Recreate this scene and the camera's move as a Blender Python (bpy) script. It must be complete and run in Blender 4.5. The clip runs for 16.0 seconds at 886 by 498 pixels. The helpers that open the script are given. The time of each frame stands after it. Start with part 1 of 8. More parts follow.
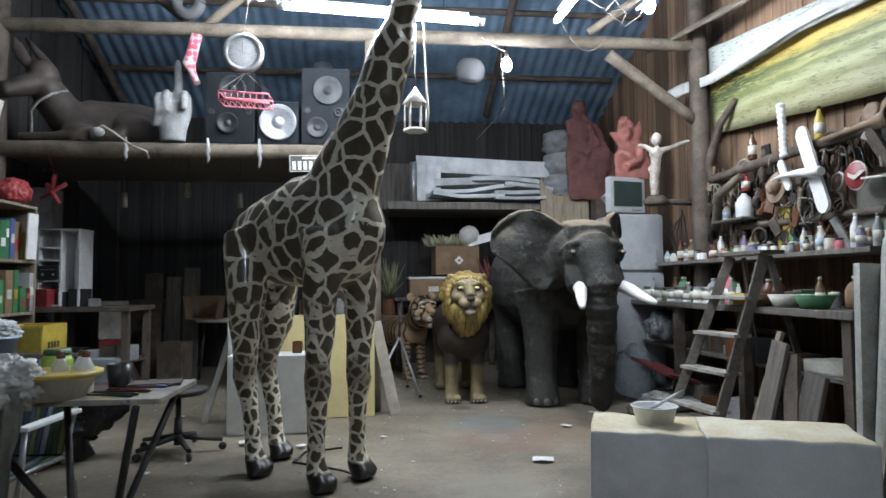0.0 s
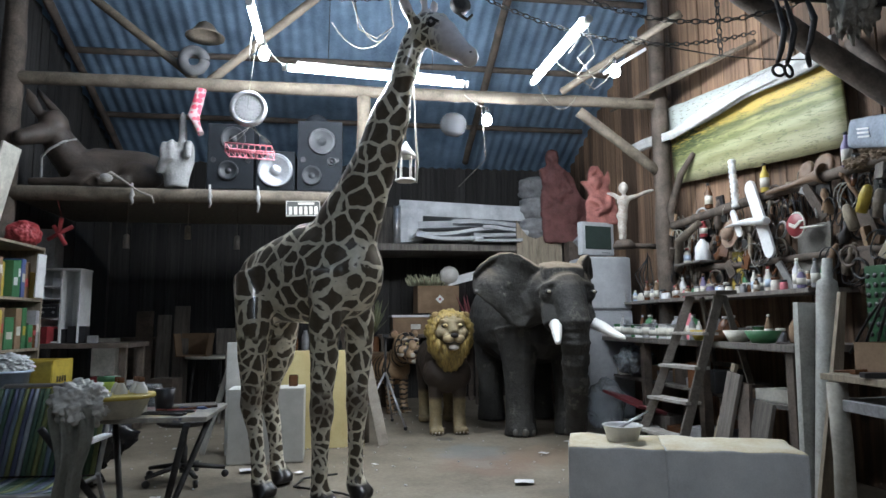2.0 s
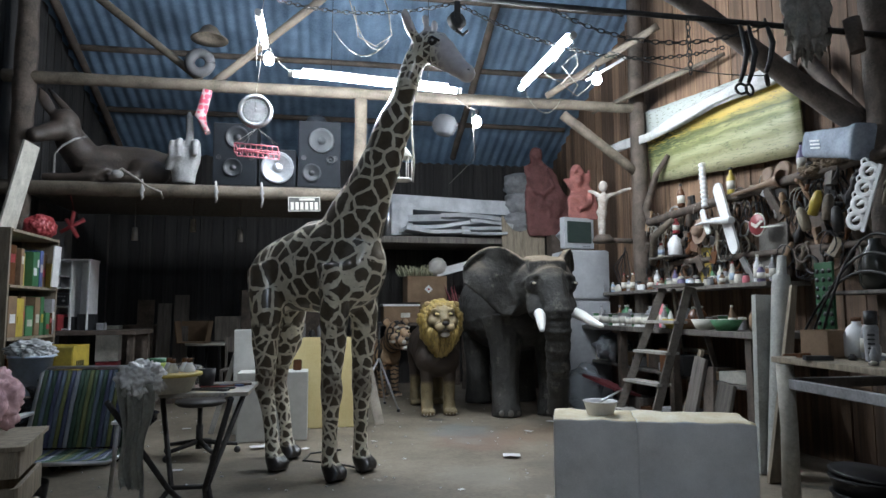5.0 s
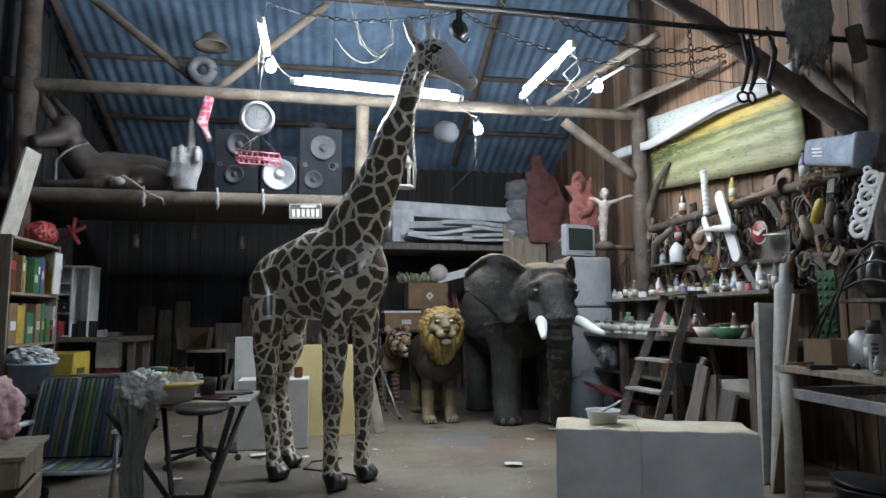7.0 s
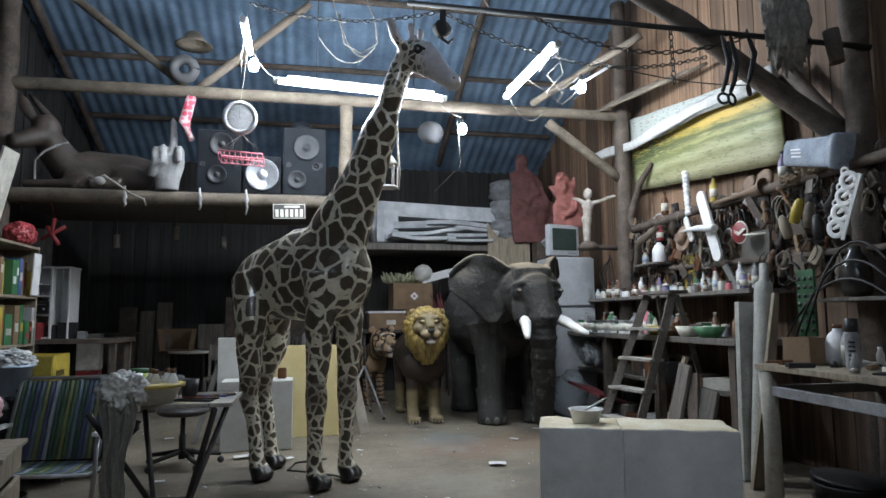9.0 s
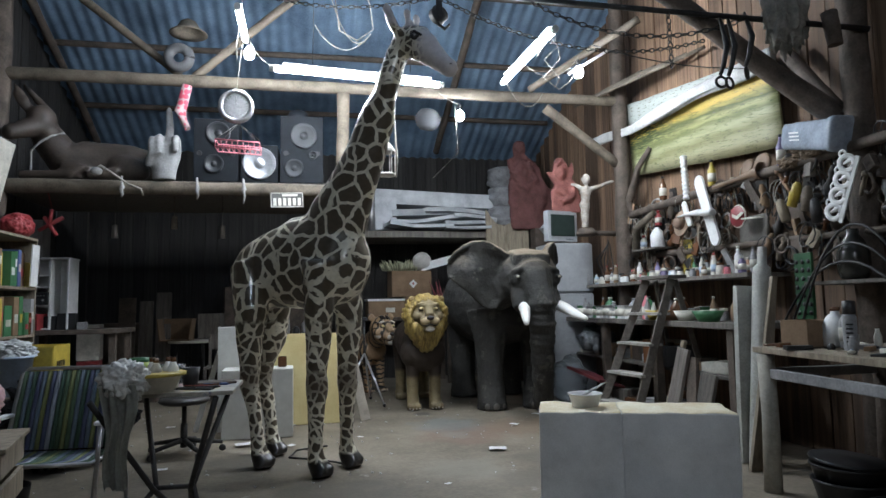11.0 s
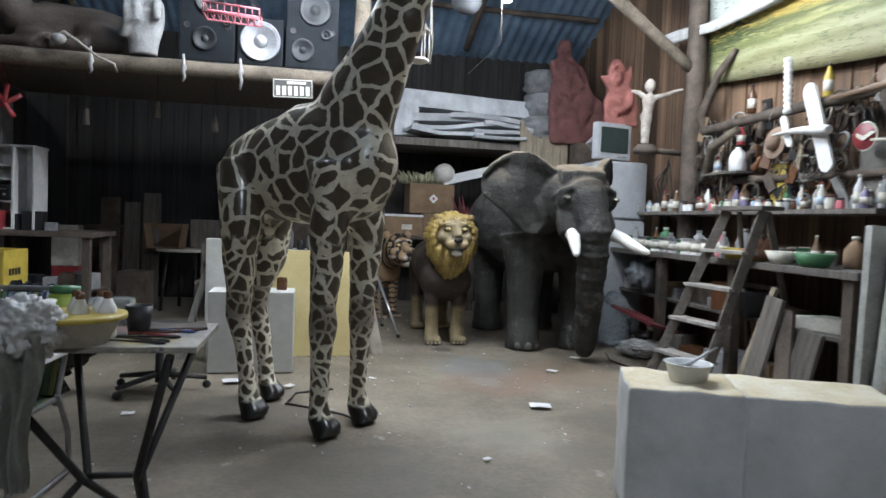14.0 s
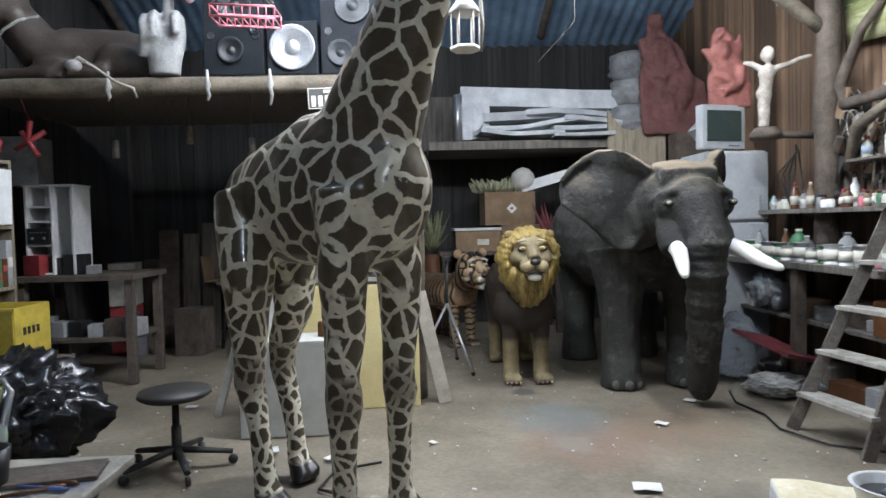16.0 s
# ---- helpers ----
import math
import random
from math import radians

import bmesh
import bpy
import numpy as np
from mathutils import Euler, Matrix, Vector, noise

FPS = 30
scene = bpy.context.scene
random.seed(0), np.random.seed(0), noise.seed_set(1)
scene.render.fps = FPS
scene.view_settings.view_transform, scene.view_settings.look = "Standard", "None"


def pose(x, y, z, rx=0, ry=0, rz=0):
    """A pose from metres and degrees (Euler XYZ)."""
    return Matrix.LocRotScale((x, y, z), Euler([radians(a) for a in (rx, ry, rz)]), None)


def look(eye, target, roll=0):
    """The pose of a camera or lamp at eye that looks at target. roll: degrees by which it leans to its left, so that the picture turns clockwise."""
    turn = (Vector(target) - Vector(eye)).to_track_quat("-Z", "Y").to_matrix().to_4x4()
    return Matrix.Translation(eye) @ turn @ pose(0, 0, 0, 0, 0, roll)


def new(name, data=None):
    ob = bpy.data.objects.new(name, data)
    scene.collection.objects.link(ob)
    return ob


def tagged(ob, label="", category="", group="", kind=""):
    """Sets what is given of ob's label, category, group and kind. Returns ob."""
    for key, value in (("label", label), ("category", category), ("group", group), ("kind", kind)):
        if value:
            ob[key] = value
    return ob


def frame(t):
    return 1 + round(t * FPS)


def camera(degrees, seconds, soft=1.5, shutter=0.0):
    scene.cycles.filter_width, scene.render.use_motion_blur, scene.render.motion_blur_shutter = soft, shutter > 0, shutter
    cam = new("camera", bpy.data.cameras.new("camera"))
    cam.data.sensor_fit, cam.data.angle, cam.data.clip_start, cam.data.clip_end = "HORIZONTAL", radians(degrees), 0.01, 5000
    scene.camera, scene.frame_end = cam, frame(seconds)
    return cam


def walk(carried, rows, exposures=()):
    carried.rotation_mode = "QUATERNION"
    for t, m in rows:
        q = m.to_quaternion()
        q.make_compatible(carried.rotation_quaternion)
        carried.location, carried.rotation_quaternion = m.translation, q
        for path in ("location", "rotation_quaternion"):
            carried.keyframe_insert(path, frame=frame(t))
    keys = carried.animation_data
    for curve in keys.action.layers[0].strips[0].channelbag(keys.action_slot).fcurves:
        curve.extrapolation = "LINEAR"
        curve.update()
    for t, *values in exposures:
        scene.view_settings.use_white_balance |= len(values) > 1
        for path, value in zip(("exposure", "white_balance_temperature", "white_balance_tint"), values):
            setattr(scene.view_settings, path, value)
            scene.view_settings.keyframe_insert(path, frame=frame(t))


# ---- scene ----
cam = camera(68.5, 16.0, shutter=0.5)
PATH = [
    (0, (0.25, 0.304, 1.179), (0.453, 2.29, 1.287), -0.4),
    (0.5, (0.277, 0.161, 1.177), (0.435, 2.151, 1.291), -0.4),
    (1, (0.201, 0.055, 1.17), (0.412, 2.04, 1.303), -0.3),
    (1.5, (0.093, -0.058, 1.158), (0.393, 1.914, 1.307), -0.9),
    (2, (0.075, -0.151, 1.164), (0.36, 1.816, 1.39), -0.4),
    (2.5, (0.133, -0.296, 1.159), (0.361, 1.684, 1.333), -0.3),
    (3, (0.105, -0.386, 1.158), (0.36, 1.591, 1.317), -0.3),
    (3.5, (-0.031, -0.464, 1.163), (0.3, 1.5, 1.344), -1.7),
    (4, (-0.107, -0.554, 1.167), (0.224, 1.408, 1.36), -0.6),
    (6.5, (-0.123, -0.602, 1.178), (0.227, 1.358, 1.363), -0.2),
    (7, (-0.126, -0.583, 1.186), (0.217, 1.377, 1.394), -0.2),
    (7.5, (-0.127, -0.589, 1.185), (0.234, 1.366, 1.394), -0.0),
    (8, (-0.123, -0.585, 1.185), (0.257, 1.368, 1.396), -0.1),
    (10.5, (-0.117, -0.6, 1.182), (0.272, 1.353, 1.368), -0.8),
    (11, (-0.12, -0.591, 1.178), (0.273, 1.363, 1.349), -1.0),
    (11.5, (-0.121, -0.587, 1.167), (0.268, 1.369, 1.318), -0.6),
    (12, (-0.144, -0.551, 1.148), (0.252, 1.408, 1.221), -0.0),
    (12.5, (-0.148, -0.385, 1.153), (0.263, 1.572, 1.214), 0.9),
    (13, (-0.096, -0.101, 1.183), (0.267, 1.865, 1.212), 2.8),
    (13.5, (-0.103, 0.174, 1.193), (0.273, 2.139, 1.193), 3.3),
    (14, (-0.127, 0.541, 1.213), (0.249, 2.503, 1.127), 2.2),
    (14.5, (-0.091, 0.828, 1.253), (0.144, 2.813, 1.2), 2.0),
    (15, (-0.029, 1.018, 1.299), (0.162, 3.009, 1.298), 1.5),
    (15.5, (0.04, 1.289, 1.346), (0.225, 3.279, 1.286), 0.0),
    (16, (0.23, 1.456, 1.357), (0.311, 3.453, 1.276), -1.4),
]
EXPOSURES = [(0.0, 0.55, 6180, 9), (1.5, 0.46, 6180, 9), (11.5, 0.28, 6200, 9), (13.0, 0.52, 6220, 10), (14.5, 0.72, 6250, 10), (16.0, 0.82, 6250, 10)]
walk(cam, [(t, look(eye, target, roll)) for t, eye, target, roll in PATH], EXPOSURES)

# ---- world and lamps ----
sky = bpy.data.worlds.new("night")
sky.use_nodes = True
sky.node_tree.nodes["Background"].inputs[0].default_value = (0.5, 0.7, 1.0, 1)
sky.node_tree.nodes["Background"].inputs[1].default_value = 0.01
scene.world = sky
TUBE_POWER, BULB_POWER = 190.0, 300.0


# ---- materials ----
def surf(name, dark, light, scale=6.0, rough=0.7, metal=0.0, bump=0.15, stretch=(1, 1, 1), vary=0.0, fine=60.0, spots=None, spot_scale=9.0, spot_cut=0.62):
    """Two-scale mottled surface in object space."""
    m = bpy.data.materials.new(name)
    m.use_nodes = True
    nt = m.node_tree
    b = nt.nodes["Principled BSDF"]
    tc = nt.nodes.new("ShaderNodeTexCoord")
    mp = nt.nodes.new("ShaderNodeMapping")
    mp.inputs["Scale"].default_value = stretch
    nt.links.new(tc.outputs["Object"], mp.inputs["Vector"])
    info = nt.nodes.new("ShaderNodeObjectInfo")
    off = nt.nodes.new("ShaderNodeVectorMath")
    off.operation = "SCALE"
    off.inputs[0].default_value = (13.0, 7.0, 5.0)
    nt.links.new(info.outputs["Random"], off.inputs["Scale"])
    add = nt.nodes.new("ShaderNodeVectorMath")
    nt.links.new(mp.outputs[0], add.inputs[0])
    nt.links.new(off.outputs[0], add.inputs[1])
    n1 = nt.nodes.new("ShaderNodeTexNoise")
    n1.inputs["Scale"].default_value = scale
    n1.inputs["Detail"].default_value = 6
    n1.inputs["Roughness"].default_value = 0.65
    n2 = nt.nodes.new("ShaderNodeTexNoise")
    n2.inputs["Scale"].default_value = fine
    n2.inputs["Detail"].default_value = 3
    for n in (n1, n2):
        nt.links.new(add.outputs[0], n.inputs["Vector"])
    mixf = nt.nodes.new("ShaderNodeMath")
    mixf.operation = "MULTIPLY_ADD"
    mixf.inputs[1].default_value = 0.35
    nt.links.new(n2.outputs[0], mixf.inputs[0])
    nt.links.new(n1.outputs[0], mixf.inputs[2])
    ramp = nt.nodes.new("ShaderNodeValToRGB")
    ramp.color_ramp.elements[0].position = 0.45
    ramp.color_ramp.elements[1].position = 0.9
    ramp.color_ramp.elements[0].color = (*dark, 1)
    ramp.color_ramp.elements[1].color = (*light, 1)
    nt.links.new(mixf.outputs[0], ramp.inputs[0])
    col = ramp.outputs[0]
    if vary:
        hsv = nt.nodes.new("ShaderNodeHueSaturation")
        mr = nt.nodes.new("ShaderNodeMapRange")
        mr.inputs[3].default_value, mr.inputs[4].default_value = 1 - vary, 1 + vary
        nt.links.new(info.outputs["Random"], mr.inputs[0])
        nt.links.new(mr.outputs[0], hsv.inputs["Value"])
        nt.links.new(col, hsv.inputs["Color"])
        col = hsv.outputs[0]
    if spots:
        n3 = nt.nodes.new("ShaderNodeTexNoise")
        n3.inputs["Scale"].default_value = spot_scale
        n3.inputs["Detail"].default_value = 8
        n3.inputs["Roughness"].default_value = 0.7
        nt.links.new(add.outputs[0], n3.inputs["Vector"])
        cut = nt.nodes.new("ShaderNodeMapRange")
        cut.inputs[1].default_value, cut.inputs[2].default_value = spot_cut, spot_cut + 0.06
        nt.links.new(n3.outputs[0], cut.inputs[0])
        mx = nt.nodes.new("ShaderNodeMix")
        mx.data_type = "RGBA"
        mx.inputs["B"].default_value = (*spots, 1)
        for i in (6, 7):
            mx.inputs[i].default_value = (*spots, 1)
        nt.links.new(cut.outputs[0], mx.inputs[0])
        nt.links.new(col, mx.inputs[6])
        col = mx.outputs[2]
    nt.links.new(col, b.inputs["Base Color"])
    b.inputs["Roughness"].default_value = rough
    b.inputs["Metallic"].default_value = metal
    if bump:
        bp = nt.nodes.new("ShaderNodeBump")
        bp.inputs["Strength"].default_value = bump
        bp.inputs["Distance"].default_value = 0.02
        nt.links.new(mixf.outputs[0], bp.inputs["Height"])
        nt.links.new(bp.outputs[0], b.inputs["Normal"])
    return m


def tone(name, c, rough=0.5, metal=0.0, spread=0.25, scale=9.0, bump=0.05, vary=0.0):
    """Paint, plastic, cloth or metal in one colour with slight soiling."""
    return surf(name, tuple(v * (1 - spread) for v in c), tuple(min(1, v * (1 + spread)) for v in c), scale, rough, metal, bump, vary=vary)


def glow(name, c, strength):
    m = bpy.data.materials.new(name)
    m.use_nodes = True
    b = m.node_tree.nodes["Principled BSDF"]
    b.inputs["Base Color"].default_value = (0.9, 0.9, 0.9, 1)
    b.inputs["Emission Color"].default_value = (*c, 1)
    b.inputs["Emission Strength"].default_value = strength
    return m


def clear(name, c, rough=0.1):
    m = bpy.data.materials.new(name)
    m.use_nodes = True
    b = m.node_tree.nodes["Principled BSDF"]
    b.inputs["Base Color"].default_value = (*c, 1)
    b.inputs["Roughness"].default_value = rough
    b.inputs["Transmission Weight"].default_value = 0.85
    b.inputs["IOR"].default_value = 1.4
    return m


LOG = surf("weathered_log", (0.05, 0.040, 0.030), (0.185, 0.152, 0.115), 5, 0.85, 0, 0.5, (1, 1, 1))
DARK_LOG = surf("dark_log", (0.035, 0.028, 0.022), (0.13, 0.10, 0.08), 6, 0.85, 0, 0.5)
PLANK = surf("brown_plank", (0.055, 0.032, 0.019), (0.25, 0.155, 0.095), 3.5, 0.8, 0, 0.4, (6, 6, 0.6), vary=0.5)
# Base colour set darker to carry the shade under the loft.
DARK_PLANK = surf("shade_dark_plank", (0.012, 0.011, 0.011), (0.05, 0.046, 0.043), 4, 0.85, 0, 0.4, (6, 6, 0.6), vary=0.3)
GREY_PLANK = surf("grey_plank", (0.05, 0.045, 0.04), (0.18, 0.16, 0.14), 4, 0.85, 0, 0.4, (6, 6, 0.6), vary=0.3)
PALE_WOOD = surf("pale_wood", (0.13, 0.105, 0.075), (0.32, 0.27, 0.20), 5, 0.75, 0, 0.25, (5, 5, 0.8), vary=0.2)
CONCRETE = surf("worn_concrete", (0.110, 0.090, 0.064), (0.255, 0.218, 0.168), 1.6, 0.62, 0, 0.25, fine=35, spots=(0.33, 0.31, 0.27), spot_scale=5, spot_cut=0.64)
# Bluer, brighter base colour stands in for the lamps' blue haze.
TIN = surf("corrugated_tin", (0.10, 0.15, 0.22), (0.25, 0.36, 0.50), 2.2, 0.45, 0.35, 0.1, vary=0.1)
WHITE_FOAM = surf("clean_foam", (0.42, 0.42, 0.39), (0.62, 0.62, 0.59), 4, 0.9, 0, 0.12, fine=140)
FOAM = surf("white_foam", (0.50, 0.50, 0.50), (0.72, 0.72, 0.72), 4, 0.9, 0, 0.12, fine=140)
FOAM_TOP = surf("glued_foam", (0.50, 0.38, 0.17), (0.74, 0.71, 0.60), 3.4, 0.75, 0, 0.25, fine=60, spots=(0.22, 0.15, 0.08), spot_scale=7, spot_cut=0.69)
YELLOW_FOAM = surf("yellow_foam", (0.46, 0.37, 0.17), (0.58, 0.50, 0.26), 3, 0.9, 0, 0.15)
IRON = surf("dark_iron", (0.012, 0.012, 0.013), (0.05, 0.047, 0.045), 8, 0.55, 0.4, 0.2)
STEEL = surf("scratched_steel", (0.30, 0.30, 0.31), (0.55, 0.55, 0.56), 12, 0.35, 0.8, 0.08)
WHITE = tone("white_paint", (0.68, 0.68, 0.68), 0.5, spread=0.15, vary=0.08)
CREAM = tone("aged_cream_paint", (0.52, 0.50, 0.44), 0.6, spread=0.3)
BLACK = tone("black_plastic", (0.018, 0.018, 0.02), 0.45)
BAG = tone("black_bin_film", (0.012, 0.012, 0.014), 0.22)
CARD = surf("cardboard", (0.14, 0.09, 0.052), (0.25, 0.165, 0.10), 5, 0.85, 0, 0.1, vary=0.2)
RED = tone("red_paint", (0.30, 0.04, 0.045), 0.45, spread=0.3)
PINK = tone("pink_plastic", (0.60, 0.17, 0.21), 0.4)
CLAY = surf("red_clay", (0.085, 0.034, 0.032), (0.20, 0.085, 0.078), 5, 0.85, 0, 0.4)
GREY_CLAY = surf("grey_plaster", (0.14, 0.14, 0.145), (0.34, 0.34, 0.35), 5, 0.8, 0, 0.3)
PLASTER = surf("white_plaster", (0.42, 0.40, 0.37), (0.66, 0.64, 0.60), 7, 0.8, 0, 0.25)
YELLOW = tone("yellow_plastic", (0.43, 0.33, 0.055), 0.4)
GREEN = tone("green_plastic", (0.05, 0.16, 0.07), 0.45)
LIME = tone("lime_plastic", (0.42, 0.55, 0.10), 0.4)
BLUE = tone("blue_plastic", (0.07, 0.10, 0.24), 0.4)
PURPLE = tone("purple_plastic", (0.15, 0.125, 0.23), 0.45)
BROWN = tone("brown_glass", (0.11, 0.05, 0.025), 0.25)
ORANGE = tone("orange_clay", (0.27, 0.15, 0.085), 0.7)
PALE_BLUE = tone("pale_blue_plastic", (0.36, 0.44, 0.55), 0.3)
LINEN = surf("grey_cloth", (0.16, 0.155, 0.15), (0.42, 0.41, 0.40), 5, 0.95, 0, 0.3)
GLASS = clear("clear_glass", (0.85, 0.92, 0.9))
FILM = clear("frosted_plastic", (0.80, 0.86, 0.92), 0.25)
SCREEN = tone("screen_glass", (0.035, 0.05, 0.045), 0.12, spread=0.1, bump=0)
FRIDGE = tone("grey_enamel", (0.36, 0.37, 0.385), 0.45, spread=0.15)
ROPE = surf("rope", (0.16, 0.15, 0.125), (0.36, 0.335, 0.295), 30, 0.9, 0, 0.3)
TUBE_GLOW = glow("lit_tube", (0.90, 0.95, 1.0), TUBE_POWER)
BULB_GLOW = glow("lit_bulb", (0.92, 0.96, 1.0), BULB_POWER)


# ---- shapes ----
def box(bm, c, s, rot=None, bevel=0.0, mi=0):
    m = Matrix.Translation(c)
    if rot:
        m = m @ Euler([radians(a) for a in rot]).to_matrix().to_4x4()
    r = bmesh.ops.create_cube(bm, size=1, matrix=m @ Matrix.Diagonal((*s, 1)))
    vs = set(r["verts"])
    if bevel:
        es = list({e for v in vs for e in v.link_edges})
        r2 = bmesh.ops.bevel(bm, geom=es, offset=bevel, segments=2, affect="EDGES", profile=0.7)
        fs = r2["faces"]
        vs |= set(r2["verts"])
    for f in {f for v in vs if v.is_valid for f in v.link_faces}:
        f.material_index = mi
    return bm


def pipe(bm, pts, seg=10, mi=0, smooth=True, up=(0, 0, 1)):
    """A closed tube through (x, y, z, side radius, other radius)."""
    P = [Vector(p[:3]) for p in pts]
    rings = []
    side0 = None
    for i, p in enumerate(pts):
        t = (P[min(i + 1, len(P) - 1)] - P[max(i - 1, 0)]).normalized()
        ref = Vector(up)
        if abs(t.dot(ref)) > 0.92:
            ref = Vector((0, 1, 0)) if abs(t.y) < 0.9 else Vector((1, 0, 0))
        side = t.cross(ref).normalized()
        if side0 is not None and side.dot(side0) < 0:
            side = -side
        side0 = side
        oth = side.cross(t).normalized()
        ra = p[3]
        rb = p[4] if len(p) > 4 else ra
        rings.append([bm.verts.new(P[i] + side * ra * math.cos(a) + oth * rb * math.sin(a)) for a in (2 * math.pi * k / seg for k in range(seg))])
    fs = []
    for a, b in zip(rings, rings[1:]):
        for k in range(seg):
            fs.append(bm.faces.new((a[k], a[(k + 1) % seg], b[(k + 1) % seg], b[k])))
    for ring, flip in ((rings[0], True), (rings[-1], False)):
        fs.append(bm.faces.new(ring[::-1] if flip else ring))
    for f in fs:
        f.material_index = mi
        f.smooth = smooth and len(f.verts) == 4
    return bm


def blob(bm, c, r, rot=(0, 0, 0), mi=0, sub=2):
    m = Matrix.Translation(c) @ Euler([radians(a) for a in rot]).to_matrix().to_4x4() @ Matrix.Diagonal((*r, 1))
    q = bmesh.ops.create_icosphere(bm, subdivisions=sub, radius=1, matrix=m)
    for f in {f for v in q["verts"] for f in v.link_faces}:
        f.material_index = mi
        f.smooth = True
    return bm


def turned(bm, prof, at=(0, 0, 0), seg=16, mi=0, rot=None):
    """A lathe shape from (radius, height) rows."""
    m = Matrix.Translation(at)
    if rot:
        m = m @ Euler([radians(a) for a in rot]).to_matrix().to_4x4()
    rings = []
    for r, z in prof:
        rings.append([bm.verts.new(m @ Vector((max(r, 1e-4) * math.cos(2 * math.pi * k / seg), max(r, 1e-4) * math.sin(2 * math.pi * k / seg), z))) for k in range(seg)])
    for a, b in zip(rings, rings[1:]):
        for k in range(seg):
            f = bm.faces.new((a[k], a[(k + 1) % seg], b[(k + 1) % seg], b[k]))
            f.material_index, f.smooth = mi, True
    for ring, flip in ((rings[0], True), (rings[-1], False)):
        f = bm.faces.new(ring[::-1] if flip else ring)
        f.material_index = mi
    return bm


def outline(bm, pts, thick, m=Matrix.Identity(4), mi=0):
    """A flat cut-out: 2D points in x and z, given thickness in y."""
    front = [bm.verts.new(m @ Vector((x, -thick / 2, z))) for x, z in pts]
    back = [bm.verts.new(m @ Vector((x, thick / 2, z))) for x, z in pts]
    fs = [bm.faces.new(front), bm.faces.new(back[::-1])]
    n = len(pts)
    for k in range(n):
        fs.append(bm.faces.new((front[(k + 1) % n], front[k], back[k], back[(k + 1) % n])))
    for f in fs:
        f.material_index = mi
    bmesh.ops.recalc_face_normals(bm, faces=fs)
    return bm


def made(name, bm, mats):
    me = bpy.data.meshes.new(name)
    bm.to_mesh(me)
    bm.free()
    for m in mats if isinstance(mats, (list, tuple)) else (mats,):
        me.materials.append(m)
    return me


def part(name, bm, material, parent, label="", at=None):
    ob = new(name, made(name, bm, material))
    ob.parent = parent
    if at:
        ob.matrix_basis = at
    if label:
        ob["label"] = label
    return ob


def thing(name, bm, material, label, category, group="", kind="", at=None):
    ob = new(name, made(name, bm, material))
    if at:
        ob.matrix_basis = at
    return tagged(ob, label, category, group, kind)


def hub(name, at, label, category, group="", kind=""):
    ob = new(name)
    ob.empty_display_size = 0.1
    ob.matrix_basis = at
    return tagged(ob, label, category, group, kind)


def B():
    return bmesh.new()


def sculpt(name, bm, voxel, extra, mats, label, category, at, lumps=0.0, lump_scale=4.0, smooth=6):
    """Merges overlapping forms into one skin, then adds crisp details from a second bmesh."""
    tmp = new("tmp_form", made("tmp_form", bm, mats))
    r = tmp.modifiers.new("skin", "REMESH")
    r.mode, r.voxel_size, r.use_smooth_shade = "VOXEL", voxel, True
    s = tmp.modifiers.new("soft", "SMOOTH")
    s.iterations, s.factor = smooth, 0.5
    me = bpy.data.meshes.new_from_object(tmp.evaluated_get(bpy.context.evaluated_depsgraph_get()))
    bpy.data.objects.remove(tmp)
    out = B()
    out.from_mesh(me)
    out.normal_update()
    for f in out.faces:
        f.material_index, f.smooth = 0, True
    if lumps:
        for v in out.verts:
            v.co += v.normal * lumps * noise.fractal(v.co * lump_scale, 0.8, 2.0, 3)
    if extra:
        ex = bpy.data.meshes.new("tmp")
        extra.to_mesh(ex)
        extra.free()
        out.from_mesh(ex)
    return thing(name, out, mats, label, category, at=at)


# ---- structure ----
WALL_R, WALL_L, WALL_B, WALL_F = 3.72, -3.45, 10.2, -2.6


def roof_z(y):
    return 3.72 + 0.42 * (10.2 - y) if y > 5.0 else 5.9 - 0.35 * (5.0 - y)


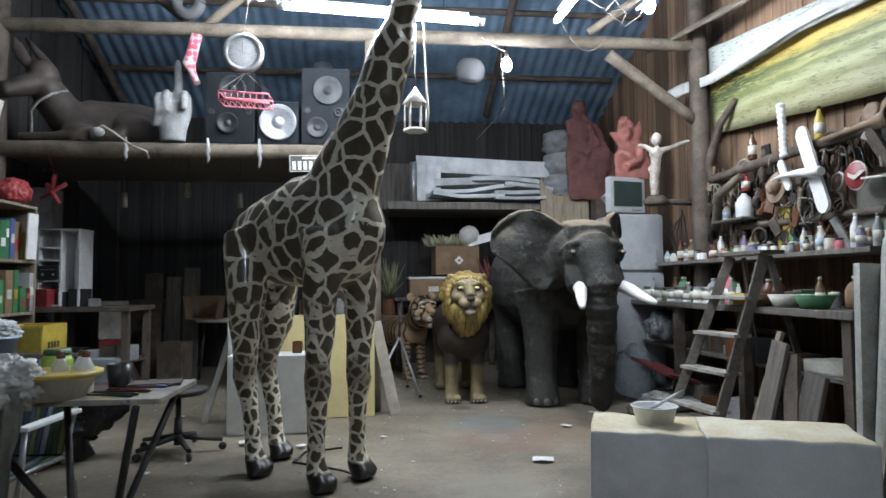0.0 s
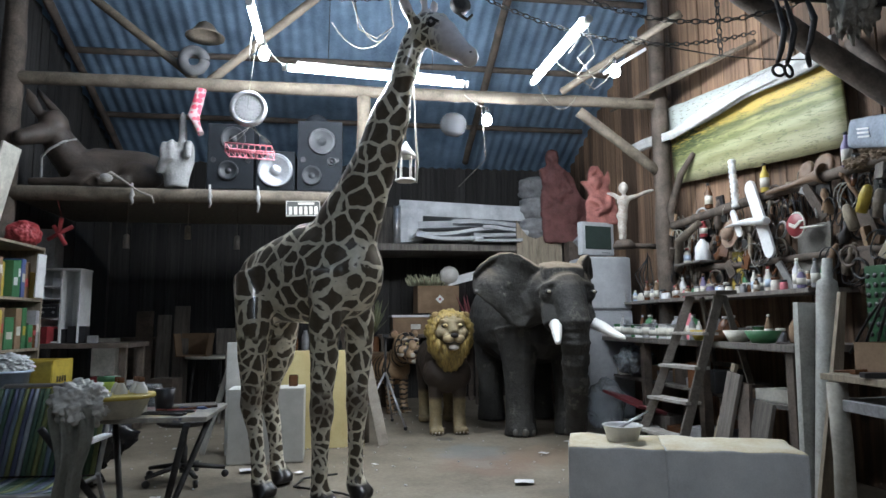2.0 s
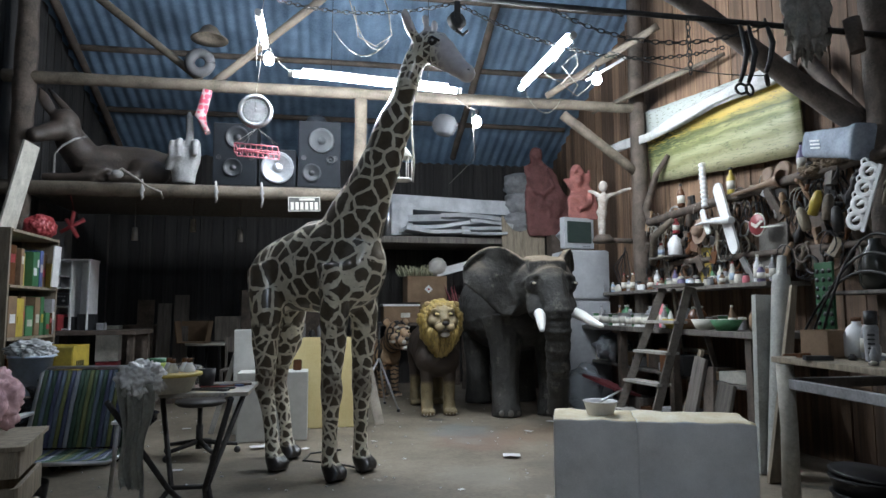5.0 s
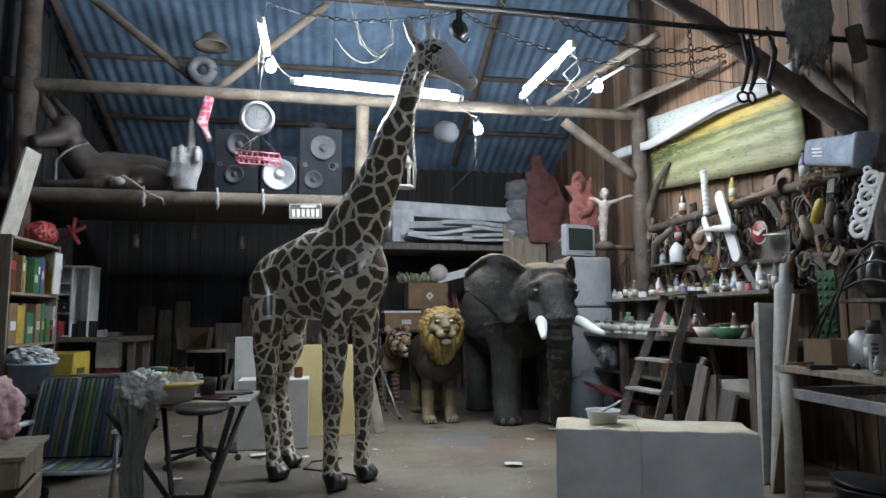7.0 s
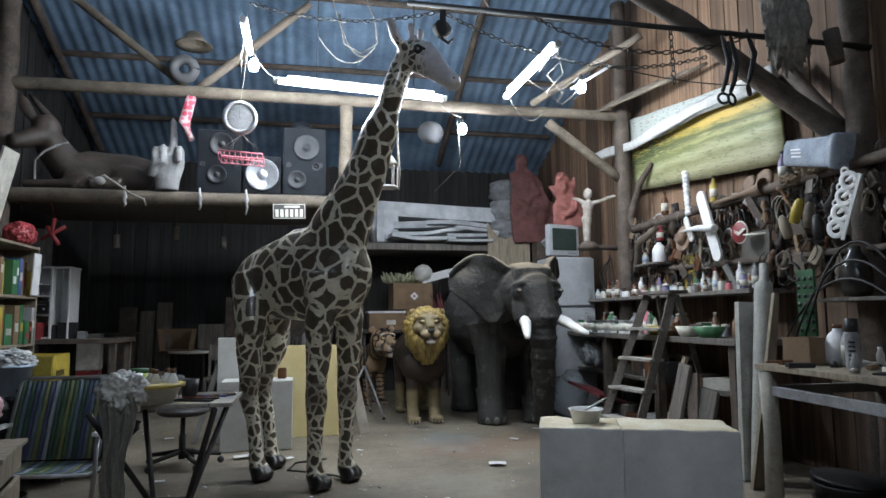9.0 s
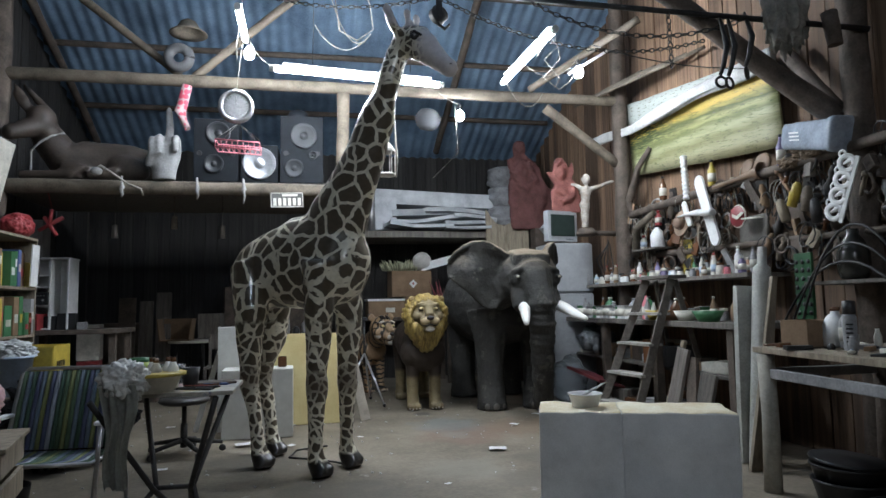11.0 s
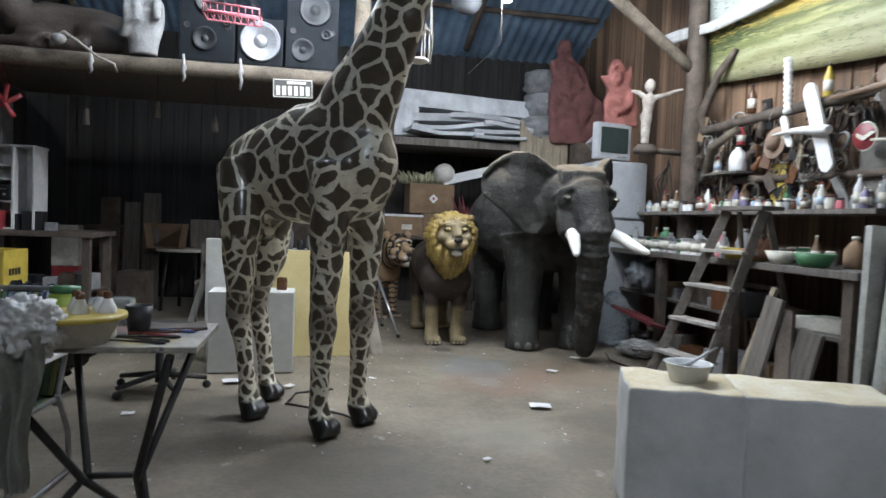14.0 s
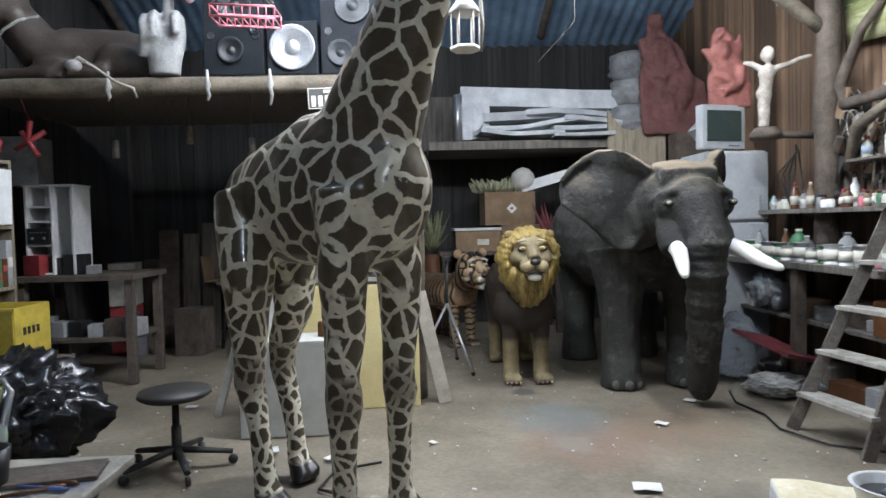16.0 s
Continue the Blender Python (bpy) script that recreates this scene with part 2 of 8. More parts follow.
bm = B()
bmesh.ops.create_grid(bm, x_segments=40, y_segments=60, size=1, matrix=Matrix.Translation((0.2, 3.8, 0)) @ Matrix.Diagonal((4.2, 6.8, 1, 1)))
for v in bm.verts:
    v.co.z += 0.006 * noise.fractal(v.co * 0.9, 1, 2, 3) - 0.004
def stain(mat, centre, radius, colour, strength):
    """A spill with a ragged edge at one spot of a level surface."""
    nt = mat.node_tree
    b = nt.nodes["Principled BSDF"]
    old = b.inputs["Base Color"].links[0].from_socket
    tc = nt.nodes.new("ShaderNodeTexCoord")
    dist = nt.nodes.new("ShaderNodeVectorMath")
    dist.operation = "DISTANCE"
    dist.inputs[1].default_value = (*centre, 0)
    flat = nt.nodes.new("ShaderNodeVectorMath")
    flat.operation = "MULTIPLY"
    flat.inputs[1].default_value = (1, 1, 0)
    nt.links.new(tc.outputs["Object"], flat.inputs[0])
    nt.links.new(flat.outputs[0], dist.inputs[0])
    no = nt.nodes.new("ShaderNodeTexNoise")
    no.inputs["Scale"].default_value = 4.5
    no.inputs["Detail"].default_value = 7
    nt.links.new(tc.outputs["Object"], no.inputs["Vector"])
    ad = nt.nodes.new("ShaderNodeMath")
    ad.operation = "MULTIPLY_ADD"
    ad.inputs[1].default_value = radius * 1.6
    nt.links.new(no.outputs[0], ad.inputs[0])
    nt.links.new(dist.outputs["Value"], ad.inputs[2])
    mr = nt.nodes.new("ShaderNodeMapRange")
    mr.inputs[1].default_value, mr.inputs[2].default_value = radius * 1.9, radius * 1.4
    mr.inputs[4].default_value = strength
    nt.links.new(ad.outputs[0], mr.inputs[0])
    mx = nt.nodes.new("ShaderNodeMix")
    mx.data_type = "RGBA"
    nt.links.new(mr.outputs[0], mx.inputs[0])
    nt.links.new(old, mx.inputs[6])
    mx.inputs[7].default_value = (*colour, 1)
    nt.links.new(mx.outputs[2], b.inputs["Base Color"])


stain(CONCRETE, (1.25, 5.35), 0.5, (0.20, 0.11, 0.08), 0.42)
stain(CONCRETE, (1.2, 5.85), 0.4, (0.15, 0.19, 0.21), 0.42)
stain(CONCRETE, (1.15, 5.3), 0.16, (0.22, 0.19, 0.16), 0.8)
stain(CONCRETE, (0.95, 4.1), 0.35, (0.24, 0.22, 0.18), 0.5)
stain(CONCRETE, (1.9, 5.6), 0.5, (0.22, 0.15, 0.10), 0.5)
stain(CONCRETE, (1.05, 6.55), 0.12, (0.05, 0.045, 0.04), 0.8)
stain(CONCRETE, (1.75, 4.35), 0.3, (0.10, 0.085, 0.07), 0.5)
stain(CONCRETE, (1.35, 3.75), 0.25, (0.12, 0.10, 0.08), 0.5)
stain(CONCRETE, (0.0, 3.6), 0.5, (0.10, 0.09, 0.075), 0.5)
stain(CONCRETE, (-0.5, 4.7), 0.5, (0.10, 0.09, 0.075), 0.5)
thing("floor", bm, CONCRETE, "worn grey concrete workshop floor with paint stains", "floor", kind="structure")

walls = {}
for nm, c, s, mt, lab in (
    ("wall_east", (WALL_R + 0.08, 3.8, 3.2), (0.06, 13.2, 6.4), DARK_LOG, "brown vertical plank wall of the workshop"),
    ("wall_west", (WALL_L - 0.08, 3.8, 3.2), (0.06, 13.2, 6.4), GREY_PLANK, "dark grey plank wall behind crowded shelves"),
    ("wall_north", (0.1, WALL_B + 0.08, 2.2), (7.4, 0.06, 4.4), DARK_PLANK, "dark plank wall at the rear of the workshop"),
    ("wall_south", (0.1, WALL_F - 0.05, 3.2), (7.4, 0.06, 6.4), GREY_PLANK, "plain plank wall closing the workshop"),
):
    bm = box(B(), c, s)
    walls[nm] = thing(nm, bm, mt, lab, "wall", kind="structure")

# corrugated roof, wavy across the building
bm = B()
xs = [WALL_L - 0.2 + i * 0.019 for i in range(400)]
ys = [WALL_F - 0.3, 5.0, 6.6, 8.2, WALL_B + 0.3]
rows = [[bm.verts.new((x, y, roof_z(y) + 0.012 * math.sin(x * 2 * math.pi / 0.152) + (0.01 if j % 2 else 0))) for x in xs] for j, y in enumerate(ys)]
for a, b in zip(rows, rows[1:]):
    for k in range(len(xs) - 1):
        bm.faces.new((a[k], a[k + 1], b[k + 1], b[k])).smooth = True
thing("ceiling", bm, TIN, "corrugated metal roof sheets over rough rafters", "ceiling", kind="structure")


def log(name, pts, mat, label, category="beam", knots=0.06, seg=12, kind="structure"):
    """A rough round timber: radius wobbles along the line."""
    fine = []
    for (a, b) in zip(pts, pts[1:]):
        n = max(2, int((Vector(b[:3]) - Vector(a[:3])).length / 0.12))
        fine += [tuple(a[k] + (b[k] - a[k]) * i / n for k in range(4)) for i in range(n)]
    fine.append(pts[-1])
    out = []
    for x, y, z, r in fine:
        q = Vector((x, y, z)) * 1.7
        out.append((x + 0.15 * r * noise.noise(q), y + 0.15 * r * noise.noise(q + Vector((9, 0, 0))), z + 0.15 * r * noise.noise(q + Vector((0, 9, 0))), r * (1 + knots * 2 * noise.noise(q * 2.1))))
    bm = pipe(B(), out, seg)
    return thing(name, bm, mat, label, category, kind=kind)


log("tie_beam", [(-3.4, 6.5, 3.58, 0.068), (3.6, 6.5, 3.58, 0.06)], LOG, "squared grey timber tie beam across the room")
log("loft_beam", [(-3.4, 6.5, 2.435, 0.075), (0.35, 6.5, 2.425, 0.068)], LOG, "peeled log beam carrying the loft shelf")
log("loft_post", [(0.21, 6.5, 0, 0.08), (0.21, 6.5, 3.52, 0.07)], LOG, "peeled log post under the tie beam", "post")
log("wall_post", [(3.5, 6.5, 0, 0.10), (3.5, 6.5, 5.0, 0.085)], DARK_LOG, "rough log post against the plank wall", "post")
log("wall_post", [(-3.2, 6.5, 0, 0.11), (-3.2, 6.5, 5.0, 0.10)], DARK_LOG, "rough log post against the plank wall", "post")
log("wall_post", [(3.60, 3.18, 0, 0.10), (3.60, 3.18, 5.2, 0.09)], DARK_LOG, "rough log post against the plank wall", "post")
log("knee_brace", [(2.56, 6.5, 3.46, 0.055), (3.46, 6.5, 2.80, 0.055)], LOG, "pale diagonal log brace below the tie beam", "brace")
log("roof_brace", [(-1.5, 6.55, 3.66, 0.045), (-2.75, 6.55, 4.65, 0.045)], LOG, "diagonal log strut rising from the tie beam", "brace")
log("roof_brace", [(-1.35, 6.55, 3.64, 0.045), (-0.2, 6.55, 4.7, 0.045)], LOG, "diagonal log strut rising from the tie beam", "brace")
log("front_brace", [(2.05, 3.72, 3.70, 0.06), (2.53, 3.60, 3.36, 0.066), (3.0, 3.52, 2.98, 0.075), (3.54, 3.32, 2.48, 0.08)], DARK_LOG, "thick dark log brace leaning to the wall post", "brace")
log("side_brace", [(3.58, 3.80, 3.13, 0.05), (3.58, 3.28, 2.46, 0.055)], DARK_LOG, "dark log brace lying along the plank wall", "brace")
log("rafter", [(-3.3, 9.9, 3.72, 0.05), (-3.3, 5.2, 5.7, 0.05)], DARK_LOG, "dark roof rafter under the metal sheets", "rafter")
log("rafter", [(1.9, 9.9, 3.72, 0.05), (1.9, 5.2, 5.7, 0.05)], DARK_LOG, "dark roof rafter under the metal sheets", "rafter")
for y in (7.0, 8.1, 9.2):
    z = roof_z(y) - 0.06
    log("purlin", [(-3.4, y, z, 0.04), (3.6, y, z, 0.04)], DARK_LOG, "dark purlin bar under the metal roof", "purlin")

# loft deck: boards on the log
bm = box(B(), (-1.6, 7.6, 2.5), (3.6, 2.1, 0.04))
thing("loft_deck", bm, GREY_PLANK, "dusty plank loft deck on a log beam", "loft", kind="structure")
bm = box(B(), (1.7, 9.55, 2.24), (2.6, 1.1, 0.1), bevel=0.01)
thing("rear_shelf", bm, GREY_PLANK, "grey plank shelf stacked with foam sheets", "shelf", kind="structure")

# ---- statues ----
GO, GD, GL = Vector((-0.2, 4.52, 0)), Vector((0.733, -0.68, 0)), Vector((0.68, 0.733, 0))


def g(s, l, z, ra, rb=None):
    p = GO + GD * s + GL * l
    return (p.x, p.y, z, ra, rb if rb else ra)


def hide_material():
    m = bpy.data.materials.new("giraffe_paint")
    m.use_nodes = True
    nt = m.node_tree
    b = nt.nodes["Principled BSDF"]
    tc = nt.nodes.new("ShaderNodeTexCoord")
    wob = nt.nodes.new("ShaderNodeTexNoise")
    wob.inputs["Scale"].default_value = 14
    wob.inputs["Detail"].default_value = 4
    nt.links.new(tc.outputs["Object"], wob.inputs["Vector"])
    sc = nt.nodes.new("ShaderNodeVectorMath")
    sc.operation = "MULTIPLY_ADD"
    sc.inputs[1].default_value = (0.045, 0.045, 0.045)
    nt.links.new(wob.outputs["Color"], sc.inputs[0])
    nt.links.new(tc.outputs["Object"], sc.inputs[2])
    sep = nt.nodes.new("ShaderNodeSeparateXYZ")
    nt.links.new(tc.outputs["Object"], sep.inputs[0])

    def cells(scale, lo, hi):
        vo = nt.nodes.new("ShaderNodeTexVoronoi")
        vo.feature = "DISTANCE_TO_EDGE"
        vo.inputs["Scale"].default_value = scale
        nt.links.new(sc.outputs[0], vo.inputs["Vector"])
        mr = nt.nodes.new("ShaderNodeMapRange")
        mr.inputs[1].default_value, mr.inputs[2].default_value = lo, hi
        nt.links.new(vo.outputs["Distance"], mr.inputs[0])
        return mr.outputs[0]

    def blend(fac, a, c, typ="FLOAT"):
        mx = nt.nodes.new("ShaderNodeMix")
        mx.data_type = typ
        o = 0 if typ == "FLOAT" else 4
        nt.links.new(fac, mx.inputs[0])
        for k, v in ((2 + o, a), (3 + o, c)):
            if isinstance(v, tuple):
                mx.inputs[k].default_value = v
            else:
                nt.links.new(v, mx.inputs[k])
        return mx.outputs[0 if typ == "FLOAT" else 2]

    def band(lo, hi):
        mr = nt.nodes.new("ShaderNodeMapRange")
        mr.inputs[1].default_value, mr.inputs[2].default_value = lo, hi
        nt.links.new(sep.outputs["Z"], mr.inputs[0])
        return mr.outputs[0]

    big, mid, small = cells(7.6, 0.070, 0.095), cells(10.5, 0.075, 0.11), cells(15.0, 0.10, 0.15)
    pat = blend(band(0.70, 0.74), small, blend(band(1.05, 1.09), mid, big))
    along = nt.nodes.new("ShaderNodeVectorMath")
    along.operation = "DOT_PRODUCT"
    along.inputs[1].default_value = GD
    nt.links.new(tc.outputs["Object"], along.inputs[0])
    fore = nt.nodes.new("ShaderNodeMapRange")
    fore.inputs[1].default_value, fore.inputs[2].default_value = GO.dot(GD) + 1.10, GO.dot(GD) + 1.20
    nt.links.new(along.outputs["Value"], fore.inputs[0])
    high = band(2.74, 2.84)
    muzzle = nt.nodes.new("ShaderNodeMath")
    muzzle.operation = "MULTIPLY"
    nt.links.new(fore.outputs[0], muzzle.inputs[0])
    nt.links.new(band(2.62, 2.68), muzzle.inputs[1])
    pat = blend(high, pat, cells(19, 0.11, 0.16))
    grain = nt.nodes.new("ShaderNodeTexNoise")
    grain.inputs["Scale"].default_value = 30
    nt.links.new(tc.outputs["Object"], grain.inputs["Vector"])
    pale = blend(grain.outputs[0], (0.50, 0.46, 0.35, 1), (0.84, 0.79, 0.66, 1), "RGBA")
    dark = blend(grain.outputs[0], (0.042, 0.032, 0.020, 1), (0.10, 0.078, 0.05, 1), "RGBA")
    col = blend(pat, pale, dark, "RGBA")
    face = blend(grain.outputs[0], (0.42, 0.38, 0.38, 1), (0.66, 0.62, 0.62, 1), "RGBA")
    col = blend(muzzle.outputs[0], col, face, "RGBA")
    col = blend(band(3.10, 3.14), col, face, "RGBA")
    knee = nt.nodes.new("ShaderNodeMath")
    knee.operation = "MULTIPLY"
    nt.links.new(band(0.48, 0.60), knee.inputs[0])
    nt.links.new(band(0.80, 0.66), knee.inputs[1])
    kn = nt.nodes.new("ShaderNodeMath")
    kn.operation = "MULTIPLY"
    kn.inputs[1].default_value = 0.65
    nt.links.new(knee.outputs[0], kn.inputs[0])
    col = blend(kn.outputs[0], col, (0.055, 0.032, 0.02, 1), "RGBA")
    col = blend(band(0.115, 0.095), col, (0.012, 0.010, 0.009, 1), "RGBA")
    nt.links.new(col, b.inputs["Base Color"])
    b.inputs["Roughness"].default_value = 0.34
    gloss = nt.nodes.new("ShaderNodeMath")
    gloss.operation = "MULTIPLY"
    gloss.inputs[1].default_value = 0.6
    nt.links.new(band(0.5, 1.3), gloss.inputs[0])
    nt.links.new(gloss.outputs[0], b.inputs["Coat Weight"])
    b.inputs["Coat Roughness"].default_value = 0.16
    bp = nt.nodes.new("ShaderNodeBump")
    bp.inputs["Strength"].default_value = 0.25
    bp.inputs["Distance"].default_value = 0.01
    nt.links.new(grain.outputs[0], bp.inputs["Height"])
    nt.links.new(bp.outputs[0], b.inputs["Normal"])
    return m


bm = B()
pipe(bm, [g(-0.64, 0, 1.43, 0.08, 0.10), g(-0.60, 0, 1.44, 0.17, 0.20), g(-0.48, 0, 1.44, 0.235, 0.27), g(-0.25, 0, 1.48, 0.26, 0.31), g(0.02, 0, 1.52, 0.265, 0.36), g(0.25, 0, 1.52, 0.25, 0.39), g(0.42, 0, 1.48, 0.22, 0.33), g(0.54, 0, 1.46, 0.16, 0.22), g(0.60, 0, 1.45, 0.08, 0.10)], 20)
pipe(bm, [g(0.22, 0, 1.55, 0.22, 0.30), g(0.38, 0, 1.86, 0.17, 0.25), g(0.50, 0, 2.06, 0.135, 0.20), g(0.63, 0, 2.30, 0.115, 0.165), g(0.75, 0, 2.57, 0.10, 0.14), g(0.85, 0, 2.80, 0.088, 0.115), g(0.93, 0, 3.0, 0.08, 0.095), g(0.95, 0, 3.06, 0.05, 0.06)], 18)
# head: skull, cheek, muzzle
pipe(bm, [g(0.90, 0, 3.04, 0.05, 0.06), g(0.97, 0, 3.055, 0.09, 0.10), g(1.07, 0, 3.03, 0.098, 0.118), g(1.16, 0, 2.955, 0.088, 0.108), g(1.24, 0, 2.875, 0.068, 0.078), g(1.31, 0, 2.81, 0.06, 0.062), g(1.36, 0, 2.77, 0.064, 0.062), g(1.39, 0, 2.745, 0.04, 0.042)], 18)
blob(bm, g(1.15, 0, 3.07, 0)[:3], (0.045, 0.045, 0.05))
for l in (-1, 1):
    pipe(bm, [g(1.05, 0.045 * l, 3.10, 0.03), g(1.05, 0.054 * l, 3.18, 0.024), g(1.045, 0.058 * l, 3.23, 0.03), g(1.045, 0.058 * l, 3.25, 0.015)], 8)
    pipe(bm, [g(0.99, 0.072 * l, 3.07, 0.03), g(0.965, 0.105 * l, 3.12, 0.055, 0.028), g(0.95, 0.135 * l, 3.19, 0.06, 0.024), g(0.94, 0.155 * l, 3.25, 0.04, 0.02), g(0.935, 0.165 * l, 3.29, 0.012, 0.01)], 10)
# legs, front pair then rear pair
for s, l in ((0.315, -0.185), (0.32, 0.145)):
    pipe(bm, [g(0.33, l * 0.85, 1.5, 0.13, 0.17), g(0.34, l, 1.15, 0.105, 0.13), g(s, l + 0.02, 0.9, 0.088, 0.095), g(s, l, 0.7, 0.074, 0.08), g(s + 0.01, l, 0.6, 0.082, 0.085), g(s, l, 0.5, 0.066, 0.07), g(s - 0.005, l, 0.3, 0.054, 0.056), g(s - 0.005, l, 0.17, 0.055, 0.058), g(s, l, 0.1, 0.066, 0.07), g(s, l, 0.05, 0.06, 0.065)], 14)
for s, l in ((-0.245, -0.195), (-0.465, 0.155)):
    pipe(bm, [g(-0.42, l * 0.75, 1.5, 0.15, 0.2), g((s - 0.43) / 2, l, 1.15, 0.13, 0.17), g((s - 0.46) / 2, l, 0.92, 0.10, 0.12), g(s - 0.10, l, 0.72, 0.078, 0.085), g(s - 0.11, l, 0.6, 0.072, 0.08), g(s - 0.06, l, 0.45, 0.058, 0.06), g(s - 0.03, l, 0.28, 0.05, 0.052), g(s - 0.01, l, 0.16, 0.054, 0.056), g(s, l, 0.1, 0.064, 0.066), g(s, l, 0.05, 0.06, 0.06)], 14)
pipe(bm, [g(-0.62, 0, 1.5, 0.03), g(-0.67, 0, 1.3, 0.025), g(-0.67, 0, 1.0, 0.02), g(-0.66, 0, 0.85, 0.03)], 8)
ex = B()
for s, l in ((0.335, -0.185), (0.34, 0.145), (-0.225, -0.195), (-0.445, 0.155)):
    for side in (-0.032, 0.032):
        c = g(s, l + side, 0, 0)
        pipe(bm, [g(s - 0.03, l + side, 0.11, 0.035, 0.042), g(s + 0.005, l + side, 0.075, 0.041, 0.058), g(s + 0.035, l + side * 1.15, 0.03, 0.046, 0.078), g(s + 0.045, l + side * 1.2, 0.0, 0.049, 0.09)], 12)
for l in (-1, 1):
    blob(ex, g(1.13, 0.083 * l, 3.02, 0)[:3], (0.034, 0.022, 0.027), mi=1)
    # small pale bead on each eye, a highlight put in as shape
    blob(ex, g(1.135, 0.099 * l, 3.025, 0)[:3], (0.012, 0.008, 0.012), mi=2)
    pipe(ex, [g(1.09, 0.090 * l, 3.025, 0.008), g(1.13, 0.094 * l, 3.056, 0.011), g(1.18, 0.082 * l, 3.02, 0.008)], 8, mi=1)
    blob(ex, g(1.38, 0.035 * l, 2.785, 0)[:3], (0.014, 0.012, 0.010), mi=1)
giraffe = sculpt("giraffe_statue", bm, 0.017, ex, [hide_material(), tone("hoof_black", (0.012, 0.010, 0.009), 0.35), tone("eye_glint", (0.30, 0.28, 0.26), 0.1)], "tall painted giraffe statue with brown patches and black hooves", "statue", Matrix.Identity(4), lumps=0.006, lump_scale=6)

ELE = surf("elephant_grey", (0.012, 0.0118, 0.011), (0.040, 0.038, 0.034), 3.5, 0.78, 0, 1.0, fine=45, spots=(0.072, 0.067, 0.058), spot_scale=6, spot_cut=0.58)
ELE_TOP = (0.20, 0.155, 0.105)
IVORY = tone("ivory_white", (0.78, 0.77, 0.74), 0.35, spread=0.1)
def tinted_top(mat, colour, lo, hi, z0, z1, fac):
    """Tan mixed over a statue's up-facing surfaces, growing between two heights."""
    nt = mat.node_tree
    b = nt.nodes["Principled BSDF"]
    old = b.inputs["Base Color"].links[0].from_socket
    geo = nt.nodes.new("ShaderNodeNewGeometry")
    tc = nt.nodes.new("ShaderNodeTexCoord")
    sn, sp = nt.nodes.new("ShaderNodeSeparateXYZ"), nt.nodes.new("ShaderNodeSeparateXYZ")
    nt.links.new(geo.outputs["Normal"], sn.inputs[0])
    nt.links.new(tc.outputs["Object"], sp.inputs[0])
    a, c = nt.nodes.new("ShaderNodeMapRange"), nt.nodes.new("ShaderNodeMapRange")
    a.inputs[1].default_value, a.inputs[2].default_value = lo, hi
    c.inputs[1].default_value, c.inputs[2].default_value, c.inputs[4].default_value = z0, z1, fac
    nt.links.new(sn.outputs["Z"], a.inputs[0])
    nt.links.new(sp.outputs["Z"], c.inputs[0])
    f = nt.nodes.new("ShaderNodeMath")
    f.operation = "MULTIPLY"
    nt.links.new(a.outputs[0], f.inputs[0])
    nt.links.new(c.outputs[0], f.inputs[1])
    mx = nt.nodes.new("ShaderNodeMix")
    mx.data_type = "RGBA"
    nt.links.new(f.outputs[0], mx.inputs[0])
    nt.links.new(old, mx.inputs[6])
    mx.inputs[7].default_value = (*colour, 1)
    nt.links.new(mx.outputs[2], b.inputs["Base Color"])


tinted_top(ELE, ELE_TOP, 0.1, 0.8, 1.5, 1.75, 0.85)
bm = B()
pipe(bm, [(2.12, 6.45, 1.22, 0.30, 0.3), (2.12, 6.62, 1.2, 0.46, 0.43), (2.12, 7.0, 1.2, 0.60, 0.52), (2.12, 7.45, 1.22, 0.63, 0.55), (2.12, 7.9, 1.18, 0.56, 0.5), (2.12, 8.2, 1.1, 0.36, 0.38), (2.12, 8.32, 1.05, 0.15, 0.18)], 24)
# skull, flat forehead running into the trunk, tusk sockets
blob(bm, (2.16, 6.2, 1.47), (0.35, 0.34, 0.31), sub=3)
box(bm, (2.155, 6.08, 1.60), (0.44, 0.30, 0.30), (14, 0, 0), bevel=0.10)
blob(bm, (2.16, 5.97, 1.42), (0.24, 0.17, 0.24), sub=3)
blob(bm, (2.18, 5.98, 1.2), (0.24, 0.2, 0.2))
for x, k in ((1.95, 1), (2.40, -1)):
    # brow ridge, lower lid and bags round the eye
    pipe(bm, [(x - 0.06 * k, 6.0, 1.47, 0.02), (x - 0.015 * k, 5.90, 1.515, 0.028), (x + 0.05 * k, 5.865, 1.535, 0.030), (x + 0.11 * k, 5.85, 1.55, 0.02)], 10)
    pipe(bm, [(x - 0.05 * k, 5.96, 1.41, 0.016), (x, 5.893, 1.39, 0.02), (x + 0.06 * k, 5.868, 1.395, 0.016)], 8)
    blob(bm, (x + 0.03 * k, 5.93, 1.44), (0.09, 0.075, 0.10))
    pipe(bm, [(x + 0.08 * k, 6.0, 1.36, 0.10), (x + 0.06 * k, 5.92, 1.22, 0.105), (x + 0.045 * k, 5.86, 1.12, 0.085)], 12)
trunk = [(2.17, 5.97, 1.52, 0.19), (2.17, 5.88, 1.40, 0.17), (2.172, 5.81, 1.28, 0.15)]
for i in range(34):
    t = i / 33
    trunk.append((2.175 + 0.07 * t * t, 5.755 + 0.24 * t * t, 1.20 - 1.07 * t, 0.147 - 0.045 * t ** 0.8 + (0.008 if i % 2 else -0.007) * (1 - 0.8 * t) + 0.006 * math.sin(i * 1.1)))
trunk.append((2.26, 6.05, 0.07, 0.06))
pipe(bm, trunk, 18)
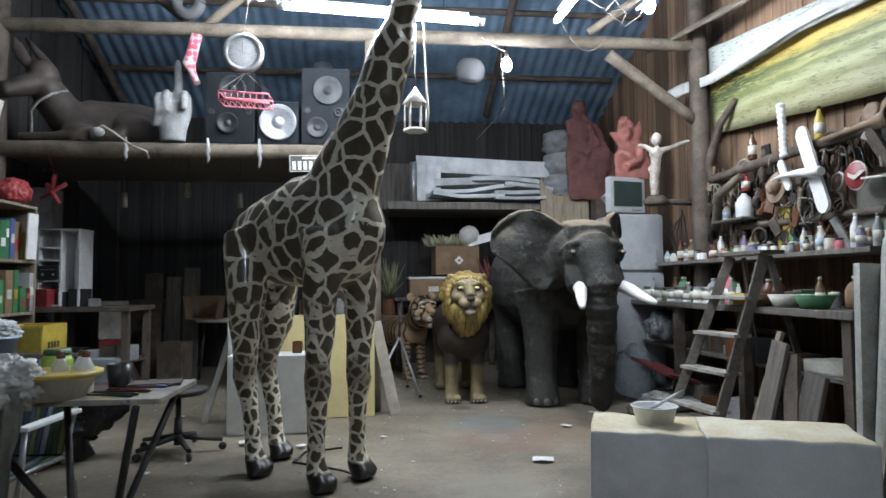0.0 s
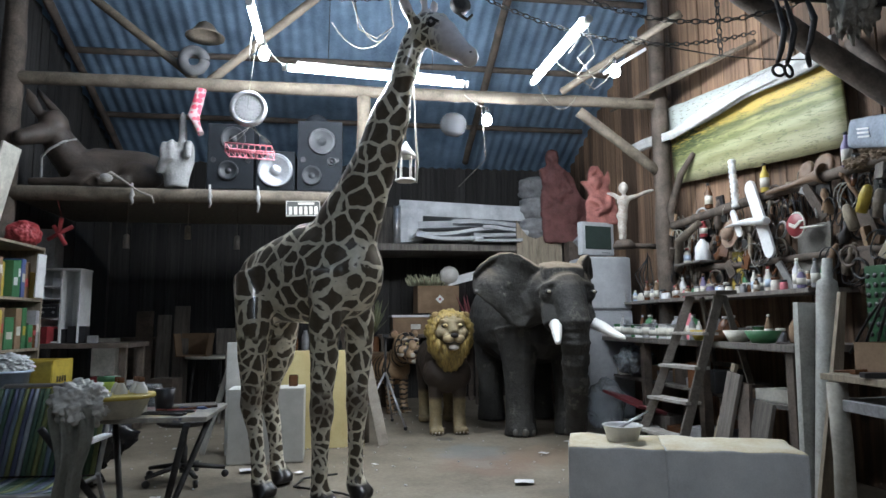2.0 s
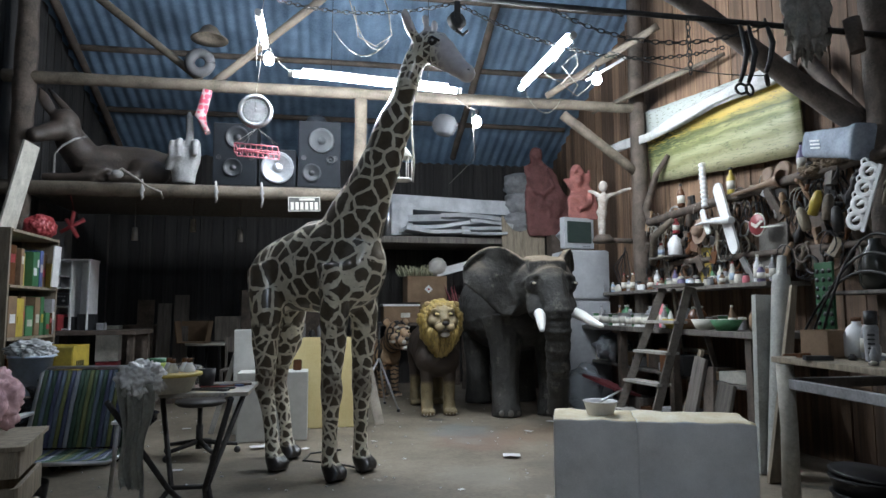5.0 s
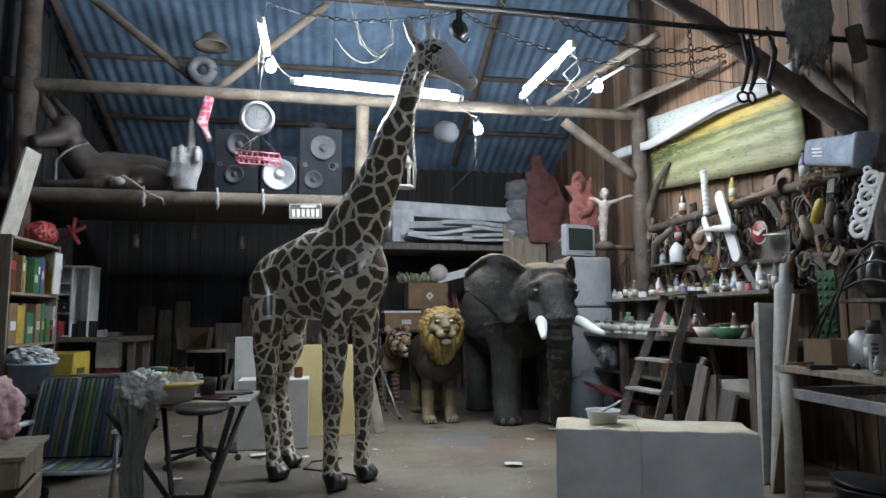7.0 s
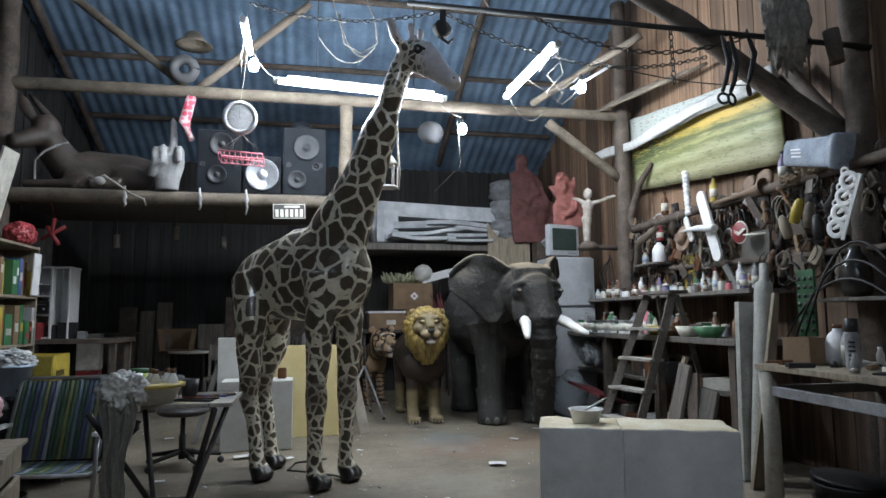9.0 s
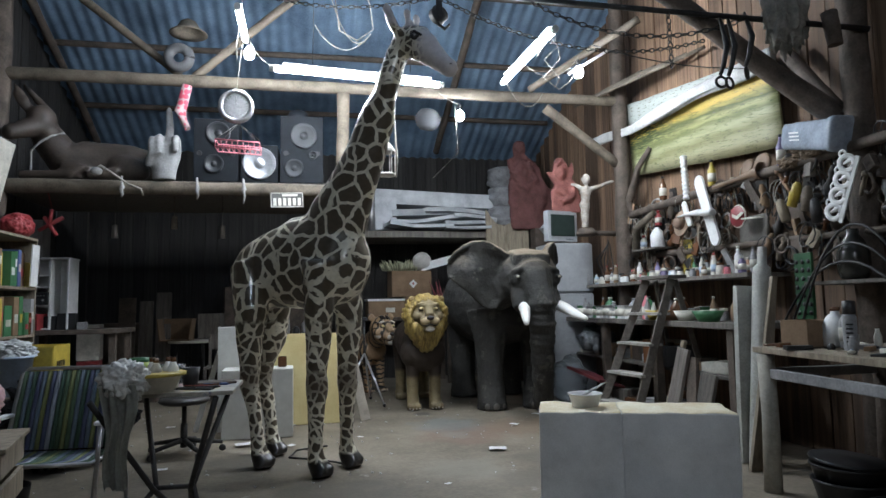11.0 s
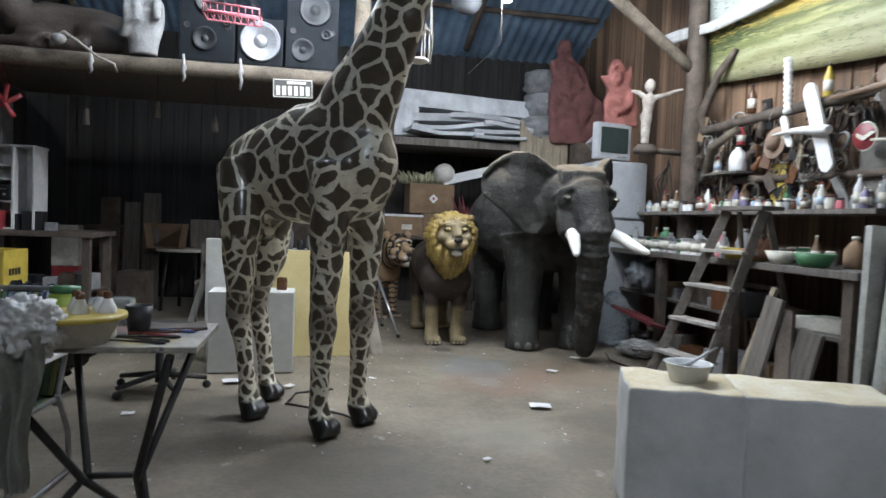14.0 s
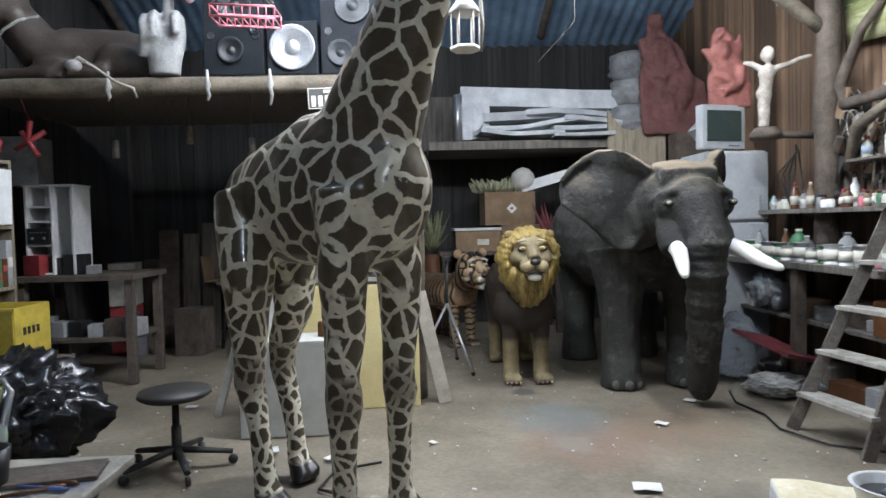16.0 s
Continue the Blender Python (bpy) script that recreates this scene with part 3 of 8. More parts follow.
for x, y, zt in ((1.86, 6.62, 1.1), (2.4, 6.62, 1.1), (1.8, 7.75, 1.1), (2.42, 7.8, 1.1)):
    pipe(bm, [(x, y + 0.05, zt, 0.25, 0.26), (x, y, 0.8, 0.19, 0.2), (x, y, 0.5, 0.155, 0.165), (x, y, 0.25, 0.15, 0.16), (x, y - 0.01, 0.1, 0.165, 0.18), (x, y - 0.015, 0.0, 0.17, 0.185)], 16)
    for q in (-0.09, 0, 0.09):
        blob(bm, (x + q, y - 0.17 + abs(q) * 0.4, 0.06), (0.05, 0.04, 0.06))


def ear(x0, k, span, back, tops, lows, curl):
    """A thick flap with a rolled upper rim and deep soft folds; k is the side it points to."""
    nu, nv = len(tops), 11
    layers = []
    for dy in (-0.03, 0.034):
        rows = []
        for i in range(nu):
            u = i / (nu - 1)
            row = []
            for j in range(nv):
                v = j / (nv - 1)
                fold = 0.05 * math.sin(4.6 * u + 3.4 * v + 0.4) + 0.034 * math.sin(9 * u - 5 * v) * u
                roll = -0.075 * max(0, v - 0.78) / 0.22
                thin = 1 - 0.45 * max(u - 0.7, 0) / 0.3
                row.append(bm.verts.new((x0 + k * span * u, 6.14 + back * u + curl * u * u + fold * min(1, 2.5 * u) + roll + dy * thin, lows[i] + (tops[i] - lows[i]) * v)))
            rows.append(row)
        layers.append(rows)
    fs = []
    for rows in layers:
        for i in range(nu - 1):
            for j in range(nv - 1):
                fs.append(bm.faces.new((rows[i][j], rows[i + 1][j], rows[i + 1][j + 1], rows[i][j + 1])))
    f0, b0 = layers
    rim = [(i, 0) for i in range(nu)] + [(nu - 1, j) for j in range(1, nv)] + [(i, nv - 1) for i in range(nu - 2, -1, -1)] + [(0, j) for j in range(nv - 2, 0, -1)]
    for p, q in zip(rim, rim[1:] + rim[:1]):
        fs.append(bm.faces.new((f0[p[0]][p[1]], f0[q[0]][q[1]], b0[q[0]][q[1]], b0[p[0]][p[1]])))
    bmesh.ops.recalc_face_normals(bm, faces=fs)
    # the thick rolled rim, fading towards the outer edge
    pipe(bm, [(x0 + k * span * u, 6.10 + back * u + curl * u * u, tops[i] - 0.025, 0.052 - 0.03 * u) for i, u in ((i, i / (nu - 1)) for i in range(nu))], 10)


ear(1.91, -1, 0.60, 0.06, (1.71, 1.77, 1.82, 1.85, 1.85, 1.82, 1.76, 1.66), (1.30, 1.13, 1.11, 1.16, 1.25, 1.33, 1.40, 1.47), 0.10)
ear(2.36, 1, 0.23, 0.05, (1.73, 1.79, 1.83, 1.84, 1.82, 1.78, 1.72, 1.64), (1.36, 1.30, 1.26, 1.25, 1.26, 1.29, 1.35, 1.43), 0.22)
blob(bm, (1.9, 6.3, 1.4), (0.22, 0.22, 0.3))
ex = B()
pipe(ex, [(2.02, 5.92, 1.17, 0.058), (1.99, 5.74, 1.12, 0.055), (1.95, 5.6, 1.05, 0.045), (1.92, 5.49, 0.99, 0.028), (1.91, 5.46, 0.98, 0.01)], 12, mi=1)
pipe(ex, [(2.38, 5.92, 1.17, 0.058), (2.43, 5.74, 1.12, 0.055), (2.48, 5.6, 1.06, 0.043), (2.53, 5.48, 1.02, 0.024), (2.54, 5.46, 1.015, 0.01)], 12, mi=1)
for x in (1.955, 2.405):
    blob(ex, (x, 5.842, 1.452), (0.036, 0.022, 0.025), mi=3)
    blob(ex, (x, 5.822, 1.455), (0.019, 0.010, 0.013), mi=2)
for x, y in ((1.86, 6.62), (2.4, 6.62)):
    for q in (-0.09, 0, 0.09):
        blob(ex, (x + q, y - 0.202 + abs(q) * 0.45, 0.05), (0.036, 0.02, 0.04), mi=4)
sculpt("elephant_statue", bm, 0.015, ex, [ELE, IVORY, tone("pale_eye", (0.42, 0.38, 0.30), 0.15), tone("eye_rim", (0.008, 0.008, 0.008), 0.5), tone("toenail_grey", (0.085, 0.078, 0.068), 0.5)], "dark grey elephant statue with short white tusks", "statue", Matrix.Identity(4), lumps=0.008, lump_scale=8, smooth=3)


def beast(name, paint, mane, x, y, k, hs, bw, label, yaw=0):
    """A standing big cat, facing the room; hs scales the head, bw the body's breadth."""
    bm = B()
    pipe(bm, [(x, y + 0.02, 0.66 * k, 0.12 * k * bw, 0.14 * k), (x, y + 0.15, 0.65 * k, 0.19 * k * bw, 0.24 * k), (x, y + 0.4, 0.64 * k, 0.21 * k * bw, 0.25 * k), (x, y + 0.75, 0.66 * k, 0.19 * k * bw, 0.21 * k), (x, y + 1.05, 0.68 * k, 0.18 * k * bw, 0.22 * k), (x, y + 1.2, 0.66 * k, 0.08 * k, 0.1 * k)], 16)
    pipe(bm, [(x, y + 0.25, 0.72 * k, 0.16 * k), (x, y - 0.02, 0.86 * k, 0.16 * k), (x, y - 0.1, 0.93 * k, 0.14 * k)], 14)
    if mane:
        blob(bm, (x, y + 0.12, 0.56 * k), (0.24 * k, 0.17 * k, 0.19 * k), sub=3)
    q = k * hs
    C = Vector((x, y - 0.14, 0.97 * k))

    def at(dx, dy, dz):
        return (C.x + dx * q, C.y + dy * q, C.z + dz * q)

    blob(bm, C, (0.135 * q, 0.13 * q, 0.15 * q), sub=3)
    blob(bm, at(0, -0.10, -0.055), (0.078 * q, 0.10 * q, 0.07 * q))
    pipe(bm, [(*at(0, -0.02, 0.09), 0.062 * q, 0.04 * q), (*at(0, -0.12, 0.04), 0.042 * q, 0.04 * q), (*at(0, -0.195, -0.02), 0.036 * q, 0.03 * q)], 10)
    blob(bm, at(0, -0.13, -0.12), (0.055 * q, 0.06 * q, 0.035 * q))
    for e in (-1, 1):
        blob(bm, at(e * 0.04, -0.17, -0.06), (0.047 * q, 0.045 * q, 0.042 * q))
        blob(bm, at(e * 0.085, -0.07, -0.02), (0.05 * q, 0.06 * q, 0.05 * q))
        pipe(bm, [(*at(e * 0.02, -0.115, 0.065), 0.014 * q), (*at(e * 0.06, -0.105, 0.072), 0.02 * q), (*at(e * 0.10, -0.07, 0.065), 0.012 * q)], 8)
        if not mane:
            blob(bm, at(e * 0.115, 0.03, 0.13), (0.045 * q, 0.025 * q, 0.045 * q))
        for yy, top in ((y + 0.1, 0.6), (y + 1.0, 0.65)):
            xx = x + e * 0.115 * k * (bw if yy > y + 0.5 else 1)
            pipe(bm, [(xx, yy + 0.05, top * k, 0.09 * k, 0.12 * k), (xx, yy, 0.36 * k, 0.066 * k, 0.075 * k), (xx, yy, 0.15 * k, 0.058 * k, 0.064 * k), (xx, yy - 0.02, 0.06 * k, 0.065 * k, 0.075 * k), (xx, yy - 0.02, 0.0, 0.066 * k, 0.085 * k)], 12)
            for w in (-0.05, -0.017, 0.017, 0.05):
                blob(bm, (xx + w * k, yy - 0.095 * k, 0.037 * k), (0.023 * k, 0.045 * k, 0.036 * k))
    pipe(bm, [(x, y + 1.18, 0.74 * k, 0.03), (x + 0.05, y + 1.35, 0.5 * k, 0.025), (x + 0.06, y + 1.38, 0.25 * k, 0.025)], 8)
    ex = B()
    if mane:
        rng = random.Random(5)
        for e in (-1, 1):
            blob(ex, at(e * 0.125, -0.02, 0.12), (0.04, 0.024, 0.04), mi=6)
        # one grooved collar of hair, from the face's edge outwards and back
        na, nt_ = 132, 12
        prof = ((0.60, -0.075), (0.66, -0.10), (0.74, -0.105), (0.83, -0.085), (0.91, -0.045), (0.97, 0.0), (1.0, 0.05), (0.98, 0.11), (0.9, 0.18), (0.75, 0.25), (0.5, 0.3), (0.2, 0.32))
        rings = []
        for i in range(na):
            a = 2 * math.pi * i / na
            c, s_ = math.cos(a), math.sin(a)
            rx = 0.262
            rz = 0.235 if s_ > 0 else 0.43
            row = []
            for j, (f, dy) in enumerate(prof):
                # inner rows follow the face, outer ones the long oval
                mixv = min(1.0, (f - 0.60) / 0.3)
                ez = 0.215 * (1 - mixv) + rz * mixv
                swirl = 1.4 * math.sin(3 * a + 5 * f) + 2.2 * math.sin(2 * a + 1.3)
                groove = 0.009 * math.sin(19 * a + swirl + 7 * f) + 0.0065 * math.sin(43 * a + 2 * swirl) + 0.006 * math.sin(9 * a + 12 * f)
                taper = 1 - 0.35 * max(0.0, -s_ - 0.3) * mixv
                amp = min(1, max(0, j / 2)) if j < 9 else 0.4
                row.append(ex.verts.new((x + c * (rx * f * taper + groove * amp), C.y + dy + groove * amp * 1.1 - (0.03 if s_ < -0.5 and j < 5 else 0), C.z - 0.01 + s_ * (ez * f + groove * amp * 0.8))))
            rings.append(row)
        for i in range(na):
            r0, r1 = rings[i], rings[(i + 1) % na]
            for j in range(nt_ - 1):
                fc = ex.faces.new((r0[j], r0[j + 1], r1[j + 1], r1[j]))
                fc.material_index, fc.smooth = 1, True
        fc = ex.faces.new([r[-1] for r in rings])
        fc.material_index = 1
        bmesh.ops.recalc_face_normals(ex, faces=[f for f in ex.faces if f.material_index == 1])
    for e in (-1, 1):
        blob(ex, at(e * 0.058, -0.112, 0.042), (0.032 * q, 0.014 * q, 0.018 * q), (0, 14 * e, 0), mi=4)
        blob(ex, at(e * 0.058, -0.121, 0.042), (0.021 * q, 0.012 * q, 0.0125 * q), mi=3)
        blob(ex, at(e * 0.058, -0.1285, 0.042), (0.006 * q, 0.005 * q, 0.006 * q), mi=4)
        if mane:
            blob(ex, at(e * 0.04, -0.178, -0.062), (0.046 * q, 0.042 * q, 0.038 * q), mi=7)
            blob(ex, at(e * 0.062, -0.104, 0.083), (0.034 * q, 0.016 * q, 0.011 * q), (0, 10 * e, 0), mi=7)
        pipe(ex, [(*at(0, -0.214, -0.085), 0.005 * q), (*at(e * 0.03, -0.205, -0.10), 0.006 * q), (*at(e * 0.07, -0.165, -0.092), 0.004 * q)], 6, mi=4)
        pipe(ex, [(*at(e * 0.03, -0.128, 0.03), 0.005 * q), (*at(e * 0.036, -0.19, -0.02), 0.005 * q)], 6, mi=4)
    blob(ex, at(0, -0.212, -0.035), (0.032 * q, 0.016 * q, 0.02 * q), mi=4)
    blob(ex, at(0, -0.182, -0.128), (0.042 * q, 0.022 * q, 0.022 * q), mi=5)
    for e in (-1, 1):
        for w in (-0.05, -0.017, 0.017, 0.05):
            blob(ex, (x + e * 0.115 * k + w * k, y + 0.1 - 0.135 * k, 0.022), (0.007, 0.014, 0.012), mi=5)
        if not mane:
            blob(ex, at(e * 0.038, -0.176, -0.064), (0.042 * q, 0.040 * q, 0.034 * q), mi=5)
            blob(ex, at(e * 0.062, -0.104, 0.080), (0.030 * q, 0.016 * q, 0.014 * q), (0, 15 * e, 0), mi=5)
            blob(ex, at(e * 0.085, -0.066, -0.05), (0.040 * q, 0.050 * q, 0.036 * q), mi=5)
            for w in range(3):
                pipe(ex, [(*at(e * (0.085 + 0.012 * w), -0.118 + 0.02 * w, -0.03 + 0.055 * w), 0.011 * q), (*at(e * (0.135 - 0.006 * w), -0.03, -0.045 + 0.06 * w), 0.005 * q)], 6, mi=4)
                pipe(ex, [(*at(e * 0.01, -0.09 + 0.016 * w, 0.115 + 0.012 * w), 0.010 * q), (*at(e * 0.06, -0.07 + 0.02 * w, 0.12 + 0.008 * w), 0.004 * q)], 6, mi=4)
    return sculpt(name, bm, 0.011, ex, [paint, surf("gold_mane", (0.07, 0.045, 0.012), (0.45, 0.32, 0.09), 18, 0.5, 0, 0.5, (2.2, 1, 0.7)), tone("dark_mane", (0.035, 0.022, 0.014), 0.7), tone("amber_eye", (0.50, 0.40, 0.20), 0.15), tone("dark_lines", (0.018, 0.014, 0.012), 0.5), tone("white_fur", (0.44, 0.40, 0.34), 0.6), tone("gold_ear", (0.20, 0.135, 0.05), 0.7), tone("pale_tan", (0.29, 0.225, 0.125), 0.6)], label, "statue", pose(x, y, 0, 0, 0, yaw) @ pose(-x, -y, 0), lumps=0.004, lump_scale=10, smooth=3)


def lion_paint():
    m = surf("lion_tan", (0.10, 0.078, 0.04), (0.25, 0.195, 0.105), 8, 0.6, 0, 0.25)
    nt = m.node_tree
    tc = nt.nodes.new("ShaderNodeTexCoord")
    sep = nt.nodes.new("ShaderNodeSeparateXYZ")
    nt.links.new(tc.outputs["Object"], sep.inputs[0])
    a = nt.nodes.new("ShaderNodeMapRange")
    a.inputs[1].default_value, a.inputs[2].default_value = 0.34, 0.39
    c = nt.nodes.new("ShaderNodeMapRange")
    c.inputs[1].default_value, c.inputs[2].default_value = 6.66, 6.70
    nt.links.new(sep.outputs["Z"], a.inputs[0])
    nt.links.new(sep.outputs["Y"], c.inputs[0])
    f = nt.nodes.new("ShaderNodeMath")
    f.operation = "MULTIPLY"
    nt.links.new(a.outputs[0], f.inputs[0])
    nt.links.new(c.outputs[0], f.inputs[1])
    mx = nt.nodes.new("ShaderNodeMix")
    mx.data_type = "RGBA"
    b = nt.nodes["Principled BSDF"]
    old = b.inputs["Base Color"].links[0].from_socket
    nt.links.new(f.outputs[0], mx.inputs[0])
    nt.links.new(old, mx.inputs[6])
    mx.inputs[7].default_value = (0.03, 0.02, 0.014, 1)
    nt.links.new(mx.outputs[2], b.inputs["Base Color"])
    return m


def tiger_paint():
    m = surf("tiger_orange", (0.17, 0.085, 0.035), (0.36, 0.26, 0.16), 4, 0.55, 0, 0.2)
    nt = m.node_tree
    tc = nt.nodes.new("ShaderNodeTexCoord")
    w = nt.nodes.new("ShaderNodeTexWave")
    w.bands_direction = "Z"
    w.inputs["Scale"].default_value = 5.2
    w.inputs["Distortion"].default_value = 5.0
    w.inputs["Detail"].default_value = 1.5
    w.inputs["Detail Scale"].default_value = 2.5
    nt.links.new(tc.outputs["Object"], w.inputs["Vector"])
    w2 = nt.nodes.new("ShaderNodeTexWave")
    w2.bands_direction = "Y"
    w2.inputs["Scale"].default_value = 4.4
    w2.inputs["Distortion"].default_value = 3.5
    w2.inputs["Detail"].default_value = 2
    nt.links.new(tc.outputs["Object"], w2.inputs["Vector"])
    low = nt.nodes.new("ShaderNodeSeparateXYZ")
    nt.links.new(tc.outputs["Object"], low.inputs[0])
    up = nt.nodes.new("ShaderNodeMapRange")
    up.inputs[1].default_value, up.inputs[2].default_value = 0.42, 0.48
    nt.links.new(low.outputs["Z"], up.inputs[0])
    pick = nt.nodes.new("ShaderNodeMix")
    nt.links.new(up.outputs[0], pick.inputs[0])
    nt.links.new(w.outputs["Fac"], pick.inputs[2])
    nt.links.new(w2.outputs["Fac"], pick.inputs[3])
    cut = nt.nodes.new("ShaderNodeMapRange")
    cut.inputs[1].default_value, cut.inputs[2].default_value = 0.33, 0.25
    nt.links.new(pick.outputs[0], cut.inputs[0])
    sep = nt.nodes.new("ShaderNodeSeparateXYZ")
    nt.links.new(tc.outputs["Object"], sep.inputs[0])
    face = nt.nodes.new("ShaderNodeMapRange")
    face.inputs[1].default_value, face.inputs[2].default_value = 8.09, 8.14
    nt.links.new(sep.outputs["Y"], face.inputs[0])
    both = nt.nodes.new("ShaderNodeMath")
    both.operation = "MULTIPLY"
    nt.links.new(cut.outputs[0], both.inputs[0])
    nt.links.new(face.outputs[0], both.inputs[1])
    b = nt.nodes["Principled BSDF"]
    old = b.inputs["Base Color"].links[0].from_socket
    mx = nt.nodes.new("ShaderNodeMix")
    mx.data_type = "RGBA"
    nt.links.new(both.outputs[0], mx.inputs[0])
    nt.links.new(old, mx.inputs[6])
    mx.inputs[7].default_value = (0.012, 0.010, 0.009, 1)
    nt.links.new(mx.outputs[2], b.inputs["Base Color"])
    return m


beast("lion_statue", lion_paint(), True, 1.13, 6.78, 1.12, 1.17, 1.15, "lion statue with golden mane and dark brown body")
beast("tiger_statue", tiger_paint(), False, 0.75, 8.45, 0.88, 1.5, 1.4, "striped orange tiger statue standing beside stacked boxes", 24)
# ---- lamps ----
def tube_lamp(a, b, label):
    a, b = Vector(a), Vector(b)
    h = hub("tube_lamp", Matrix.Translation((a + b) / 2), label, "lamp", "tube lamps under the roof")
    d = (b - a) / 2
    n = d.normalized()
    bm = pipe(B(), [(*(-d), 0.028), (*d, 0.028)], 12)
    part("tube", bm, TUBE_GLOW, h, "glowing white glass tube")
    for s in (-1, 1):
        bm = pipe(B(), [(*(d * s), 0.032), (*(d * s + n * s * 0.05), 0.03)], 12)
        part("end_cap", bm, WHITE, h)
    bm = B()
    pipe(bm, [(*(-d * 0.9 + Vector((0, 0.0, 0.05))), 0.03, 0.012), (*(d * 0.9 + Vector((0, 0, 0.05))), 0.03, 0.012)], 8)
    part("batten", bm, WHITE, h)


def bulb_lamp(p, label):
    h = hub("bulb_lamp", Matrix.Translation(p), label, "lamp", "bare bulbs")
    bm = turned(B(), [(0.0, -0.075), (0.035, -0.06), (0.05, -0.025), (0.045, 0.01), (0.03, 0.04), (0.02, 0.05)], seg=16)
    part("bulb", bm, BULB_GLOW, h, "glowing white bulb")
    bm = turned(B(), [(0.022, 0.05), (0.024, 0.10), (0.012, 0.12), (0.006, 0.13)], seg=12)
    part("socket", bm, BLACK, h)


tube_lamp((-0.453, 5.3, 3.33), (1.05, 5.3, 3.255), "lit fluorescent tube hanging below the tie beam")
tube_lamp((1.79, 5.6, 3.43), (1.84, 4.35, 3.43), "lit fluorescent tube fixed along the room")
tube_lamp((-0.76, 5.75, 3.78), (-0.76, 5.15, 3.80), "short lit fluorescent tube above the clock")
bulb_lamp((-0.73, 5.85, 3.68), "lit bare bulb hanging above the clock")
bulb_lamp((1.5, 6.38, 3.3), "lit bare bulb hanging from the tie beam")
bulb_lamp((2.6, 5.6, 3.58), "lit bare bulb near the plank wall")
# Extra tube out of view, added to brighten sides that face the camera.
tube_lamp((0.05, -1.2, 3.6), (0.82, -1.2, 3.6), "unseen fluorescent fill tube added near the front wall")
# ---- loft: loudspeakers, lying animal, hand ----
def T(x, y, z, rz=0, rx=0, ry=0):
    return pose(x, y, z, rx, ry, rz)


CONE = tone("speaker_cone", (0.016, 0.018, 0.021), 0.45)
SILVER = tone("silver_cone", (0.30, 0.31, 0.33), 0.3, metal=0.6)
CABINET = tone("speaker_black", (0.006, 0.008, 0.011), 0.75, spread=0.4)
CABINET.node_tree.nodes["Principled BSDF"].inputs["Specular IOR Level"].default_value = 0.2
CONE.node_tree.nodes["Principled BSDF"].inputs["Specular IOR Level"].default_value = 0.35


def driver(parent, x, z, r, mat, y):
    bm = turned(B(), [(r, 0), (r, 0.016), (r * 0.93, 0.022), (r * 0.89, 0.015), (r * 0.84, 0.019), (r * 0.78, 0.014), (r * 0.36, 0.0), (r * 0.31, 0.0), (r * 0.24, 0.009), (0.0, 0.014)], seg=24)
    part("driver", bm, mat, parent, at=pose(x, y, z, 90, 0, 0))


def speaker(x0, x1, z0, z1, drivers, label):
    w, h = x1 - x0, z1 - z0
    hb = hub("loudspeaker", T((x0 + x1) / 2, 6.72, z0), label, "loudspeaker", "loudspeakers on the loft")
    part("cabinet", box(B(), (0, 0, h / 2), (w - 0.012, 0.36, h), bevel=0.012), CABINET, hb)
    for x, z, r, mt in drivers:
        driver(hb, x, z, r, mt, -0.185)
    for x in (-w * 0.36, w * 0.36):
        part("port", turned(B(), [(0.028, 0), (0.028, 0.006), (0.02, 0.006), (0.018, -0.02), (0, -0.02)], seg=14), BLACK, hb, at=pose(x, -0.182, h * 0.44, 90, 0, 0))
    return hb


speaker(-1.36, -0.89, 2.52, 3.20, [(0.02, 0.52, 0.125, CONE), (-0.02, 0.19, 0.1, CONE), (0.16, 0.34, 0.035, CONE)], "black two-way loudspeaker standing on the loft deck")
speaker(-0.88, -0.48, 2.52, 2.93, [(0, 0.205, 0.175, SILVER)], "black subwoofer box with a large silver cone")
speaker(-0.47, 0.0, 2.52, 3.26, [(0.02, 0.52, 0.14, CONE), (-0.08, 0.16, 0.1, CONE), (0.12, 0.31, 0.045, CONE)], "tall black loudspeaker with two dark cones")
bm = turned(B(), [(0.13, 0), (0.125, 0.05), (0.09, 0.1), (0.04, 0.125), (0, 0.13)], seg=20)
thing("plaster_dome", bm, CABINET, "dark rounded bowl upside down on a loudspeaker", "bowl", at=T(-0.28, 6.75, 3.262))

HIDE = surf("brown_grey_hide", (0.030, 0.023, 0.019), (0.095, 0.074, 0.060), 4, 0.5, 0, 0.4)
bm = B()
pipe(bm, [(-1.74, 6.86, 2.68, 0.1, 0.1), (-1.84, 6.86, 2.70, 0.19, 0.18), (-2.05, 6.86, 2.72, 0.24, 0.205), (-2.3, 6.86, 2.73, 0.24, 0.215), (-2.55, 6.84, 2.75, 0.23, 0.24), (-2.70, 6.80, 2.80, 0.19, 0.24), (-2.80, 6.74, 2.95, 0.165, 0.2), (-2.86, 6.70, 3.08, 0.14, 0.16), (-2.87, 6.70, 3.2, 0.09, 0.1)], 18, up=(0, 1, 0))
blob(bm, (-2.86, 6.66, 3.14), (0.145, 0.15, 0.165), sub=3)
blob(bm, (-2.80, 6.62, 3.02), (0.11, 0.11, 0.11), sub=3)
pipe(bm, [(-2.84, 6.62, 3.08, 0.12), (-2.94, 6.52, 3.02, 0.10), (-3.02, 6.44, 2.97, 0.08), (-3.07, 6.39, 2.94, 0.075), (-3.085, 6.37, 2.935, 0.04)], 14)
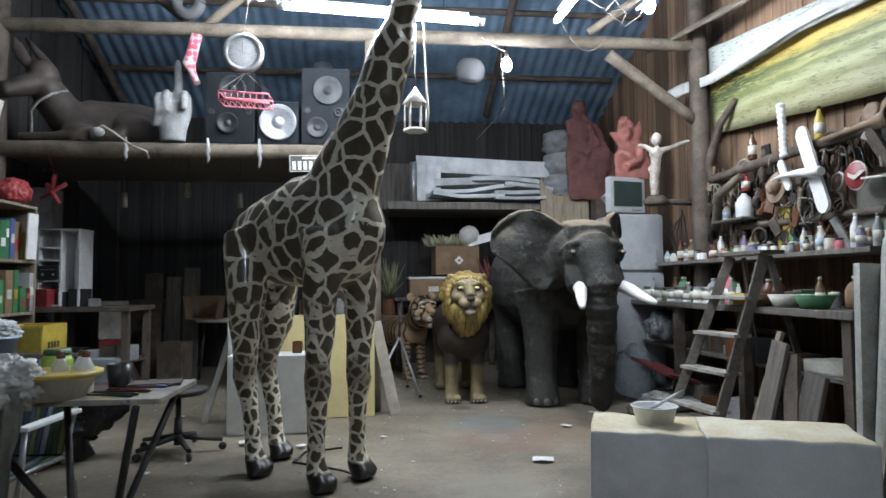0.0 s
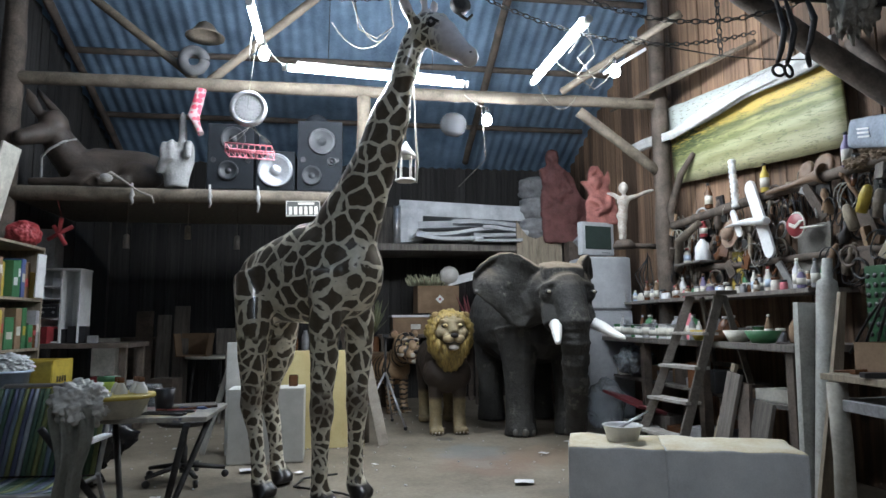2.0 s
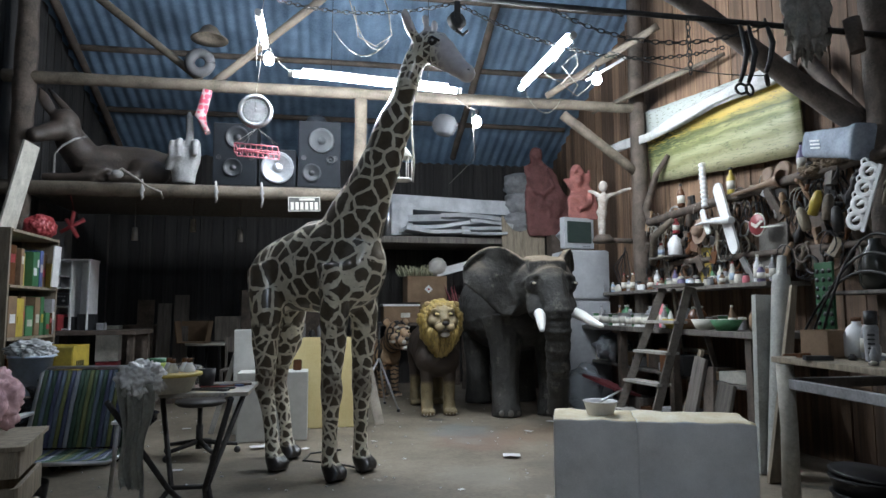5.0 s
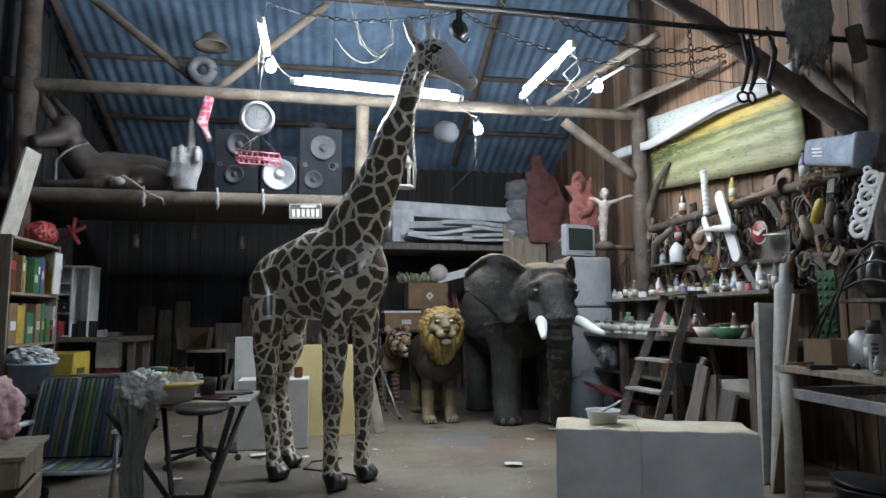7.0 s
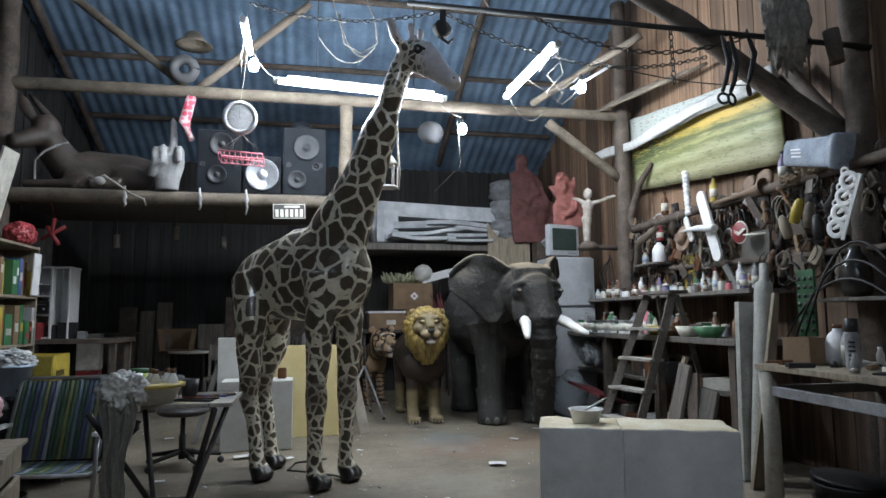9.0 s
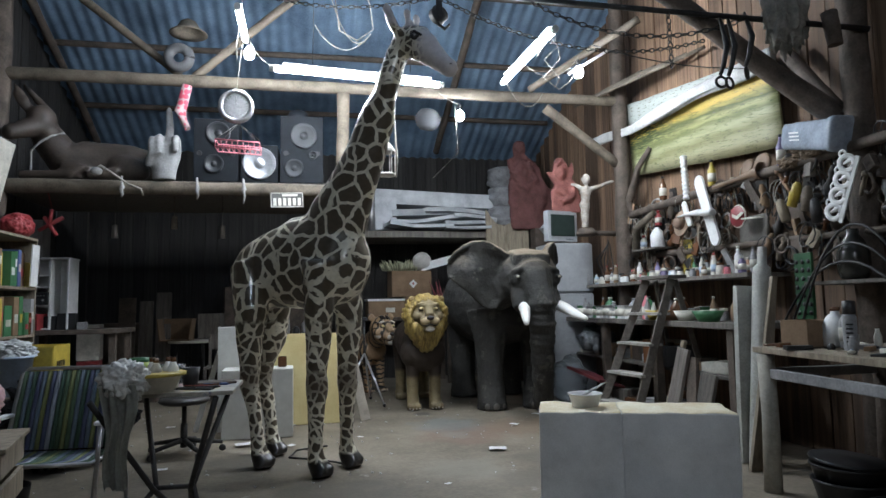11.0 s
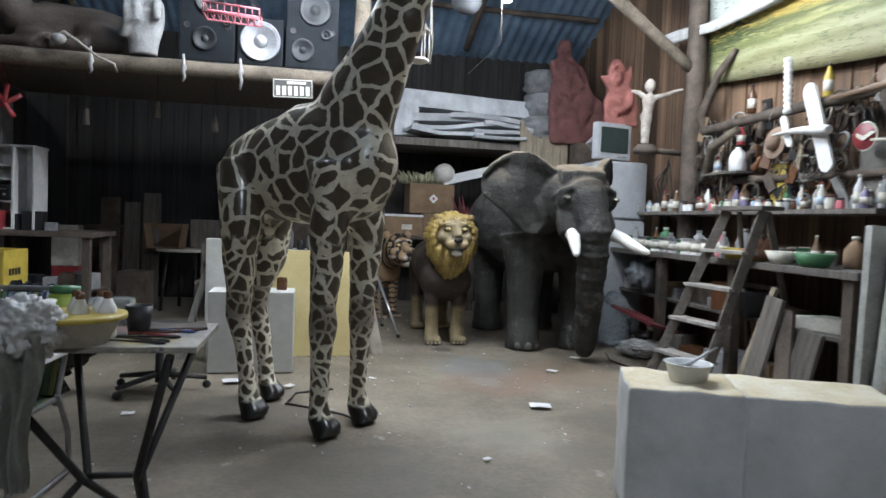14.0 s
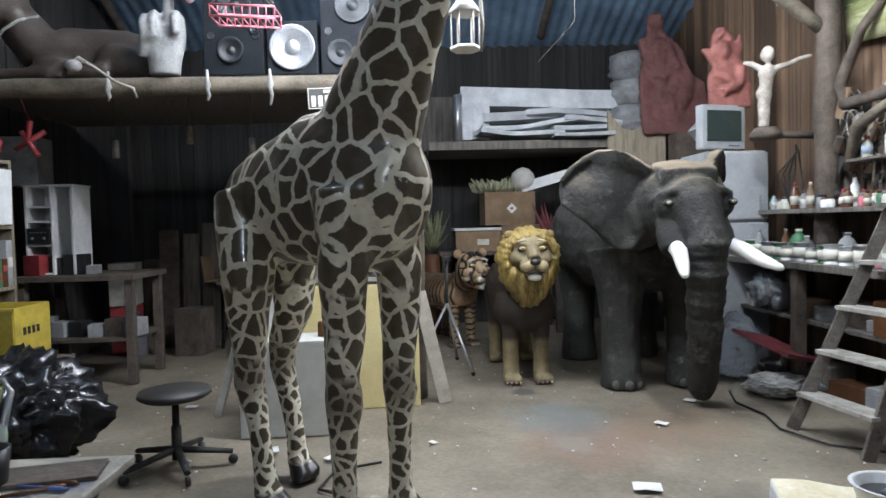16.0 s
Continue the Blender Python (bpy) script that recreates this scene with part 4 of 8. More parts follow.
pipe(bm, [(-2.95, 6.60, 3.22, 0.03, 0.04), (-3.0, 6.58, 3.30, 0.03, 0.065), (-3.05, 6.57, 3.40, 0.025, 0.06), (-3.09, 6.57, 3.50, 0.012, 0.02)], 10)
pipe(bm, [(-2.84, 6.74, 3.27, 0.045), (-2.93, 6.76, 3.37, 0.06, 0.04), (-3.03, 6.78, 3.49, 0.05, 0.03), (-3.09, 6.78, 3.56, 0.015)], 10)
pipe(bm, [(-2.62, 6.68, 2.64, 0.11), (-2.42, 6.61, 2.60, 0.075), (-2.55, 6.60, 2.575, 0.055), (-2.8, 6.60, 2.57, 0.045), (-3.03, 6.60, 2.565, 0.045)], 12)
blob(bm, (-2.02, 6.68, 2.66), (0.22, 0.10, 0.14), (0, 15, 0), sub=3)
pipe(bm, [(-2.1, 6.62, 2.60, 0.07), (-2.25, 6.60, 2.575, 0.05), (-2.4, 6.60, 2.565, 0.04)], 10)
ex = B()
pipe(ex, [(-2.66, 6.70, 3.03, 0.012), (-2.72, 6.55, 2.96, 0.012), (-2.82, 6.52, 2.88, 0.012), (-2.92, 6.58, 2.81, 0.012), (-2.93, 6.62, 2.70, 0.012), (-2.93, 6.62, 2.57, 0.012)], 7, mi=1)
blob(ex, (-3.02, 6.37, 2.975), (0.026, 0.016, 0.02), mi=1)
blob(ex, (-2.90, 6.525, 3.135), (0.022, 0.016, 0.015), mi=2)
sculpt("lying_animal_statue", bm, 0.018, ex, [HIDE, LINEN, BLACK], "brown lying calf-like statue with a rope collar on the loft", "statue", T(0, 0, 0), lumps=0.006, smooth=4)

bm = B()
pipe(bm, [(-1.63, 6.5, 2.515, 0.115, 0.085), (-1.63, 6.5, 2.62, 0.125, 0.09), (-1.63, 6.5, 2.76, 0.165, 0.10), (-1.63, 6.5, 2.87, 0.165, 0.09), (-1.63, 6.5, 2.91, 0.10, 0.06)], 14)
pipe(bm, [(-1.585, 6.48, 2.84, 0.048), (-1.575, 6.47, 3.05, 0.042), (-1.585, 6.47, 3.24, 0.033), (-1.585, 6.47, 3.28, 0.015)], 10)
for i, (x, zt) in enumerate(((-1.665, 2.955), (-1.735, 2.93), (-1.505, 2.95))):
    pipe(bm, [(x, 6.50, 2.80, 0.045), (x, 6.47, zt - 0.02, 0.043), (x, 6.42, zt, 0.036), (x, 6.385, zt - 0.06, 0.036), (x, 6.39, zt - 0.16, 0.034)], 10)
pipe(bm, [(-1.78, 6.46, 2.66, 0.04), (-1.74, 6.4, 2.76, 0.04), (-1.64, 6.37, 2.8, 0.03)], 10)
sculpt("hand_sculpture", bm, 0.014, None, [surf("greyed_foam", (0.15, 0.15, 0.155), (0.33, 0.33, 0.33), 6, 0.85, 0, 0.3)], "white foam sculpture of a raised pointing finger", "sculpture", T(0, 0, 0), smooth=4)

# sock on the tie beam
bm = B()
pipe(bm, [(-1.40, 6.40, 3.50, 0.05, 0.03), (-1.43, 6.39, 3.35, 0.055, 0.03), (-1.46, 6.38, 3.22, 0.06, 0.04), (-1.42, 6.37, 3.1, 0.055, 0.035), (-1.38, 6.36, 3.03, 0.04, 0.03)], 14)


def dotted():
    m = tone("spotted_knit", (0.36, 0.27, 0.27), 0.9)
    nt = m.node_tree
    tc = nt.nodes.new("ShaderNodeTexCoord")
    vo = nt.nodes.new("ShaderNodeTexVoronoi")
    vo.inputs["Scale"].default_value = 17
    vo.inputs["Randomness"].default_value = 0.35
    nt.links.new(tc.outputs["Object"], vo.inputs["Vector"])
    mr = nt.nodes.new("ShaderNodeMapRange")
    mr.inputs[1].default_value, mr.inputs[2].default_value = 0.5, 0.44
    nt.links.new(vo.outputs["Distance"], mr.inputs[0])
    mx = nt.nodes.new("ShaderNodeMix")
    mx.data_type = "RGBA"
    b = nt.nodes["Principled BSDF"]
    old = b.inputs["Base Color"].links[0].from_socket
    nt.links.new(mr.outputs[0], mx.inputs[0])
    nt.links.new(old, mx.inputs[6])
    mx.inputs[7].default_value = (0.42, 0.05, 0.09, 1)
    nt.links.new(mx.outputs[2], b.inputs["Base Color"])
    return m


thing("sock", bm, dotted(), "white sock with red dots hanging from the beam", "sock")

# hanging dial scale with red basket
h = hub("hanging_scale", T(-0.82, 5.62, 3.06), "round white dial scale with a red wire tray", "scale")
part("dial_case", turned(B(), [(0.16, -0.03), (0.165, 0.0), (0.16, 0.03), (0.125, 0.035), (0.12, 0.02), (0, 0.02)], seg=28), STEEL, h, at=pose(0, 0, 0, 90, 0, 0))
part("dial", turned(B(), [(0.118, 0.022), (0.118, 0.025), (0.1165, 0.0252), (0, 0.0252)], seg=28), GREY_CLAY, h, "greyed paper dial", at=pose(0, 0, 0, 90, 0, 0))
for i in range(24):
    a = i * math.pi / 12
    part("tick_mark", box(B(), (0.1 * math.sin(a), -0.027, 0.1 * math.cos(a)), (0.004, 0.002, 0.014), (0, math.degrees(a), 0)), BLACK, h)
part("needle", box(B(), (0, -0.03, 0.04), (0.006, 0.003, 0.09)), BLACK, h)
for x, y in ((-0.17, -0.1), (0.22, -0.1), (-0.17, 0.1), (0.22, 0.1)):
    part("cord", pipe(B(), [(0.02, 0, -0.16, 0.002), (x, y, -0.34, 0.002)], 5), ROPE, h)
part("cord", pipe(B(), [(0, 0, 0.16, 0.003), (0.04, 0.1, 0.65, 0.003)], 5), ROPE, h)
bm = B()
for z in (-0.34, -0.41):
    pipe(bm, [(-0.17, -0.1, z, 0.007), (0.22, -0.1, z - 0.02, 0.007), (0.22, 0.1, z - 0.02, 0.007), (-0.17, 0.1, z, 0.007), (-0.17, -0.1, z, 0.007)], 6)
for i in range(9):
    x = -0.17 + 0.39 * i / 8
    for y in (-0.1, 0.1):
        pipe(bm, [(x, y, -0.34 - 0.02 * i / 8, 0.004), (x, y, -0.41 - 0.02 * i / 8, 0.004)], 5)
    pipe(bm, [(x, -0.1, -0.41 - 0.02 * i / 8, 0.004), (x, 0.1, -0.41 - 0.02 * i / 8, 0.004)], 5)
part("wire_tray", bm, PINK, h, "red coated wire tray")

# number plate as plain bars
h = hub("number_plate", T(-0.385, 6.40, 2.31, 3, 0, -2), "dark metal vehicle plate with pale marks on the log", "plate")
part("plate", box(B(), (0, 0, 0), (0.34, 0.006, 0.16), bevel=0.003), tone("dull_plate", (0.045, 0.045, 0.043), 0.5), h)
part("mark", box(B(), (0.03, -0.006, 0.05), (0.16, 0.004, 0.022)), CREAM, h)
for i in range(6):
    part("mark", box(B(), (-0.125 + i * 0.05, -0.006, -0.02), (0.032, 0.004, 0.08)), CREAM, h)
bm = B()
for z in (-0.074, 0.074):
    box(bm, (0, -0.005, z), (0.33, 0.004, 0.006))
for x in (-0.162, 0.162):
    box(bm, (x, -0.005, 0), (0.006, 0.004, 0.15))
part("rim", bm, CREAM, h)

# hooks, ropes and small things along the loft beam
for x, ln in ((-1.28, 0.10), (-0.82, 0.14), (-2.0, 0.09)):
    bm = pipe(B(), [(x - 0.01, 6.40, 2.53, 0.010), (x, 6.375, 2.45, 0.014), (x + 0.004, 6.37, 2.41, 0.026), (x - 0.004, 6.37, 2.385, 0.018), (x + 0.008, 6.375, 2.34, 0.014), (x - 0.006, 6.38, 2.40 - ln, 0.010)], 8)
    thing("rope_hook", bm, LINEN, "pale knotted rope end tied round the log beam", "rope", "rope loops on the log")
bm = pipe(B(), [(-2.28, 6.38, 2.57, 0.02), (-2.2, 6.37, 2.62, 0.02), (-2.1, 6.37, 2.56, 0.012), (-1.95, 6.38, 2.45, 0.01), (-1.82, 6.38, 2.40, 0.01), (-1.8, 6.38, 2.33, 0.012)], 8)
thing("rope", bm, ROPE, "frayed white rope draped over the log beam", "rope")
bm = blob(B(), (-2.24, 6.37, 2.57), (0.06, 0.05, 0.045))
thing("rag_ball", bm, LINEN, "small bundle of white rag on the log beam", "rag")

# things above the tie beam
bm = B()
ring = [(-1.49 + 0.105 * math.cos(a), 6.42, 3.80 + 0.105 * math.sin(a), 0.055) for a in (2 * math.pi * k / 20 for k in range(21))]
pipe(bm, ring, 10, up=(0, 1, 0))
thing("rubber_wheel", bm, tone("grey_rubber", (0.055, 0.055, 0.058), 0.8), "small grey rubber wheel hanging on the roof strut", "wheel")
bm = turned(B(), [(0.03, 0.16), (0.08, 0.13), (0.13, 0.05), (0.2, 0.0), (0.2, -0.01), (0.12, 0.04), (0.07, 0.11), (0, 0.12)], seg=24)
thing("hanging_bowl", bm, LOG, "grey metal lampshade hanging below the roof", "lampshade", at=T(-1.45, 6.7, 4.18))
bm = turned(B(), [(0, -0.13)] + [((0.145 + 0.012 * (-1) ** k) * math.cos(math.asin(z / 0.14)), z) for k, z in enumerate([-0.12 + 0.016 * i for i in range(16)])] + [(0, 0.13)], seg=24)
thing("ridged_ball", bm, tone("ball_grey", (0.028, 0.029, 0.032), 0.85), "grey ridged ball hanging under the tie beam", "ball", at=pose(1.2, 6.75, 3.34, 10, 6, 20))

# lantern with strap beside the neck
h = hub("lantern", T(0.56, 5.45, 2.62), "small white bird-cage lantern hanging on a cord", "lantern")
part("roof", turned(B(), [(0.11, 0), (0.02, 0.12), (0.01, 0.14)], seg=6), PLASTER, h)
for k in range(6):
    a = k * math.pi / 3
    part("bar", pipe(B(), [(0.085 * math.cos(a), 0.085 * math.sin(a), 0, 0.006), (0.085 * math.cos(a), 0.085 * math.sin(a), -0.2, 0.006)], 5), PLASTER, h)
part("floor_plate", turned(B(), [(0.095, -0.22), (0.095, -0.2)], seg=6), PLASTER, h)
part("strap", pipe(B(), [(0.0, 0, 0.14, 0.006), (0.0, -0.05, 0.64, 0.006)], 5), ROPE, h)
thing("loose_rope", pipe(B(), [(0.60, 5.30, 3.27, 0.007), (0.62, 5.33, 3.2, 0.007), (0.64, 5.40, 2.9, 0.008), (0.66, 5.4, 2.55, 0.012), (0.65, 5.4, 2.38, 0.008)], 8), ROPE, "pale cord hanging beside the cage lantern", "rope")


# chains, wires, bar with hooks
def chain(pts, label, r=0.016):
    bm = B()
    P = [Vector(p) for p in pts]
    path = []
    for a, b in zip(P, P[1:]):
        n = max(1, int((b - a).length / 0.045))
        path += [a.lerp(b, i / n) for i in range(n)]
    path.append(P[-1])
    for i, (a, b) in enumerate(zip(path, path[1:])):
        t = (b - a).normalized()
        s = t.cross(Vector((0, 0, 1)) if abs(t.z) < 0.9 else Vector((1, 0, 0))).normalized()
        if i % 2:
            s = s.cross(t)
        c, hl = (a + b) / 2, (b - a).length * 0.62
        loop = [c + t * hl * math.cos(q) + s * r * math.sin(q) for q in (2 * math.pi * k / 8 for k in range(9))]
        pipe(bm, [(*p, 0.005) for p in loop], 5)
    return thing("chain", bm, IRON, label, "chain")


def sag(a, b, drop, n=8):
    a, b = Vector(a), Vector(b)
    return [tuple(a.lerp(b, i / n) - Vector((0, 0, drop * 4 * (i / n) * (1 - i / n)))) for i in range(n + 1)]


chain(sag((-0.7, 5.1, 3.95), (0.85, 4.3, 3.62), 0.12), "steel chain slung below the roof")
chain(sag((0.85, 4.3, 3.62), (3.4, 4.6, 3.55), 0.25), "steel chain slung below the roof")
chain(sag((1.5, 4.0, 3.50), (2.9, 3.38, 3.17), 0.2), "dark chain hanging along the iron bar")
chain([(2.42, 3.57, 3.28), (2.43, 3.57, 2.86)], "dark chain hanging from the iron bar")
thing("iron_bar", pipe(B(), [(0.6, 4.40, 3.72, 0.02), (3.60, 3.04, 3.00, 0.02)], 10), IRON, "dark iron bar fixed across the room", "bar")
for i, (x, y, z) in enumerate(((2.69, 3.42, 2.70), (2.74, 3.40, 2.69), (2.85, 3.36, 2.75))):
    bm = pipe(B(), [(x + 0.05, y + 0.02, 3.22, 0.010), (x + 0.045, y - 0.06, z + 0.26, 0.020), (x + 0.02, y - 0.05, z + 0.13, 0.018), (x - 0.005, y - 0.04, z + 0.05, 0.013)], 8)
    pipe(bm, [(x + 0.042 * math.cos(a), y - 0.04 + 0.02 * i * math.cos(a), z + 0.036 * math.sin(a), 0.0095) for a in (2 * math.pi * q / 16 for q in range(17))], 7, up=(0, 1, 0))
    thing("iron_hook", bm, IRON, "heavy black iron hook with a ring hanging from the bar", "hook", "hooks on the bar")
h = hub("chain_pulley", T(0.86, 4.3, 3.47), "dark iron pulley hanging on the chain", "pulley")
part("sheave", turned(B(), [(0.03, -0.02), (0.075, -0.025), (0.06, 0.0), (0.075, 0.025), (0.03, 0.02)], seg=20), IRON, h, at=pose(0, 0, 0, 80, 0, 20))
part("cheek_plate", box(B(), (0, -0.03, 0.05), (0.05, 0.008, 0.2), bevel=0.003), IRON, h)
part("hook", pipe(B(), [(0, 0, 0.0, 0.012), (0.0, 0, -0.08, 0.014), (0.05, 0, -0.11, 0.014), (0.09, 0, -0.07, 0.010)], 8), IRON, h)
part("link", pipe(B(), [(0, 0, 0.08, 0.008), (0, 0, 0.16, 0.008)], 6), IRON, h)


def wire(pts, label, r=0.004, mat=None):
    return thing("wire", pipe(B(), [(*p, r) for p in pts], 5), mat or ROPE, label, "wire", "loose electric wires")


wire(sag((-0.73, 5.85, 3.8), (-0.45, 5.3, 3.35), 0.06), "white wire between two lamps")
wire([(-0.78, 5.8, 4.3), (-0.83, 5.7, 3.7), (-0.82, 5.62, 3.5)], "white wire hanging above the scale")
wire(sag((0.0, 5.9, 4.6), (0.42, 5.4, 3.75), 0.35), "looped white wire under the roof", 0.006)
wire(sag((0.42, 5.4, 3.75), (-0.1, 5.5, 3.85), 0.2), "looped white wire under the roof", 0.006)
wire(sag((2.6, 5.6, 3.72), (1.84, 5.2, 3.5), 0.18), "slack white wire beside the bulb")
wire(sag((1.79, 5.6, 3.46), (2.5, 6.4, 3.6), 0.22), "slack white wire beside the bulb")
wire([(2.2, 5.5, 3.95), (2.3, 5.4, 3.75), (2.15, 5.4, 3.6), (2.35, 5.5, 3.45), (2.45, 5.9, 3.5)], "tangled white wire under the roof", 0.005)
wire(sag((1.5, 6.38, 3.42), (1.25, 6.3, 3.52), 0.02), "short wire feeding the bulb", 0.005)
wire([(1.45, 6.4, 3.4), (1.55, 6.7, 2.95), (1.3, 7.0, 2.7)], "thin wire hanging to the rear shelf", 0.003)
wire(sag((2.2, 4.4, 3.35), (3.6, 3.9, 3.05), 0.08), "thin dark wire to the wall", 0.005, IRON)
wire([(1.2, 5.2, 4.6), (1.45, 4.9, 3.95)], "straight wire from the roof", 0.006)
for x in (-0.12, 0.78):
    wire([(x, 5.35, 4.9), (x + 0.01, 5.32, 4.0), (x, 5.30, 3.36)], "thin wire holding the tube lamp", 0.004, IRON)
wire([(0.1, 5.7, 4.2), (0.14, 5.6, 3.85), (0.3, 5.5, 3.72), (0.45, 5.45, 3.82), (0.42, 5.5, 4.1), (0.3, 5.6, 4.5)], "looped white wire under the roof", 0.008)
wire([(2.0, 5.2, 3.55), (2.1, 5.0, 3.72), (2.2, 5.1, 3.5), (2.1, 5.3, 3.38), (2.3, 5.4, 3.3), (2.45, 5.5, 3.42), (2.6, 5.6, 3.6)], "tangled white wire under the roof", 0.005)
bm = box(B(), (2.75, 5.7, 3.72), (0.5, 0.12, 0.03), (0, -32, 10), bevel=0.005)
thing("lamp_board", bm, WHITE, "white painted board carrying the bare bulb", "board")
log("lamp_pole", [(2.3, 6.3, 3.6, 0.04), (3.2, 5.4, 4.1, 0.04)], LOG, "thin pale pole beside the lamps", "pole")
for k in range(5):
    log("stored_stick", [(3.1 + 0.06 * k, 6.9 - 0.06 * k, 3.62 + 0.03 * k, 0.014), (3.6, 4.9 + 0.3 * k, 3.62 + 0.05 * k, 0.018)], LOG, "long pale stick stored under the roof", "stick", kind="")

# ---- under the loft ----
def panel(name, c, s, rot, mat, label, category, group="", bevel=0.006):
    return thing(name, box(B(), (0, 0, 0), s, bevel=bevel), mat, label, category, group, at=pose(*c, *rot))


panel("foam_sheet", (-0.615, 5.80, 0.31), (0.63, 0.34, 0.62), (0, 0, 1), WHITE_FOAM, "white foam block standing on the floor", "foam slab", bevel=0.012)
panel("foam_sheet", (-0.90, 6.10, 0.5), (0.24, 0.10, 1.0), (0, 0, 4), WHITE_FOAM, "tall white foam slab standing behind the block", "foam slab")
panel("yellow_foam_sheet", (-0.20, 6.28, 0.455), (0.86, 0.05, 0.91), (-5, 0, 2), YELLOW_FOAM, "yellow foam sheet leaning against the post", "foam slab")
panel("white_plank", (0.33, 6.33, 0.42), (0.1, 0.03, 0.86), (-3, -12, 5), tone("dusty_tan_plank", (0.36, 0.32, 0.27), 0.8), "dusty tan plank leaning upright", "plank")
panel("white_plank", (-1.12, 6.15, 0.38), (0.05, 0.04, 0.80), (0, 16, 0), tone("dusty_strip", (0.40, 0.39, 0.36), 0.8), "thin pale strip leaning beside the foam", "plank")
panel("tin_can", (-0.40, 5.80, 0.671), (0.08, 0.08, 0.1), (0, 0, 0), BROWN, "small brown can standing on the foam block", "can", bevel=0.02)

h = hub("stool", T(-1.15, 5.14, 0), "black swivel stool with round seat on castors", "stool")
part("seat", turned(B(), [(0, 0.40), (0.17, 0.41), (0.2, 0.43), (0.19, 0.455), (0, 0.46)], seg=28), tone("dark_vinyl", (0.03, 0.027, 0.025), 0.5), h)
part("column", turned(B(), [(0.028, 0.06), (0.028, 0.25), (0.02, 0.25), (0.02, 0.41)], seg=12), IRON, h)
for k in range(5):
    a = k * 2 * math.pi / 5 + 0.2
    c, s = math.cos(a), math.sin(a)
    leg = part("leg", pipe(B(), [(0, 0, 0.12, 0.025, 0.022), (0.3 * c, 0.3 * s, 0.075, 0.018, 0.015)], 8), IRON, h)
    part("castor", turned(B(), [(0.0, -0.012), (0.026, -0.012), (0.028, 0), (0.026, 0.012), (0, 0.012)], seg=14), BLACK, leg, at=pose(0.3 * c, 0.3 * s, 0.03, 90, 0, math.degrees(a)))


def bag(name, c, r, mat, label, seed, category="bag", folds=0.16):
    bm = B()
    bmesh.ops.create_icosphere(bm, subdivisions=5, radius=1)
    for v in bm.verts:
        n = v.co.normalized()
        q = Vector((n.x * 2.2 + seed, n.y * 2.2, n.z * 1.2))
        k = 1 + folds * noise.fractal(q, 0.6, 2.1, 4) + folds * 0.35 * abs(noise.noise(q * 2.7)) - folds * 0.22 * (1 - abs(noise.noise(q * 2.4 + Vector((0, 3, 0)))) * 2.4)
        v.co = Vector((n.x * r[0] * k, n.y * r[1] * k, max(n.z, -0.8) * r[2] * k))
    lo = min(v.co.z for v in bm.verts)
    for v in bm.verts:
        v.co.z -= lo
    for f in bm.faces:
        f.smooth = True
    return thing(name, bm, mat, label, category, at=T(*c))


bag("bin_bag", (-2.08, 5.08, 0), (0.46, 0.40, 0.34), BAG, "full black bin bag slumped on the floor", 3.1, folds=0.35)
bag("plastic_sack", (2.84, 6.72, 0), (0.2, 0.18, 0.28), FILM, "cloudy plastic sack standing beside the fridge", 7.7)
bag("floor_bag", (2.95, 6.2, 0), (0.25, 0.2, 0.08), LINEN, "crumpled white plastic bag on the floor", 9.2, folds=0.3)

# shelf unit on the west side with coloured boxes
h = hub("shelf_unit", T(-2.98, 5.95, 0), "open wooden shelf unit crowded with boxes", "shelf")
for y in (-0.5, 0.5):
    part("upright", box(B(), (0, y, 0.95), (0.4, 0.03, 1.9), bevel=0.004), PALE_WOOD, h)
for z in (0.5, 0.95, 1.4, 1.88):
    part("board", box(B(), (0, 0, z), (0.42, 0.97, 0.025), bevel=0.004), PALE_WOOD, h)
rng = random.Random(4)
cols = [CARD, YELLOW, BROWN, GREEN, CREAM, CARD, ORANGE, BLUE, CARD, YELLOW, BROWN, GREY_CLAY]
for z in (0.515, 0.965, 1.415):
    y = -0.46
    while y < 0.42:
        w, hh = rng.uniform(0.05, 0.15), rng.uniform(0.16, 0.36)
        dp = rng.uniform(0.2, 0.34)
        ob = thing("carton", box(B(), (0, 0, hh / 2), (dp, w - 0.006, hh), bevel=0.004), rng.choice(cols), "small printed carton standing on the shelf", "box", "cartons on the shelf unit", at=T(-2.93, 5.95 + y + w / 2, z, rng.uniform(-4, 4)))
        part("print_patch", box(B(), (dp / 2 + 0.002, 0, hh * rng.uniform(0.35, 0.7)), (0.003, w * 0.6, hh * 0.22)), rng.choice([CREAM, WHITE, RED, YELLOW, BLACK]), ob)
        part("print_patch", box(B(), (0, -w / 2 + 0.001, hh * rng.uniform(0.35, 0.7)), (dp * 0.6, 0.003, hh * 0.3)), rng.choice([CREAM, WHITE, RED, GREEN, BLACK]), ob)
        y += w
bag("red_bag", (-2.88, 6.25, 1.895), (0.14, 0.16, 0.12), RED, "red plastic bag lying on the shelf unit", 2.2)
panel("white_sheet", (-2.85, 5.7, 2.3), (0.02, 0.3, 0.8), (0, 12, 0), CREAM, "tall pale sheet leaning above the shelf unit", "sheet")
panel("hanging_paper", (-2.74, 6.3, 1.62), (0.015, 0.16, 0.4), (0, 2, 0), WHITE, "white paper sheet hanging from the shelf", "paper")

